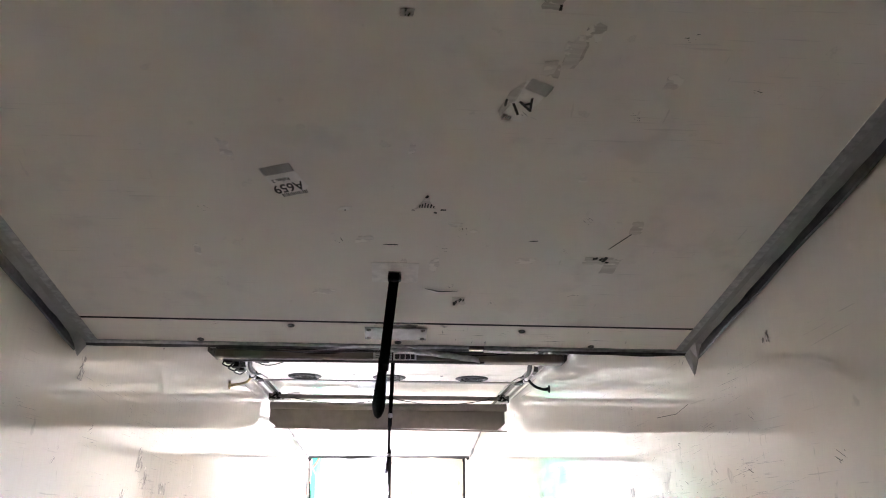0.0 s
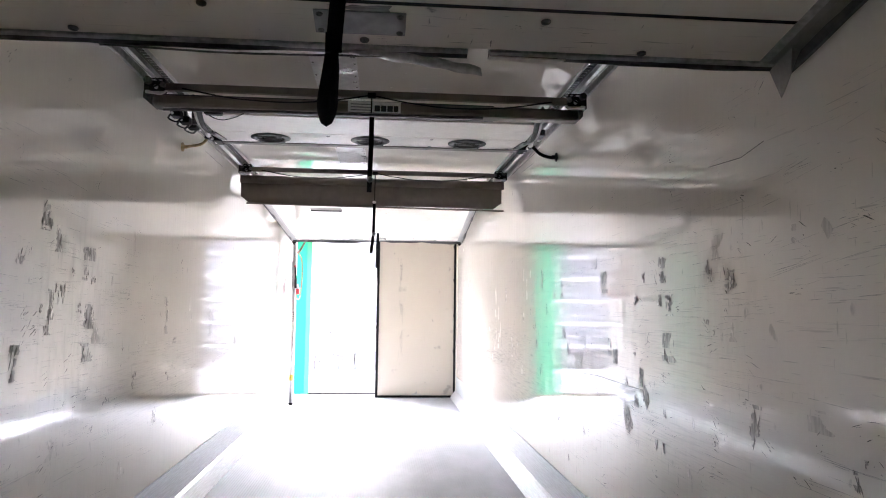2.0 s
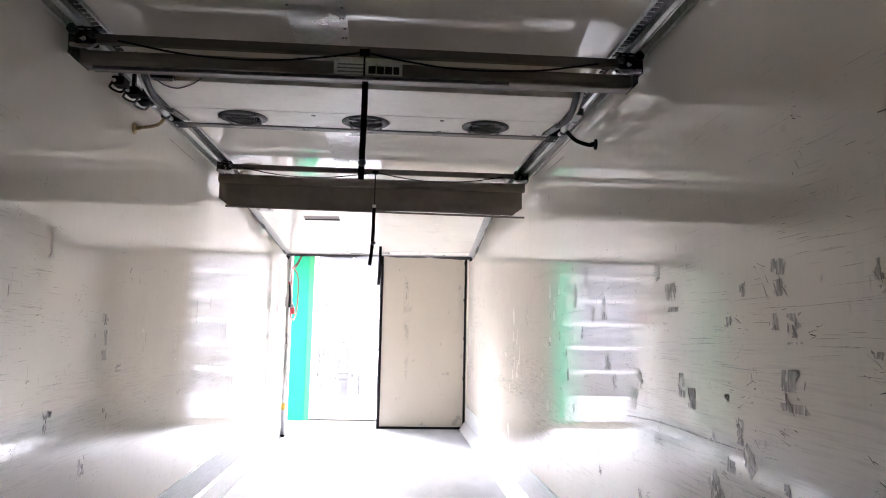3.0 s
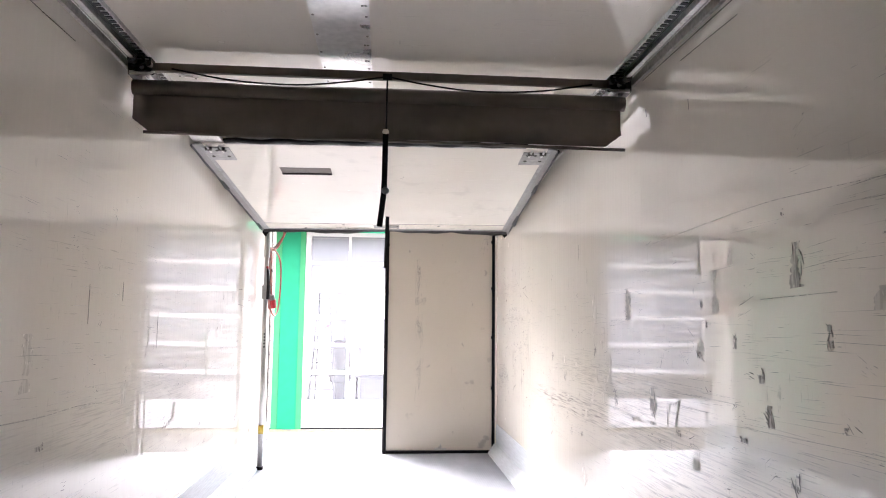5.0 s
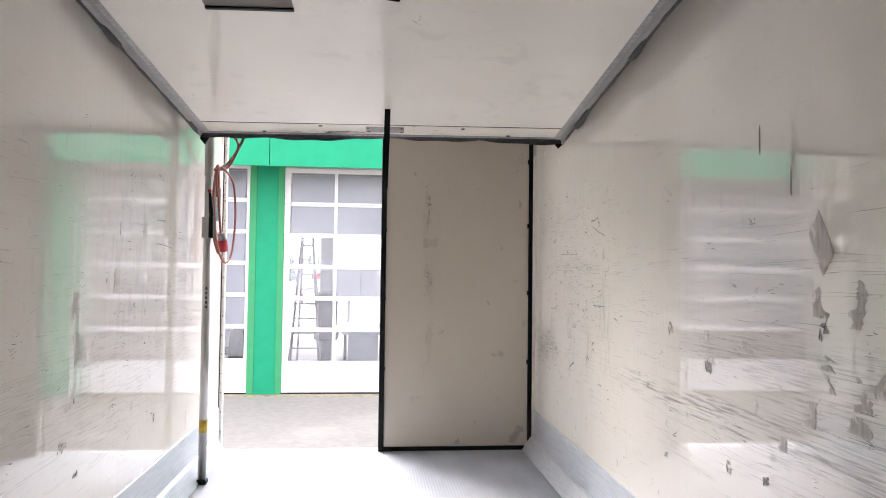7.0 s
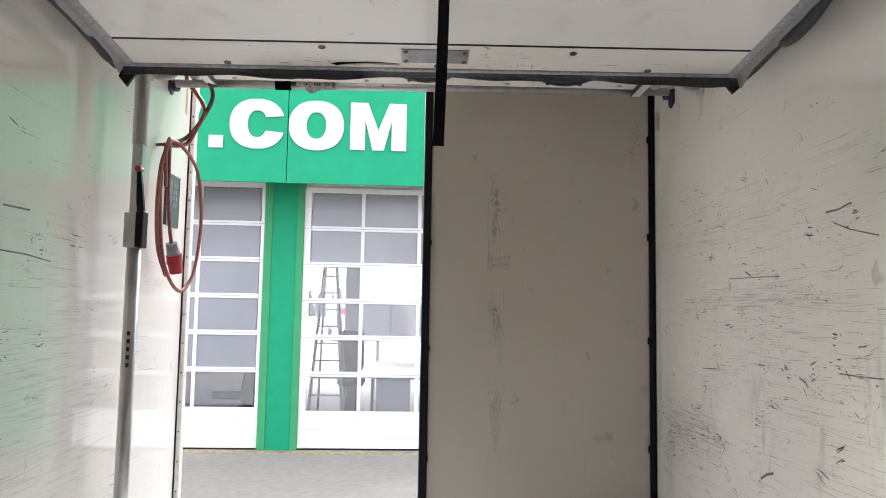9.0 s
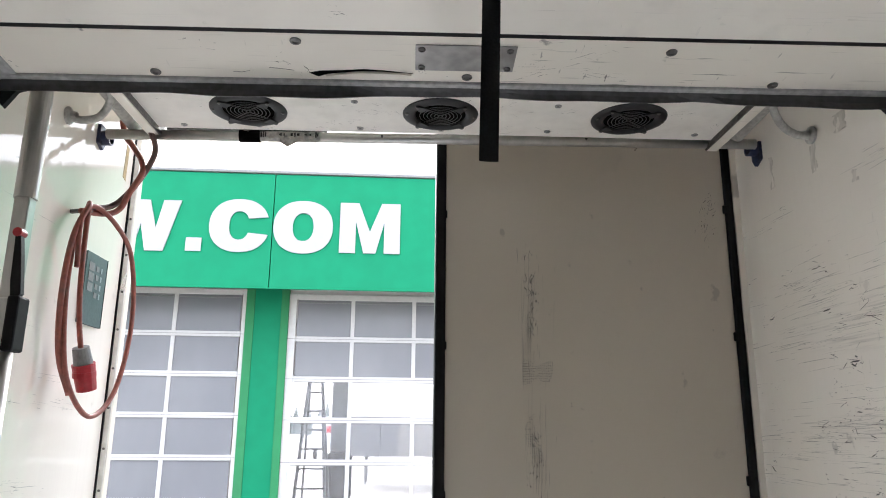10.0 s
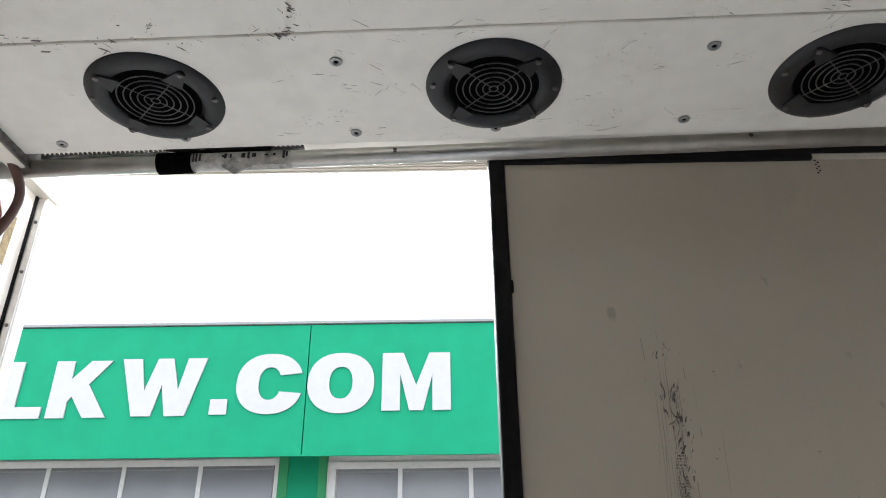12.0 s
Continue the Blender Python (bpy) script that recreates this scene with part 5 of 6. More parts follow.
for x, y, w, h, m, bits in ((0.65, 2.109, 0.095, 0.045, M_RESID_L, 8), (0.72, 1.92, 0.04, 0.07, M_RESID_L, 0), (0.70, 2.14, 0.05, 0.09, M_RESID_L, 0), (0.225, 2.40, 0.05, 0.06, M_RESID_L, 9), (0.002, 1.178, 0.03, 0.02, M_RESID, 3), (-0.155, 1.865, 0.035, 0.02, M_PALE, 1), (0.40, 0.98, 0.10, 0.09, M_RESID_L, 3), (0.30, 1.13, 0.05, 0.05, M_RESID_L, 2)):
    piece = solo("sticker_remnant", flat1(torn_piece(x, y, w, h), m), m, "torn grey sticker remnant on the raised board", "sticker", "sticker remnants")
    for k in range(bits):
        bx, by = x + random.uniform(-0.4, 0.4) * w, y + random.uniform(-0.4, 0.4) * h
        part("print_bar", quad1(bx, by, w * random.uniform(0.05, 0.12), h * random.uniform(0.15, 0.4), random.gauss(5, 18), M_INK, 0.001 + 0.0001 * k), M_INK, piece)
corner = solo("sticker_remnant", flat1([(0.078, 1.79), (0.083, 1.792), (0.088, 1.822), (0.106, 1.852), (0.066, 1.85), (0.046, 1.858), (0.058, 1.84)], M_RESID_L), M_RESID_L, "torn triangular corner of a barcode sticker", "sticker", "sticker remnants")
for k, (u, q) in enumerate(((0.06, 0.012), (0.067, 0.018), (0.075, 0.022), (0.083, 0.018), (0.092, 0.016), (0.1, 0.008))):
    part("print_bar", quad1(u, 1.848 - q / 2, 0.0036, q, 4, M_INK, 0.001), M_INK, corner)
part("print_bar", flat1([(0.072, 1.80), (0.079, 1.788), (0.084, 1.796), (0.079, 1.803)], M_INK, 0.0012), M_INK, corner)
for x, y, w, h in ((0.105, 1.872, 0.016, 0.01), (0.128, 1.858, 0.02, 0.008), (0.04, 1.862, 0.012, 0.005), (-0.02, 2.045, 0.05, 0.006), (0.42, 2.005, 0.03, 0.008), (0.245, 1.42, 0.008, 0.03)):
    solo("scuff_mark", flat1(ragged(x, y, w, h, 9, rough=0.6), M_SCUFF, 0.0004), M_SCUFF, "small dark scuff on the raised board", "mark", "board scuffs")
for x, y, w, h in ((0.375, 1.262, 0.055, 0.1), (0.335, 1.318, 0.045, 0.05), (0.405, 1.2, 0.05, 0.07), (0.25, 1.452, 0.03, 0.09)):
    solo("grime_patch", flat1(ragged(x, y, w, h, 15, rough=0.6), M_SMUDGE, -0.0004), M_SMUDGE, "dark smudge rubbed into the raised board", "stain", "board stains")
sliver = solo("sticker_remnant", flat1([(0.10, 2.312), (0.15, 2.335), (0.215, 2.325), (0.18, 2.342), (0.13, 2.345)], M_PALE), M_PALE, "pointed pale sliver of sticker on the raised board", "sticker", "sticker remnants")
part("print_bar", flat1([(0.10, 2.312), (0.15, 2.335), (0.215, 2.325), (0.15, 2.328)], M_INK, 0.001), M_INK, sliver)
# grime rubbed into the board
for x, y, w, h in ((0.37, 1.27, 0.05, 0.12), (0.33, 1.31, 0.04, 0.05), (0.02, 2.17, 0.03, 0.14), (0.17, 1.93, 0.05, 0.03), (0.23, 1.96, 0.03, 0.02), (-0.1, 2.02, 0.06, 0.05), (0.12, 2.16, 0.04, 0.12), (0.42, 2.12, 0.08, 0.04), (-0.45, 1.62, 0.04, 0.1), (0.62, 1.34, 0.05, 0.06), (-0.25, 2.35, 0.1, 0.05), (0.03, 1.6, 0.03, 0.06), (-0.62, 2.1, 0.03, 0.09), (0.5, 1.7, 0.03, 0.03)):
    solo("grime_patch", flat1(ragged(x, y, w, h, 13, rough=0.55), M_GRIME, -0.0002), M_GRIME, "faint grey grime patch on the raised board", "stain", "board stains")
tagged(solo("pen_mark", flat1([(0.665, 2.04), (0.67, 2.035), (0.715, 1.955), (0.712, 1.952)], M_INK), M_INK, "thin dark pen line on the raised board", "mark", "sticker remnants"))

# tape and sticker remnants on the side walls: along, height, width, tallness
TAPE_LEFT = ((3.74, 1.69, 0.11, 0.116), (3.87, 1.61, 0.066, 0.108), (3.56, 1.52, 0.058, 0.063), (4.18, 1.57, 0.12, 0.06), (4.15, 1.48, 0.058, 0.06), (4.23, 1.45, 0.06, 0.045), (3.81, 1.33, 0.069, 0.146), (3.8, 1.24, 0.052, 0.037), (4.21, 1.29, 0.098, 0.113), (4.2, 1.13, 0.12, 0.084), (5.38, 1.28, 0.08, 0.225), (3.55, 1.13, 0.071, 0.132))
FAINT_LEFT = ((7.83, 1.25, 0.072, 0.136), (5.92, 1.35, 0.04, 0.096), (5.96, 1.22, 0.04, 0.06), (8.37, 0.84, 0.07, 0.09), (4.32, 1.2, 0.12, 0.07), (4.77, 1.67, 0.05, 0.124), (5.02, 1.15, 0.047, 0.047), (3.89, 0.76, 0.102, 0.081), (4.69, 0.51, 0.097, 0.095), (6.52, 1.22, 0.11, 0.206), (7.55, 1.02, 0.14, 0.091), (9.94, 1.6, 0.06, 0.128), (9.09, 1.23, 0.078, 0.124), (9.13, 1.05, 0.08, 0.133), (9.57, 1.32, 0.1, 0.108))
SHARDS_LEFT = ((6.68, 0.91, 0.078, 0.035), (8.24, 0.78, 0.2, 0.035), (3.9, 1.39, 0.104, 0.082), (4.01, 1.48, 0.04, 0.035), (3.74, 1.33, 0.028, 0.039), (4.09, 1.33, 0.069, 0.051), (4.84, 0.95, 0.074, 0.09), (5.58, 1.12, 0.09, 0.043), (5.44, 0.91, 0.071, 0.052), (5.21, 0.7, 0.08, 0.089), (4.46, 0.89, 0.1, 0.041), (10.17, 0.56, 0.03, 0.046), (9.13, 0.54, 0.055, 0.033), (9.0, 0.68, 0.1, 0.038), (9.1, 0.84, 0.015, 0.02), (9.42, 1.32, 0.015, 0.022), (2.9, 1.98, 0.05, 0.12))
GHOST_RIGHT = ((6.61, 1.62, 0.05, 0.09), (6.34, 1.62, 0.045, 0.06), (6.48, 1.50, 0.05, 0.16), (6.60, 1.28, 0.06, 0.08))
TAPE_RIGHT = ((5.93, 1.56, 0.066, 0.137), (7.44, 1.48, 0.085, 0.156), (7.12, 1.01, 0.086, 0.165), (4.49, 1.49, 0.1, 0.111), (5.38, 1.47, 0.07, 0.112), (5.32, 1.2, 0.09, 0.069), (4.41, 1.16, 0.06, 0.088), (4.33, 1.12, 0.075, 0.072), (3.72, 1.51, 0.074, 0.121), (3.75, 1.39, 0.05, 0.048), (3.65, 1.37, 0.086, 0.085), (3.65, 1.2, 0.125, 0.115), (3.97, 1.05, 0.047, 0.077), (4.03, 0.94, 0.049, 0.052), (3.29, 1.49, 0.048, 0.08), (3.0, 0.99, 0.078, 0.142))
FAINT_RIGHT = ((8.02, 1.3, 0.069, 0.088), (7.86, 1.3, 0.07, 0.132), (8.41, 1.13, 0.074, 0.04), (7.85, 1.03, 0.09, 0.15), (8.07, 0.97, 0.072, 0.079), (8.21, 0.85, 0.041, 0.048), (7.75, 1.14, 0.065, 0.152), (5.57, 1.45, 0.06, 0.06), (6.67, 0.85, 0.06, 0.072), (4.94, 1.06, 0.08, 0.089), (3.23, 1.57, 0.074, 0.087), (3.12, 1.28, 0.057, 0.064), (2.66, 1.06, 0.101, 0.061), (3.48, 0.75, 0.034, 0.05), (2.76, 1.57, 0.028, 0.055), (8.71, 1.14, 0.08, 0.05), (7.98, 1.1, 0.06, 0.11), (10.97, 2.35, 0.06, 0.06), (11.12, 2.29, 0.03, 0.10), (11.38, 2.33, 0.03, 0.12), (10.94, 2.16, 0.05, 0.04))
SHARDS_RIGHT = ((5.79, 1.35, 0.03, 0.078), (6.16, 1.21, 0.075, 0.067), (6.12, 1.09, 0.052, 0.088), (5.99, 0.91, 0.066, 0.083), (5.74, 1.1, 0.032, 0.023), (6.0, 1.73, 0.025, 0.026), (8.0, 1.23, 0.067, 0.077), (8.39, 1.56, 0.049, 0.027), (8.72, 1.02, 0.082, 0.067), (8.55, 0.69, 0.041, 0.055), (9.1, 0.6, 0.058, 0.031), (9.3, 0.87, 0.05, 0.036), (9.06, 1.15, 0.04, 0.06), (8.31, 0.71, 0.05, 0.031), (7.64, 1.0, 0.061, 0.103), (6.84, 0.93, 0.061, 0.038), (6.62, 1.28, 0.05, 0.053), (6.59, 1.46, 0.024, 0.029), (6.55, 1.38, 0.019, 0.023), (6.33, 1.32, 0.022, 0.063), (7.39, 0.92, 0.052, 0.024), (7.05, 0.87, 0.043, 0.02), (6.29, 0.99, 0.06, 0.02))
SHARDS_FORE = ((5.21, 1.11, 0.064, 0.095), (4.03, 1.4, 0.05, 0.052), (3.93, 1.49, 0.043, 0.052), (4.05, 1.15, 0.03, 0.018), (4.16, 1.01, 0.032, 0.045), (3.71, 0.93, 0.04, 0.039), (4.87, 0.66, 0.046, 0.054), (5.22, 0.45, 0.07, 0.057), (5.46, 0.65, 0.06, 0.049), (3.8, 0.79, 0.034, 0.048), (3.72, 0.79, 0.025, 0.047), (3.26, 0.89, 0.04, 0.023), (3.14, 1.45, 0.096, 0.09), (3.32, 1.31, 0.049, 0.02), (3.26, 1.27, 0.023, 0.026), (2.52, 0.94, 0.036, 0.055), (2.48, 0.99, 0.041, 0.019), (2.22, 1.98, 0.06, 0.05))
DIAMONDS = ((8.01, 1.47, 0.13, 0.19), (8.26, 0.47, 0.134, 0.12), (4.86, 1.16, 0.077, 0.077), (3.91, 0.97, 0.1, 0.108), (4.14, 0.84, 0.148, 0.124), (2.61, 1.57, 0.055, 0.061))
LINES = ((W, 8.16, 1.67, 0.096), (W, 6.95, 0.98, 0.067), (W, 4.62, 1.6, 0.063), (-W, 4.46, 1.46, 0.046), (-W, 7.04, 1.44, 0.168), (-W, 7.43, 1.51, 0.09), (-W, 7.98, 1.32, 0.19), (-W, 9.58, 1.57, 0.069), (-W, 10.85, 0.41, 0.129), (W, 8.34, 1.83, 0.1))


def tape_runs(y, z, w, h, gaps):
    """Outlines of a torn upright strip: its sides wander, and stretches of it are missing."""
    n = max(5, int(h / 0.006))
    lean = random.uniform(-0.22, 0.22) * h
    a = b = 0.0
    runs, rows = [], []
    for k in range(n + 1):
        f = k / n - 0.5
        a = max(-0.1, min(0.55, a + random.gauss(0, 0.10) + (random.uniform(-0.4, 0.4) if random.random() < 0.12 else 0)))
        b = max(-0.1, min(0.55, b + random.gauss(0, 0.10) + (random.uniform(-0.4, 0.4) if random.random() < 0.12 else 0)))
        lo, hi = y + lean * f - w * (0.5 - a), y + lean * f + w * (0.5 - b)
        if hi - lo < 0.08 * w or random.random() < gaps:
            if len(rows) > 1:
                runs.append(rows)
            rows = []
            a, b = random.uniform(0, 0.4), random.uniform(0, 0.4)
            continue
        skew = random.uniform(-0.3, 0.3) * h / n
        rows.append(((lo, z + f * h - skew), (hi, z + f * h + skew)))
    if len(rows) > 1:
        runs.append(rows)
    return [[p for p, q in r] + [q for p, q in r[::-1]] for r in runs]


def shard_runs(y, z, w, h):
    """A few slanting slivers that are left of a label."""
    out = []
    for k in range(random.randint(5, 9)):
        cy, cz = y + random.uniform(-0.42, 0.42) * w, z + random.uniform(-0.42, 0.42) * h
        ln, th, a = min(0.05, h * random.uniform(0.18, 0.5)), min(0.007, w * random.uniform(0.04, 0.14)), radians(random.gauss(75, 22))
        c, q = math.cos(a), math.sin(a)
        out.append([(cy + u * ln * c - v * th * q, cz + u * ln * q + v * th * c) for u, v in ((-0.5, 0.0), (-0.2, -0.45), (0.1, -0.3), (0.5, -0.1), (0.3, 0.4), (-0.1, 0.5))])
    return out


MARKS = itertools.count()


def wall_mark(x, runs, mat, wall, lift=0.0, name="tape_remnant"):
    s = 1 if x < 0 else -1
    lift += 0.0000015 * next(MARKS)
    lo, hi = sorted((x + s * (0.0002 + lift), x + s * (0.0010 + lift)))
    bm = None
    for r in runs:
        bm = slab(r, "x", lo, hi, bm)
    if bm:
        part(name, bm, mat, wall)


random.seed(77)
for x, wall, tape, faint, shard in ((-W, wall_left, TAPE_LEFT, FAINT_LEFT, (SHARDS_LEFT,)), (W, wall_right, TAPE_RIGHT, FAINT_RIGHT, (SHARDS_RIGHT, SHARDS_FORE))):
    for y, z, w, h in faint:
        wall_mark(x, tape_runs(y, z, w, h, 0.02), M_RESID_L, wall)
    for y, z, w, h in tape:
        wall_mark(x, tape_runs(y, z, w, h, 0.07), M_RESID, wall, 0.0002)
        wall_mark(x, shard_runs(y, z, w, h)[:4], M_SHARD, wall, 0.0007, "tape_shred")
    for more in shard:
        for y, z, w, h in more:
            wall_mark(x, tape_runs(y, z, w * 0.8, h * 0.8, 0.25), M_RESID, wall, 0.0002)
            wall_mark(x, shard_runs(y, z, w, h), M_SHARD, wall, 0.0007, "tape_shred")
for y, z, w, h in GHOST_RIGHT:
    wall_mark(W, tape_runs(y, z, w, h, 0.02), M_GRIME, wall_right)
for y, z, w, h in DIAMONDS:
    j = [random.uniform(-0.06, 0.06) for k in range(6)]
    wall_mark(W, [[(y - w * (0.45 + j[0]), z - h * (0.15 + j[1])), (y - w * 0.05, z - h * 0.5), (y + w * (0.2 + j[2]), z - h * 0.2), (y + w * 0.45, z + h * (0.12 + j[3])), (y + w * (0.12 + j[4]), z + h * 0.5), (y - w * 0.2, z + h * (0.22 + j[5]))]], M_RESID if 3.5 < y < 4.5 else M_RESID_L, wall_right, 0.0003)
    if 3.5 < y < 4.5:
        wall_mark(W, shard_runs(y, z, w * 0.8, h * 0.7), M_SHARD, wall_right, 0.0007, "tape_shred")
wall_mark(W, [[(6.80, 1.075), (6.89, 1.045), (6.845, 1.035), (6.855, 1.01), (6.875, 0.955), (6.86, 0.95), (6.835, 1.02)]], M_RESID, wall_right)
for x, y, z, h in LINES:
    wall_mark(x, [[(y - 0.002, z - h / 2), (y + 0.0025, z - h * 0.4), (y + 0.003, z + h * 0.3), (y, z + h / 2), (y - 0.003, z + h * 0.2)]], M_SHARD, wall_left if x < 0 else wall_right, 0.0003, "scrape")
# single marks by the rear doors
for x, sgn, wall, pts, r in ((-W, 1, wall_left, [(10.152, 1.517), (10.29, 1.515), (10.448, 1.503)], 0.0022), (-W, 1, wall_left, [(10.151, 1.648), (10.226, 1.65), (10.3, 1.652)], 0.003), (W, -1, wall_right, [(10.161, 1.656), (10.083, 1.627), (10.03, 1.614), (9.951, 1.595)], 0.002), (W, -1, wall_right, [(11.14, 1.133), (11.006, 1.142)], 0.0022), (W, -1, wall_right, [(10.198, 1.692), (10.129, 1.693), (10.072, 1.705)], 0.003), (W, -1, wall_right, [(10.87, 1.512), (10.676, 1.51), (10.484, 1.505)], 0.0016), (W, -1, wall_right, [(10.153, 1.197), (10.043, 1.197), (9.951, 1.2)], 0.002), (W, -1, wall_right, [(10.643, 0.776), (10.6, 0.80), (10.554, 0.814)], 0.005)):
    part("scrape", sweep([(x + sgn * 0.0004, y, z) for y, z in pts], r, 0.0008, 6, up=(1, 0, 0)), M_RUB, wall, "dark scrape")
for x, wall, pts, r in ((W, wall_right, [(6.01, 2.54), (6.5, 2.545), (7.17, 2.552)], 0.003), (W, wall_right, [(6.24, 2.473), (6.5, 2.482), (6.73, 2.487)], 0.002), (-W, wall_left, [(6.18, 2.477), (6.5, 2.474), (6.755, 2.476)], 0.002), (W, wall_right, [(6.66, 2.255), (6.665, 2.30)], 0.003), (W, wall_right, [(7.13, 2.36), (7.14, 2.40)], 0.004), (W, wall_right, [(2.91, 1.871), (3.05, 1.849), (3.28, 1.862)], 0.0015)):
    part("scrape", sweep([(x - math.copysign(0.0004, x), y, z) for y, z in pts], r, 0.0008, 6, up=(1, 0, 0)), M_RUB, wall, "dark scrape")
# long thin gouges
for x, sgn, wall, pts, r in ((W, -1, wall_right, [(5.47, 1.746), (5.85, 1.765), (6.22, 1.774), (7.08, 1.749)], 0.0011), (W, -1, wall_right, [(5.28, 1.577), (5.42, 1.546), (5.55, 1.518)], 0.0026), (W, -1, wall_right, [(5.75, 1.471), (6.15, 1.463)], 0.0013), (W, -1, wall_right, [(5.48, 1.613), (5.56, 1.609)], 0.003), (-W, 1, wall_left, [(6.3, 1.03), (6.7, 1.018), (7.0, 1.022), (7.25, 1.008)], 0.002), (W, -1, wall_right, [(3.94, 0.996), (4.2, 0.994), (4.62, 0.995), (5.04, 0.975)], 0.002)):
    part("gouge", sweep(spline([(x + sgn * 0.0005, y, z) for y, z in pts], 6), r, 0.001, 6, up=(1, 0, 0)), M_RESID, wall, "long grey gouge")


def scuffs(place, clusters, lift, streak=False):
    """Flat scrapes in bundles: middle, spread, count, length, thickness, slant in degrees. Streaks are long and run alike, specks short and any way."""
    bm = bmesh.new()
    for (u, v), (su, sv), count, length, thick, slant in clusters:
        for k in range(max(2, count // 7)):
            bu, bv, lean = random.gauss(u, su), random.gauss(v, sv), random.gauss(slant, 1.1 if streak else 22)
            for n in range(7):
                a = radians(random.gauss(lean, 0.7 if streak else 9))
                c, q = math.cos(a), math.sin(a)
                if streak:
                    ln, th = length * (0.3 + random.random() ** 3 * 5.0), thick * (0.10 + random.random() ** 2 * 0.32)
                    da, db = random.gauss(0, length * 1.6), random.gauss(0, 0.022)
                else:
                    ln, th = length * (0.08 + random.random() ** 3 * 1.3), thick * (0.15 + random.random() ** 2 * 0.8)
                    da, db = random.gauss(0, length * 0.5), random.gauss(0, length * 0.3 + 0.004)
                cu, cv = bu + da * c - db * q, bv + da * q + db * c
                pts = ((-ln / 2, 0), (-ln * 0.2, -th / 2), (ln / 2, -th * 0.1), (ln * 0.25, th / 2))
                bm.faces.new([bm.verts.new(place(cu + x * c - y * q, cv + x * q + y * c, lift)) for x, y in pts])
    return bm


def on_left(u, v, lift):
    return (-W + lift, u, min(max(v, 0.33), 2.5))


def on_right(u, v, lift):
    return (W - lift, min(u, 11.68), min(max(v, 0.33), 2.5))


random.seed(23)
RIGHT_SCUFFS_WORN = [((10.7, 1.25), (0.5, 0.3), 220, 0.045, 0.011, 2), ((10.2, 1.0), (0.3, 0.3), 120, 0.05, 0.010, 0), ((11.3, 0.84), (0.25, 0.04), 120, 0.06, 0.012, 2), ((10.8, 1.7), (0.45, 0.2), 60, 0.04, 0.009, 14), ((3.6, 1.25), (0.9, 0.35), 260, 0.05, 0.006, 50), ((4.6, 0.95), (0.9, 0.3), 200, 0.06, 0.005, -6), ((3.4, 1.95), (0.8, 0.25), 50, 0.04, 0.005, 20), ((6.6, 1.2), (1.0, 0.4), 160, 0.05, 0.006, 10), ((10.9, 1.25), (0.5, 0.3), 330, 0.035, 0.006, 4), ((11.3, 0.78), (0.25, 0.12), 180, 0.04, 0.008, -6), ((10.75, 1.42), (0.45, 0.03), 90, 0.04, 0.006, 0), ((10.62, 1.2), (0.07, 0.3), 110, 0.03, 0.007, 0)]
RIGHT_SCUFFS_FINE = [((10.1, 1.3), (0.12, 0.25), 110, 0.04, 0.006, 0), ((10.9, 1.75), (0.4, 0.07), 80, 0.04, 0.005, 12), ((10.2, 1.75), (0.6, 0.25), 70, 0.06, 0.003, 14), ((9.6, 0.9), (0.7, 0.3), 150, 0.05, 0.006, -8), ((8.3, 0.95), (0.6, 0.25), 190, 0.11, 0.004, -9), ((7.2, 0.85), (0.6, 0.25), 170, 0.13, 0.0035, -8), ((6.3, 1.1), (0.5, 0.35), 90, 0.1, 0.003, -8), ((4.0, 1.1), (0.8, 0.4), 120, 0.10, 0.0035, -10), ((2.9, 1.2), (0.6, 0.4), 70, 0.07, 0.004, 20), ((5.2, 1.9), (1.5, 0.2), 30, 0.05, 0.004, 12), ((10.9, 2.0), (0.6, 0.2), 40, 0.03, 0.005, 20)]
LEFT_SCUFFS_WORN = [((8.2, 0.75), (0.8, 0.15), 120, 0.09, 0.007, 4), ((7.0, 1.5), (1.5, 0.4), 70, 0.04, 0.006, 30), ((10.3, 1.2), (0.45, 0.4), 160, 0.05, 0.009, -8), ((9.5, 1.0), (0.6, 0.35), 130, 0.055, 0.008, -5), ((11.2, 1.0), (0.2, 0.4), 60, 0.04, 0.006, 20), ((3.9, 1.2), (0.5, 0.4), 240, 0.045, 0.006, 60), ((5.2, 1.1), (0.8, 0.4), 140, 0.05, 0.006, 70), ((3.6, 1.9), (0.6, 0.25), 50, 0.04, 0.005, 20)]
LEFT_SCUFFS_FINE = [((10.0, 1.5), (0.5, 0.4), 120, 0.05, 0.005, -20), ((4.0, 1.1), (0.6, 0.4), 90, 0.05, 0.005, 60), ((7.6, 0.95), (0.6, 0.2), 70, 0.07, 0.005, 12), ((9.3, 1.2), (0.8, 0.4), 90, 0.045, 0.004, 12), ((9.6, 0.8), (0.6, 0.25), 50, 0.1, 0.004, 10), ((6.2, 0.9), (1.0, 0.3), 60, 0.06, 0.004, 10), ((5.2, 1.7), (2.2, 0.3), 40, 0.05, 0.003, -15), ((11.3, 1.3), (0.25, 0.5), 25, 0.03, 0.003, 60)]
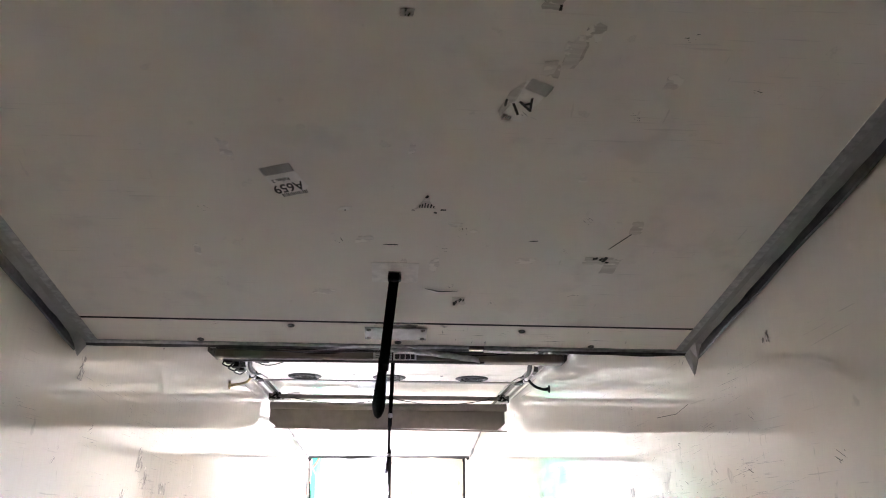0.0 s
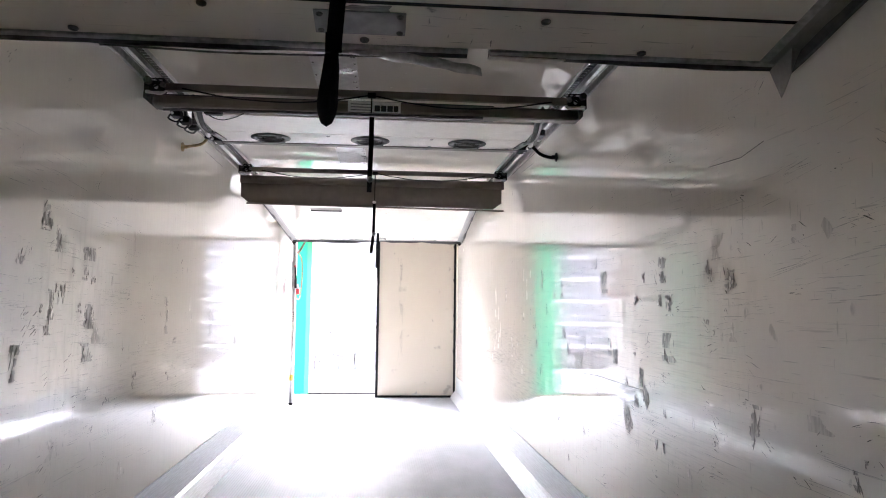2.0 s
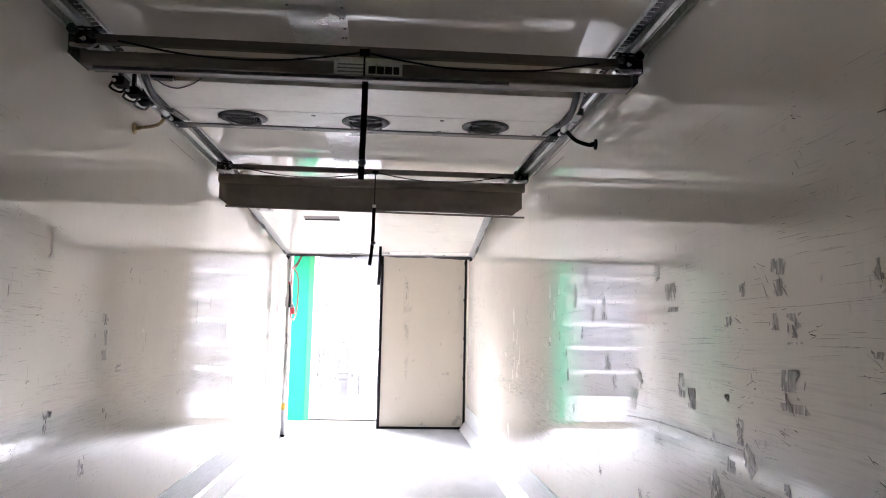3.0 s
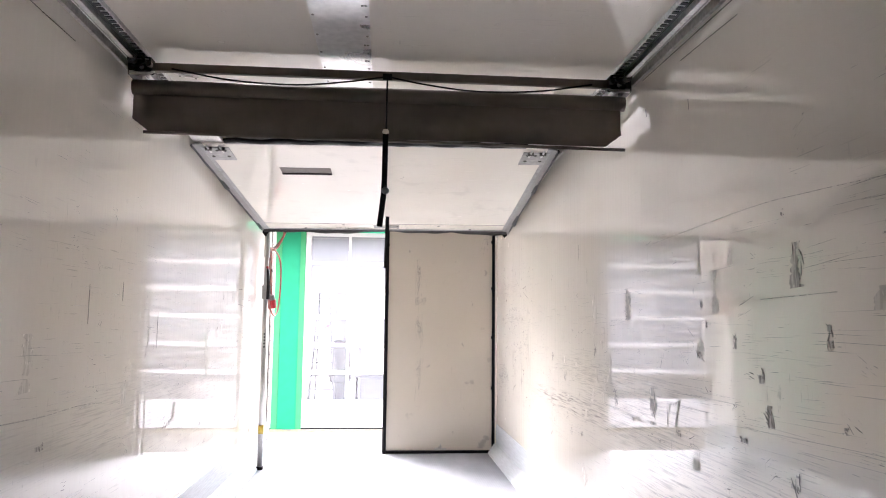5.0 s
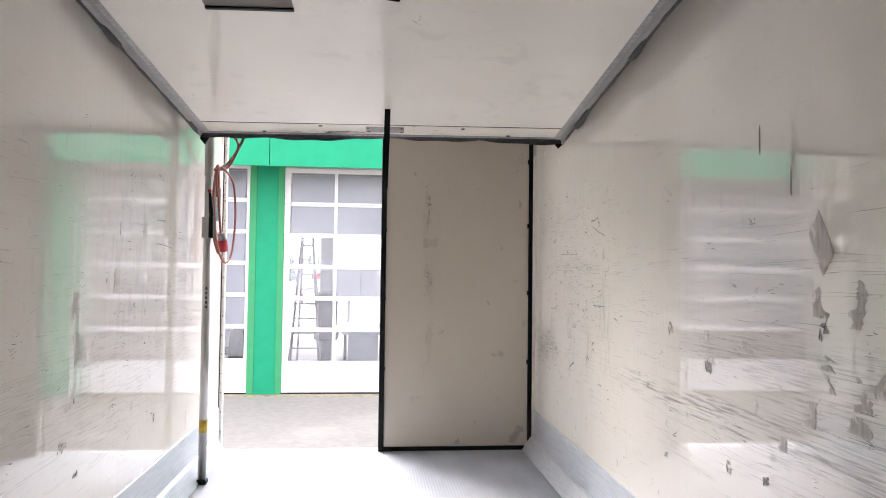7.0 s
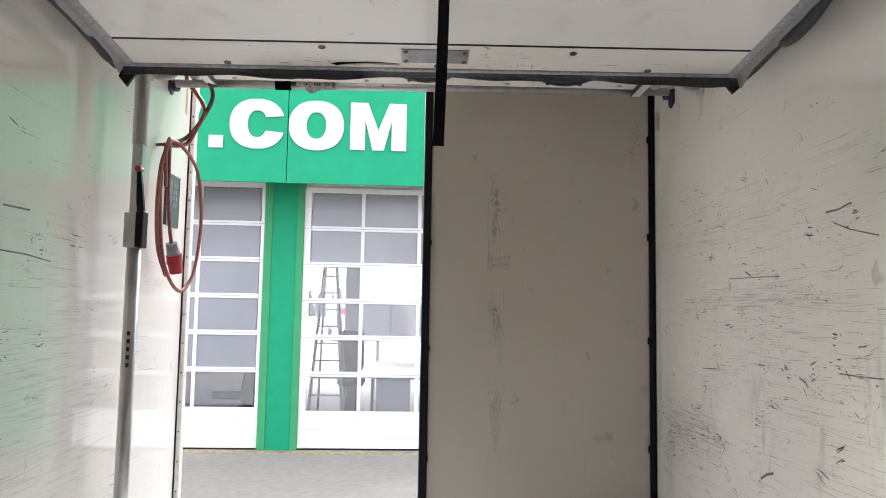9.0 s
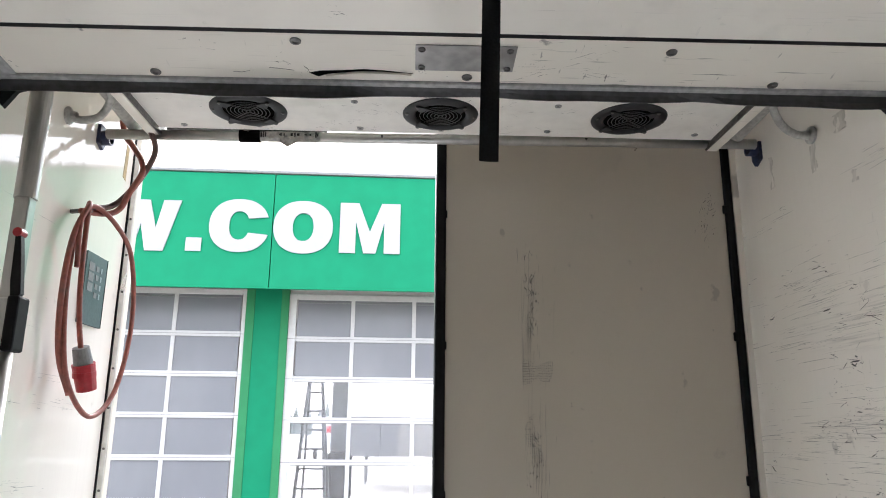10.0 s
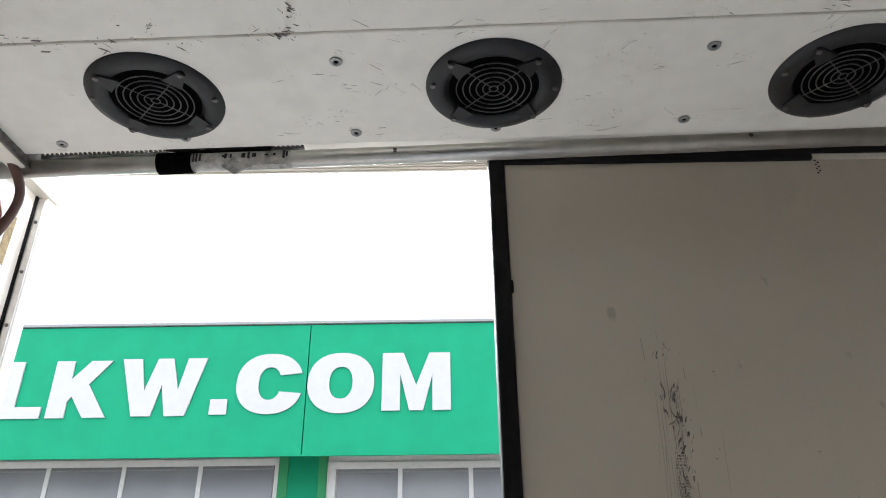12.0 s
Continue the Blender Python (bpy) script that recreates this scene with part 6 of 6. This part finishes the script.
for nm, place, spots, wall in (("left", on_left, LEFT_SCUFFS_WORN + LEFT_SCUFFS_FINE, wall_left), ("right", on_right, RIGHT_SCUFFS_WORN + RIGHT_SCUFFS_FINE, wall_right)):
    dark = [(m, sp, int(n * 0.9), min(ln, 0.045), th * 0.8, sl * 0.5) for m, sp, n, ln, th, sl in spots]
    pale = [(m, (a * 1.1, b), int(n * 1.6), max(ln, 0.05), 0.0055, random.gauss(-1, 1.5)) for m, (a, b), n, ln, th, sl in spots]
    tagged(part("scratches", scuffs(place, dark, 0.0016), M_SCUFF, wall, "dark scratches and scuffs"), kind="stuff")
    tagged(part("scratches", scuffs(place, pale, 0.0013, True), M_SCUFF_L, wall, "faint grey scratches"), kind="stuff")
door_spots = [((0.375, 1.98), (0.004, 0.05), 70, 0.02, 0.006, 86), ((0.388, 1.87), (0.004, 0.05), 80, 0.02, 0.006, 84), ((0.385, 1.28), (0.012, 0.09), 120, 0.012, 0.006, 80), ((0.395, 0.85), (0.015, 0.12), 80, 0.014, 0.005, 80), ((1.10, 2.23), (0.015, 0.04), 40, 0.02, 0.006, 60), ((0.5, 1.6), (0.12, 0.25), 60, 0.005, 0.003, 0), ((0.9, 1.1), (0.05, 0.3), 8, 0.01, 0.004, 0)]
dots = bmesh.new()
for k in range(3400):
    blob = random.choice(((0.365, 1.66, 0.02, 0.36), (0.365, 1.66, 0.02, 0.36), (0.42, 1.62, 0.075, 0.085), (0.42, 1.62, 0.075, 0.085), (0.385, 1.27, 0.03, 0.12), (0.40, 0.82, 0.03, 0.15), (0.55, 1.6, 0.16, 0.3)))
    u, v = blob[0] + random.uniform(-1, 1) * blob[2], blob[1] + random.uniform(-1, 1) * blob[3]
    u, v = round(u / 0.0075) * 0.0075 + random.gauss(0, 0.0006), round(v / 0.006) * 0.006 + random.gauss(0, 0.0005)
    if noise.noise(Vector((u * 14, v * 9, 1.0))) < (0.12 if blob[2] < 0.03 else 0.3 if blob[2] < 0.1 else 0.42):
        continue
    r = random.uniform(0.0008, 0.0021)
    dots.faces.new([dots.verts.new((u + a * r * 1.3, DY - 0.0011, v + b * r)) for a, b in ((-1, 0), (0, -1), (1, 0), (0, 1))])
tagged(part("rub_dots", dots, M_RUB, door, "fine dotted rub marks"), kind="stuff")
streaks = [((0.372, 1.86), (0.005, 0.16), 70, 0.05, 0.0035, 89), ((0.39, 1.28), (0.012, 0.1), 60, 0.04, 0.004, 88), ((0.392, 0.9), (0.012, 0.12), 40, 0.04, 0.003, 88), ((1.105, 2.24), (0.014, 0.05), 30, 0.02, 0.005, 70)]
tagged(part("streaks", scuffs(lambda u, v, h: (min(max(u, 0.06), 1.17), DY - h, min(max(v, 0.05), 2.54)), streaks, 0.0009, True), M_RUB, door, "upright dark rub streaks"), kind="stuff")
tagged(part("scuffs", scuffs(lambda u, v, h: (u, DY - h, min(max(v, 0.05), 2.54)), door_spots, 0.0012), M_RUB, door, "dark dotted rub marks"), kind="stuff")
end_spots = [((-0.3, 10.60), (0.12, 0.03), 60, 0.02, 0.003, 10), ((0.35, 10.56), (0.2, 0.05), 70, 0.05, 0.002, 0), ((-0.7, 10.57), (0.25, 0.05), 60, 0.03, 0.003, 20), ((0.0, 10.2), (0.6, 0.2), 30, 0.03, 0.002, 40), ((-0.3, 9.2), (0.5, 0.5), 26, 0.06, 0.003, 80)]
tagged(part("scuffs", scuffs(lambda u, v, h: on_board(*P2, u, min(v, 10.6) - 0.03 * u, h - 0.0002 - 0.006 * u), end_spots, 0.0012), M_SCUFF, board2, "dark nicks and scuffs"), kind="stuff")
fan_spots = [((-0.357, 11.05), (0.015, 0.006), 24, 0.016, 0.006, 30), ((-0.335, 11.0), (0.008, 0.006), 24, 0.014, 0.006, 30), ((-0.8, 11.05), (0.12, 0.01), 50, 0.02, 0.006, 0), ((0.2, 11.06), (0.6, 0.004), 90, 0.02, 0.002, 0), ((0.15, 11.22), (0.07, 0.01), 14, 0.01, 0.004, 10), ((-0.7, 11.03), (0.2, 0.03), 60, 0.012, 0.004, 0), ((0.3, 10.98), (0.5, 0.05), 50, 0.02, 0.003, 60), ((-0.32, 11.2), (0.08, 0.08), 40, 0.02, 0.002, 10), ((0.3, 11.2), (0.1, 0.08), 30, 0.015, 0.002, 30), ((0.0, 11.36), (0.6, 0.02), 40, 0.02, 0.002, 0)]
fine_spots = [((-0.3, 11.2), (0.5, 0.09), 150, 0.03, 0.0028, 20), ((0.35, 11.2), (0.45, 0.09), 130, 0.03, 0.0028, -30), ((0.0, 10.9), (0.6, 0.08), 120, 0.03, 0.003, 70), ((0.0, 11.36), (0.7, 0.012), 90, 0.05, 0.002, 0)]
tagged(part("scratches", scuffs(lambda u, v, h: (min(max(u, -0.98), 0.98), min(max(v, 10.75), 11.38) - 0.03 * u, Z_FAN - h), fine_spots, 0.0008), M_SCUFF_L, fb2, "faint grey scratches and smears"), kind="stuff")
tagged(part("scuffs", scuffs(lambda u, v, h: (u, min(max(v, 10.75), 11.38) - 0.03 * u, Z_FAN - h), fan_spots, 0.0012), M_SCUFF, fb2, "dark specks and nicks"), kind="stuff")
b1_spots = [((0.3, 1.75), (0.5, 0.4), 60, 0.02, 0.003, 20), ((0.0, 2.2), (0.3, 0.2), 40, 0.02, 0.003, 30), ((0.0, 2.66), (0.6, 0.05), 60, 0.03, 0.002, 0)]
tagged(solo("board_scuffs", scuffs(lambda u, v, h: on_board(*P1, u, min(v, 2.76), h), b1_spots, 0.0012), M_SCUFF, "scattered dark specks on the raised board", "marks", kind="stuff"))

# ---- outside: yard, workshop ----
G, FY, DFY = -0.96, 19.0, 20.1
ground = solo("ground", box(-150, 150, -60, 260, G - 0.3, G), M_CONC, "worn pale concrete yard", "ground", kind="structure")
hall = thing("workshop_building", (-2, DFY, G), "white and green commercial vehicle workshop with sectional doors", "building")
XL = -7.4
seams = [XL - 2.51, -5.96, -1.915, 2.13, 6.2]
for a, b in zip(seams, seams[1:]):
    part("fascia_panel", box(a + 0.006, b - 0.006, FY, FY + 0.12, 3.285, 4.955, 0.004), M_GREEN, hall, "green sign fascia panel")
part("fascia_soffit", box(seams[0], seams[-1], FY + 0.02, DFY + 0.1, 4.60, 4.64), M_GREEN, hall)
part("fascia_drip", box(seams[0], seams[-1], FY - 0.012, FY + 0.03, 3.262, 3.284), M_GREEN, hall)
part("parapet_cap", box(seams[0], seams[-1], FY - 0.03, FY + 0.5, 4.965, 5.0, 0.004), M_GREYP, hall, "pale metal roof edge")
part("parapet_rail", box(seams[0], seams[-1], FY + 0.02, FY + 0.4, 5.001, 5.05, 0.004), M_WHITE, hall)
part("roof", box(seams[0], seams[-1], FY + 0.12, 34.0, 4.75, 4.85), M_GAR, hall)
part("back_wall", box(seams[0], -3.9, 33.8, 34.0, G, 4.75), M_GAR, hall)
part("back_wall", box(2.6, seams[-1], 33.8, 34.0, G, 4.75), M_GAR, hall)
part("back_wall", box(-3.9, 2.6, 33.8, 34.0, 2.85, 4.75), M_GAR, hall)
part("side_wall", box(seams[0], seams[0] + 0.2, DFY + 0.1, 33.8, G, 4.75), M_GAR, hall)
part("side_wall", box(seams[-1] - 0.2, seams[-1], DFY + 0.1, 33.8, G, 4.75), M_GAR, hall)
part("inner_wall", box(-4.05, -3.9, DFY + 0.3, 33.8, G, 4.75), M_GAR, hall)
for a, b in ((-2.42, -1.77), (seams[0], -6.72), (3.1, seams[-1])):
    part("pier", box(a + 0.13, b - 0.115, DFY - 0.03, DFY + 0.3, G, 4.6), M_GREEN, hall, "green clad pier")
    part("pier_trim", box(a, a + 0.129, DFY - 0.045, DFY + 0.3, G, 4.6, 0.004), M_GREEN_L, hall, "lighter green edge trim")
    part("pier_trim", box(b - 0.114, b, DFY - 0.045, DFY + 0.3, G, 4.6, 0.004), M_GREEN_L, hall, "lighter green edge trim")
part("lintel", box(-6.72, -2.42, DFY + 0.06, DFY + 0.3, 3.45, 4.6), M_WHITE, hall)
part("lintel", box(-1.77, 3.1, DFY + 0.06, DFY + 0.3, 3.39, 4.6), M_WHITE, hall)
sign = thing("sign_lettering", (-2.7, FY, 4.15), "large white raised letters on green fascia", "sign")


def oval(a0, a1, rx, ry, n, p=2.25):
    """Points of a squarish oval about (0.5, 0.5), between two angles."""
    out = []
    for k in range(n + 1):
        a = a0 + (a1 - a0) * k / n
        c, q = math.cos(a), math.sin(a)
        out.append((0.5 + rx * math.copysign(abs(c) ** (2 / p), c), 0.5 + ry * math.copysign(abs(q) ** (2 / p), q)))
    return out


def sign_letter(ch, x0, x1, z0, z1, lean):
    """A heavy raised letter filling its box; lean slants it to the right."""
    up = radians(17)
    shapes = {
        "L": [(0, 0), (1, 0), (1, 0.2), (0.42, 0.2), (0.42, 1), (0, 1)],
        "K": [(0, 0), (0.315, 0), (0.315, 0.28), (0.38, 0.37), (0.63, 0), (1.02, 0), (0.635, 0.58), (0.98, 1), (0.61, 1), (0.315, 0.67), (0.315, 1), (0, 1)],
        "W": [(0, 1), (0.225, 1), (0.31, 0.44), (0.42, 1), (0.6, 1), (0.7, 0.45), (0.775, 1), (1, 1), (0.815, 0), (0.585, 0), (0.505, 0.53), (0.425, 0), (0.205, 0)],
        ".": [(0, 0), (1, 0), (1, 1), (0, 1)],
        "M": [(0, 0), (0, 1), (0.31, 1), (0.5, 0.43), (0.69, 1), (1, 1), (1, 0), (0.735, 0), (0.735, 0.62), (0.6, 0), (0.4, 0), (0.265, 0.62), (0.265, 0)],
        "C": oval(up, 2 * math.pi - up, 0.5, 0.5, 40) + oval(2 * math.pi - up * 1.6, up * 1.6, 0.17, 0.27, 30),
    }

    def spot(u, v):
        return (x0 + (u + lean * (v - 0.5)) * (x1 - x0), z0 + v * (z1 - z0))
    if ch != "O":
        return slab([spot(*q) for q in shapes[ch]], "y", FY - 0.025, FY - 0.003)
    bm = bmesh.new()
    n = 48
    outer, inner = oval(0, 2 * math.pi, 0.5, 0.5, n)[:n], oval(0, 2 * math.pi, 0.175, 0.265, n)[:n]
    loops = []
    for pts in (outer, inner):
        for y in (FY - 0.025, FY - 0.003):
            loops.append([bm.verts.new((spot(*q)[0], y, spot(*q)[1])) for q in pts])
    for a, b in ((0, 1), (1, 3), (3, 2), (2, 0)):
        for k in range(n):
            bm.faces.new((loops[a][k], loops[a][(k + 1) % n], loops[b][(k + 1) % n], loops[b][k]))
    return bm


for ch, x0, x1, z0, z1, lean in (("L", -5.81, -5.225, 3.755, 4.49, 0.0), ("K", -5.15, -4.412, 3.757, 4.492, 0.0), ("W", -4.3, -3.21, 3.767, 4.51, 0.0), (".", -3.105, -2.89, 3.777, 3.97, 0.0), ("C", -2.80, -1.958, 3.775, 4.555, 0.0), ("O", -1.90, -1.056, 3.775, 4.555, 0.0), ("M", -0.957, -0.09, 3.80, 4.545, 0.0)):
    part("letter", sign_letter(ch, x0, x1, z0, z1, lean), M_LETTER, sign)


def sectional_door(x0, x1, edges, top, pitch, rows, bottom, hazy):
    d = thing("sectional_door", ((x0 + x1) / 2, DFY, G), "white glazed sectional workshop door, closed", "garage door", "sectional doors")
    y0, y1 = DFY, DFY + 0.05
    part("stile", box(x0, edges[0], y0, y1, G + 0.02, top + 0.09, 0.004), M_WHITE, d)
    part("stile", box(edges[-1], x1, y0, y1, G + 0.02, top + 0.09, 0.004), M_WHITE, d)
    part("top_rail", box(edges[0], edges[-1], y0, y1, top, top + 0.09, 0.004), M_WHITE, d)
    part("bottom_panel", box(edges[0], edges[-1], y0 - 0.002, y1, G + 0.03, bottom, 0.004), M_WHITE, d)
    for k in range(1, 4):
        part("panel_groove", box(edges[0], edges[-1], y0 - 0.004, y0 + 0.01, bottom - 0.15 * k, bottom - 0.15 * k + 0.006), M_LETTER, d)
    part("bottom_seal", box(x0, x1, y0, y1, G, G + 0.03), M_BLACK, d)
    for r in range(rows):
        zt = top - pitch * r
        zb = max(bottom, zt - pitch)
        if r:
            part("rail", box(edges[0], edges[-1], y0 - 0.003, y1, zt - 0.04, zt + 0.04, 0.004), M_WHITE, d)
            part("rail_joint", box(x0, x1, y0 - 0.0045, y0 + 0.01, zt - 0.004, zt + 0.003), M_GREYP, d)
        for a, b in zip(edges, edges[1:]):
            w = part("pane", box(a + 0.02, b - 0.02, y0 + 0.02, y0 + 0.026, zb + (0.03 if zb > bottom else 0), zt - (0.03 if r else 0)), M_GLASS_H if r < hazy else M_GLASS, d)
            w.visible_shadow = False
            part("pane_gasket", slab([(a + 0.018, zt - 0.05), (b - 0.018, zt - 0.05), (b - 0.018, zt - 0.034), (a + 0.018, zt - 0.034)], "y", y0 + 0.004, y0 + 0.019), M_GREYP, d)
    for e in edges[1:-1]:
        part("mullion", box(e - 0.03, e + 0.03, y0, y1, bottom, top, 0.004), M_WHITE, d)
    return d


sectional_door(-1.77, 3.1, (-1.655, -0.785, 0.165, 1.11, 2.05, 2.98), 3.30, 0.606, 6, -0.33, 2)
sectional_door(-6.72, -2.42, (-6.62, -5.56, -4.53, -3.49, -2.485), 3.36, 0.606, 6, -0.28, 5)

# step ladder inside the workshop
lad = thing("step_ladder", (-1.42, 21.2, G), "tall grey aluminium step ladder standing in workshop", "ladder")
for s in (-1, 1):
    part("front_stile", rod((-1.42 + s * 0.33, 20.9, G), (-1.42 + s * 0.11, 21.25, 2.12), 0.03, 8), M_LADDER, lad)
    part("rear_stile", rod((-1.38 + s * 0.3, 22.0, G), (-1.42 + s * 0.1, 21.35, 2.1), 0.022, 8), M_LADDER, lad)
for k in range(10):
    t = (k + 0.6) / 10.2
    w = 0.33 - 0.22 * t
    part("rung", box(-1.42 - w, -1.42 + w, 20.9 + 0.35 * t - 0.04, 20.9 + 0.35 * t + 0.04, G + 3.08 * t - 0.015, G + 3.08 * t + 0.015), M_LADDER, lad)
part("cap", box(-1.55, -1.29, 21.2, 21.4, 2.1, 2.14, 0.005), M_LADDER, lad)
seat = thing("machine_seat", (-1.02, 22.0, G), "dark padded vehicle seat on a stand in workshop", "seat")
part("backrest", box(-1.28, -0.82, 22.1, 22.28, 0.15, 0.95, 0.08), M_DARK, seat, smooth=True)
part("cushion", box(-1.3, -0.78, 21.7, 22.2, -0.1, 0.14, 0.07), M_DARK, seat, smooth=True)
part("pedestal", box(-1.15, -0.95, 21.85, 22.1, G, -0.1, 0.02), M_DARK, seat)
col = thing("steel_column", (-1.1, 22.6, G), "grey steel column inside workshop", "column")
part("shaft", box(-1.24, -0.96, 22.5, 22.7, G + 0.02, 4.75, 0.01), M_GREYP, col)
part("base_plate", box(-1.34, -0.86, 22.4, 22.8, G, G + 0.02), M_GAR, col)
bench = thing("work_bench", (-0.1, 23.0, G), "cluttered low workbench inside workshop", "bench")
part("top", box(-0.75, 0.55, 22.7, 23.3, -0.05, 0.0, 0.01), M_GAR, bench)
for x in (-0.7, 0.45):
    part("leg", box(x, x + 0.06, 22.75, 23.25, G, -0.05), M_DARK, bench)
part("drawer_box", box(-0.6, 0.1, 22.76, 23.2, G + 0.2, -0.06, 0.01), M_GAR, bench)
truck = thing("lorry_wheels", (-3.6, 23.0, G), "dark lorry axle standing inside workshop", "vehicle")
for x in (-4.2, -3.1):
    w = part("tyre", lathe([(0.25, -0.14), (0.48, -0.14), (0.52, -0.09), (0.52, 0.09), (0.48, 0.14), (0.25, 0.14)], (x, 23.0, G + 0.52), 28, axis="x"), M_TYRE, truck)
    part("rim", lathe([(0.0, -0.04), (0.2, -0.05), (0.25, -0.13), (0.25, 0.13), (0.0, 0.1)], (x, 23.0, G + 0.52), 20, axis="x"), M_GREYP, w)
part("axle", rod((-4.2, 23.0, G + 0.52), (-3.1, 23.0, G + 0.52), 0.08), M_TYRE, truck)
# pale semi-trailer and a box lorry in the yard behind
semi = thing("parked_semitrailer", (1.5, 41, G), "pale grey semi-trailer parked in the yard behind workshop", "trailer")
part("upper_side", box(-1.9, 6.5, 40.0, 42.4, 1.74, 2.5, 0.03), M_GAR, semi)
for a, b in ((-1.9, -0.62), (-0.6, 0.72), (0.74, 2.4), (2.42, 6.5)):
    part("side_panel", box(a, b, 40.02, 42.38, 0.15, 1.70, 0.01), M_SEMI, semi)
for x in (-1.2, 5.4):
    for y in (40.4, 42.0):
        part("leg", box(x - 0.06, x + 0.06, y - 0.06, y + 0.06, G, 0.15), M_GREYP, semi)
lorry = thing("box_lorry", (-4.6, 60, G), "white box lorry with red mark behind workshop", "lorry")
part("box_body", box(-5.6, -3.7, 60.0, 66.0, -0.1, 2.0, 0.03), M_GAR, lorry)
part("red_mark", box(-4.6, -3.9, 59.985, 59.999, 0.9, 1.35), M_RED, lorry, "red panel mark")
for x in (-5.4, -4.0):
    part("tyre", lathe([(0.2, -0.14), (0.46, -0.14), (0.5, 0.0), (0.46, 0.14), (0.2, 0.14)], (x, 61.0, G + 0.5), 20, axis="x"), M_TYRE, lorry)
kerb = solo("kerb_paint", box(-6.7, 3.0, DFY - 0.35, DFY - 0.06, G, G + 0.004), M_RUST, "worn yellowish line along workshop doors", "paint line", kind="structure")
# far tree line beyond the workshop
bm = bmesh.new()
random.seed(5)
x = -120.0
while x < 120:
    h = 5.6 + 2.6 * random.random()
    bmesh.ops.create_cone(bm, cap_ends=True, segments=6, radius1=1.9, radius2=0.25, depth=h, matrix=Matrix.Translation((x, 190 + 12 * random.random(), G + h / 2)))
    x += 1.4 + random.random()
solo("tree_line", bm, M_TREES, "distant dark conifer tree line", "trees", kind="stuff")
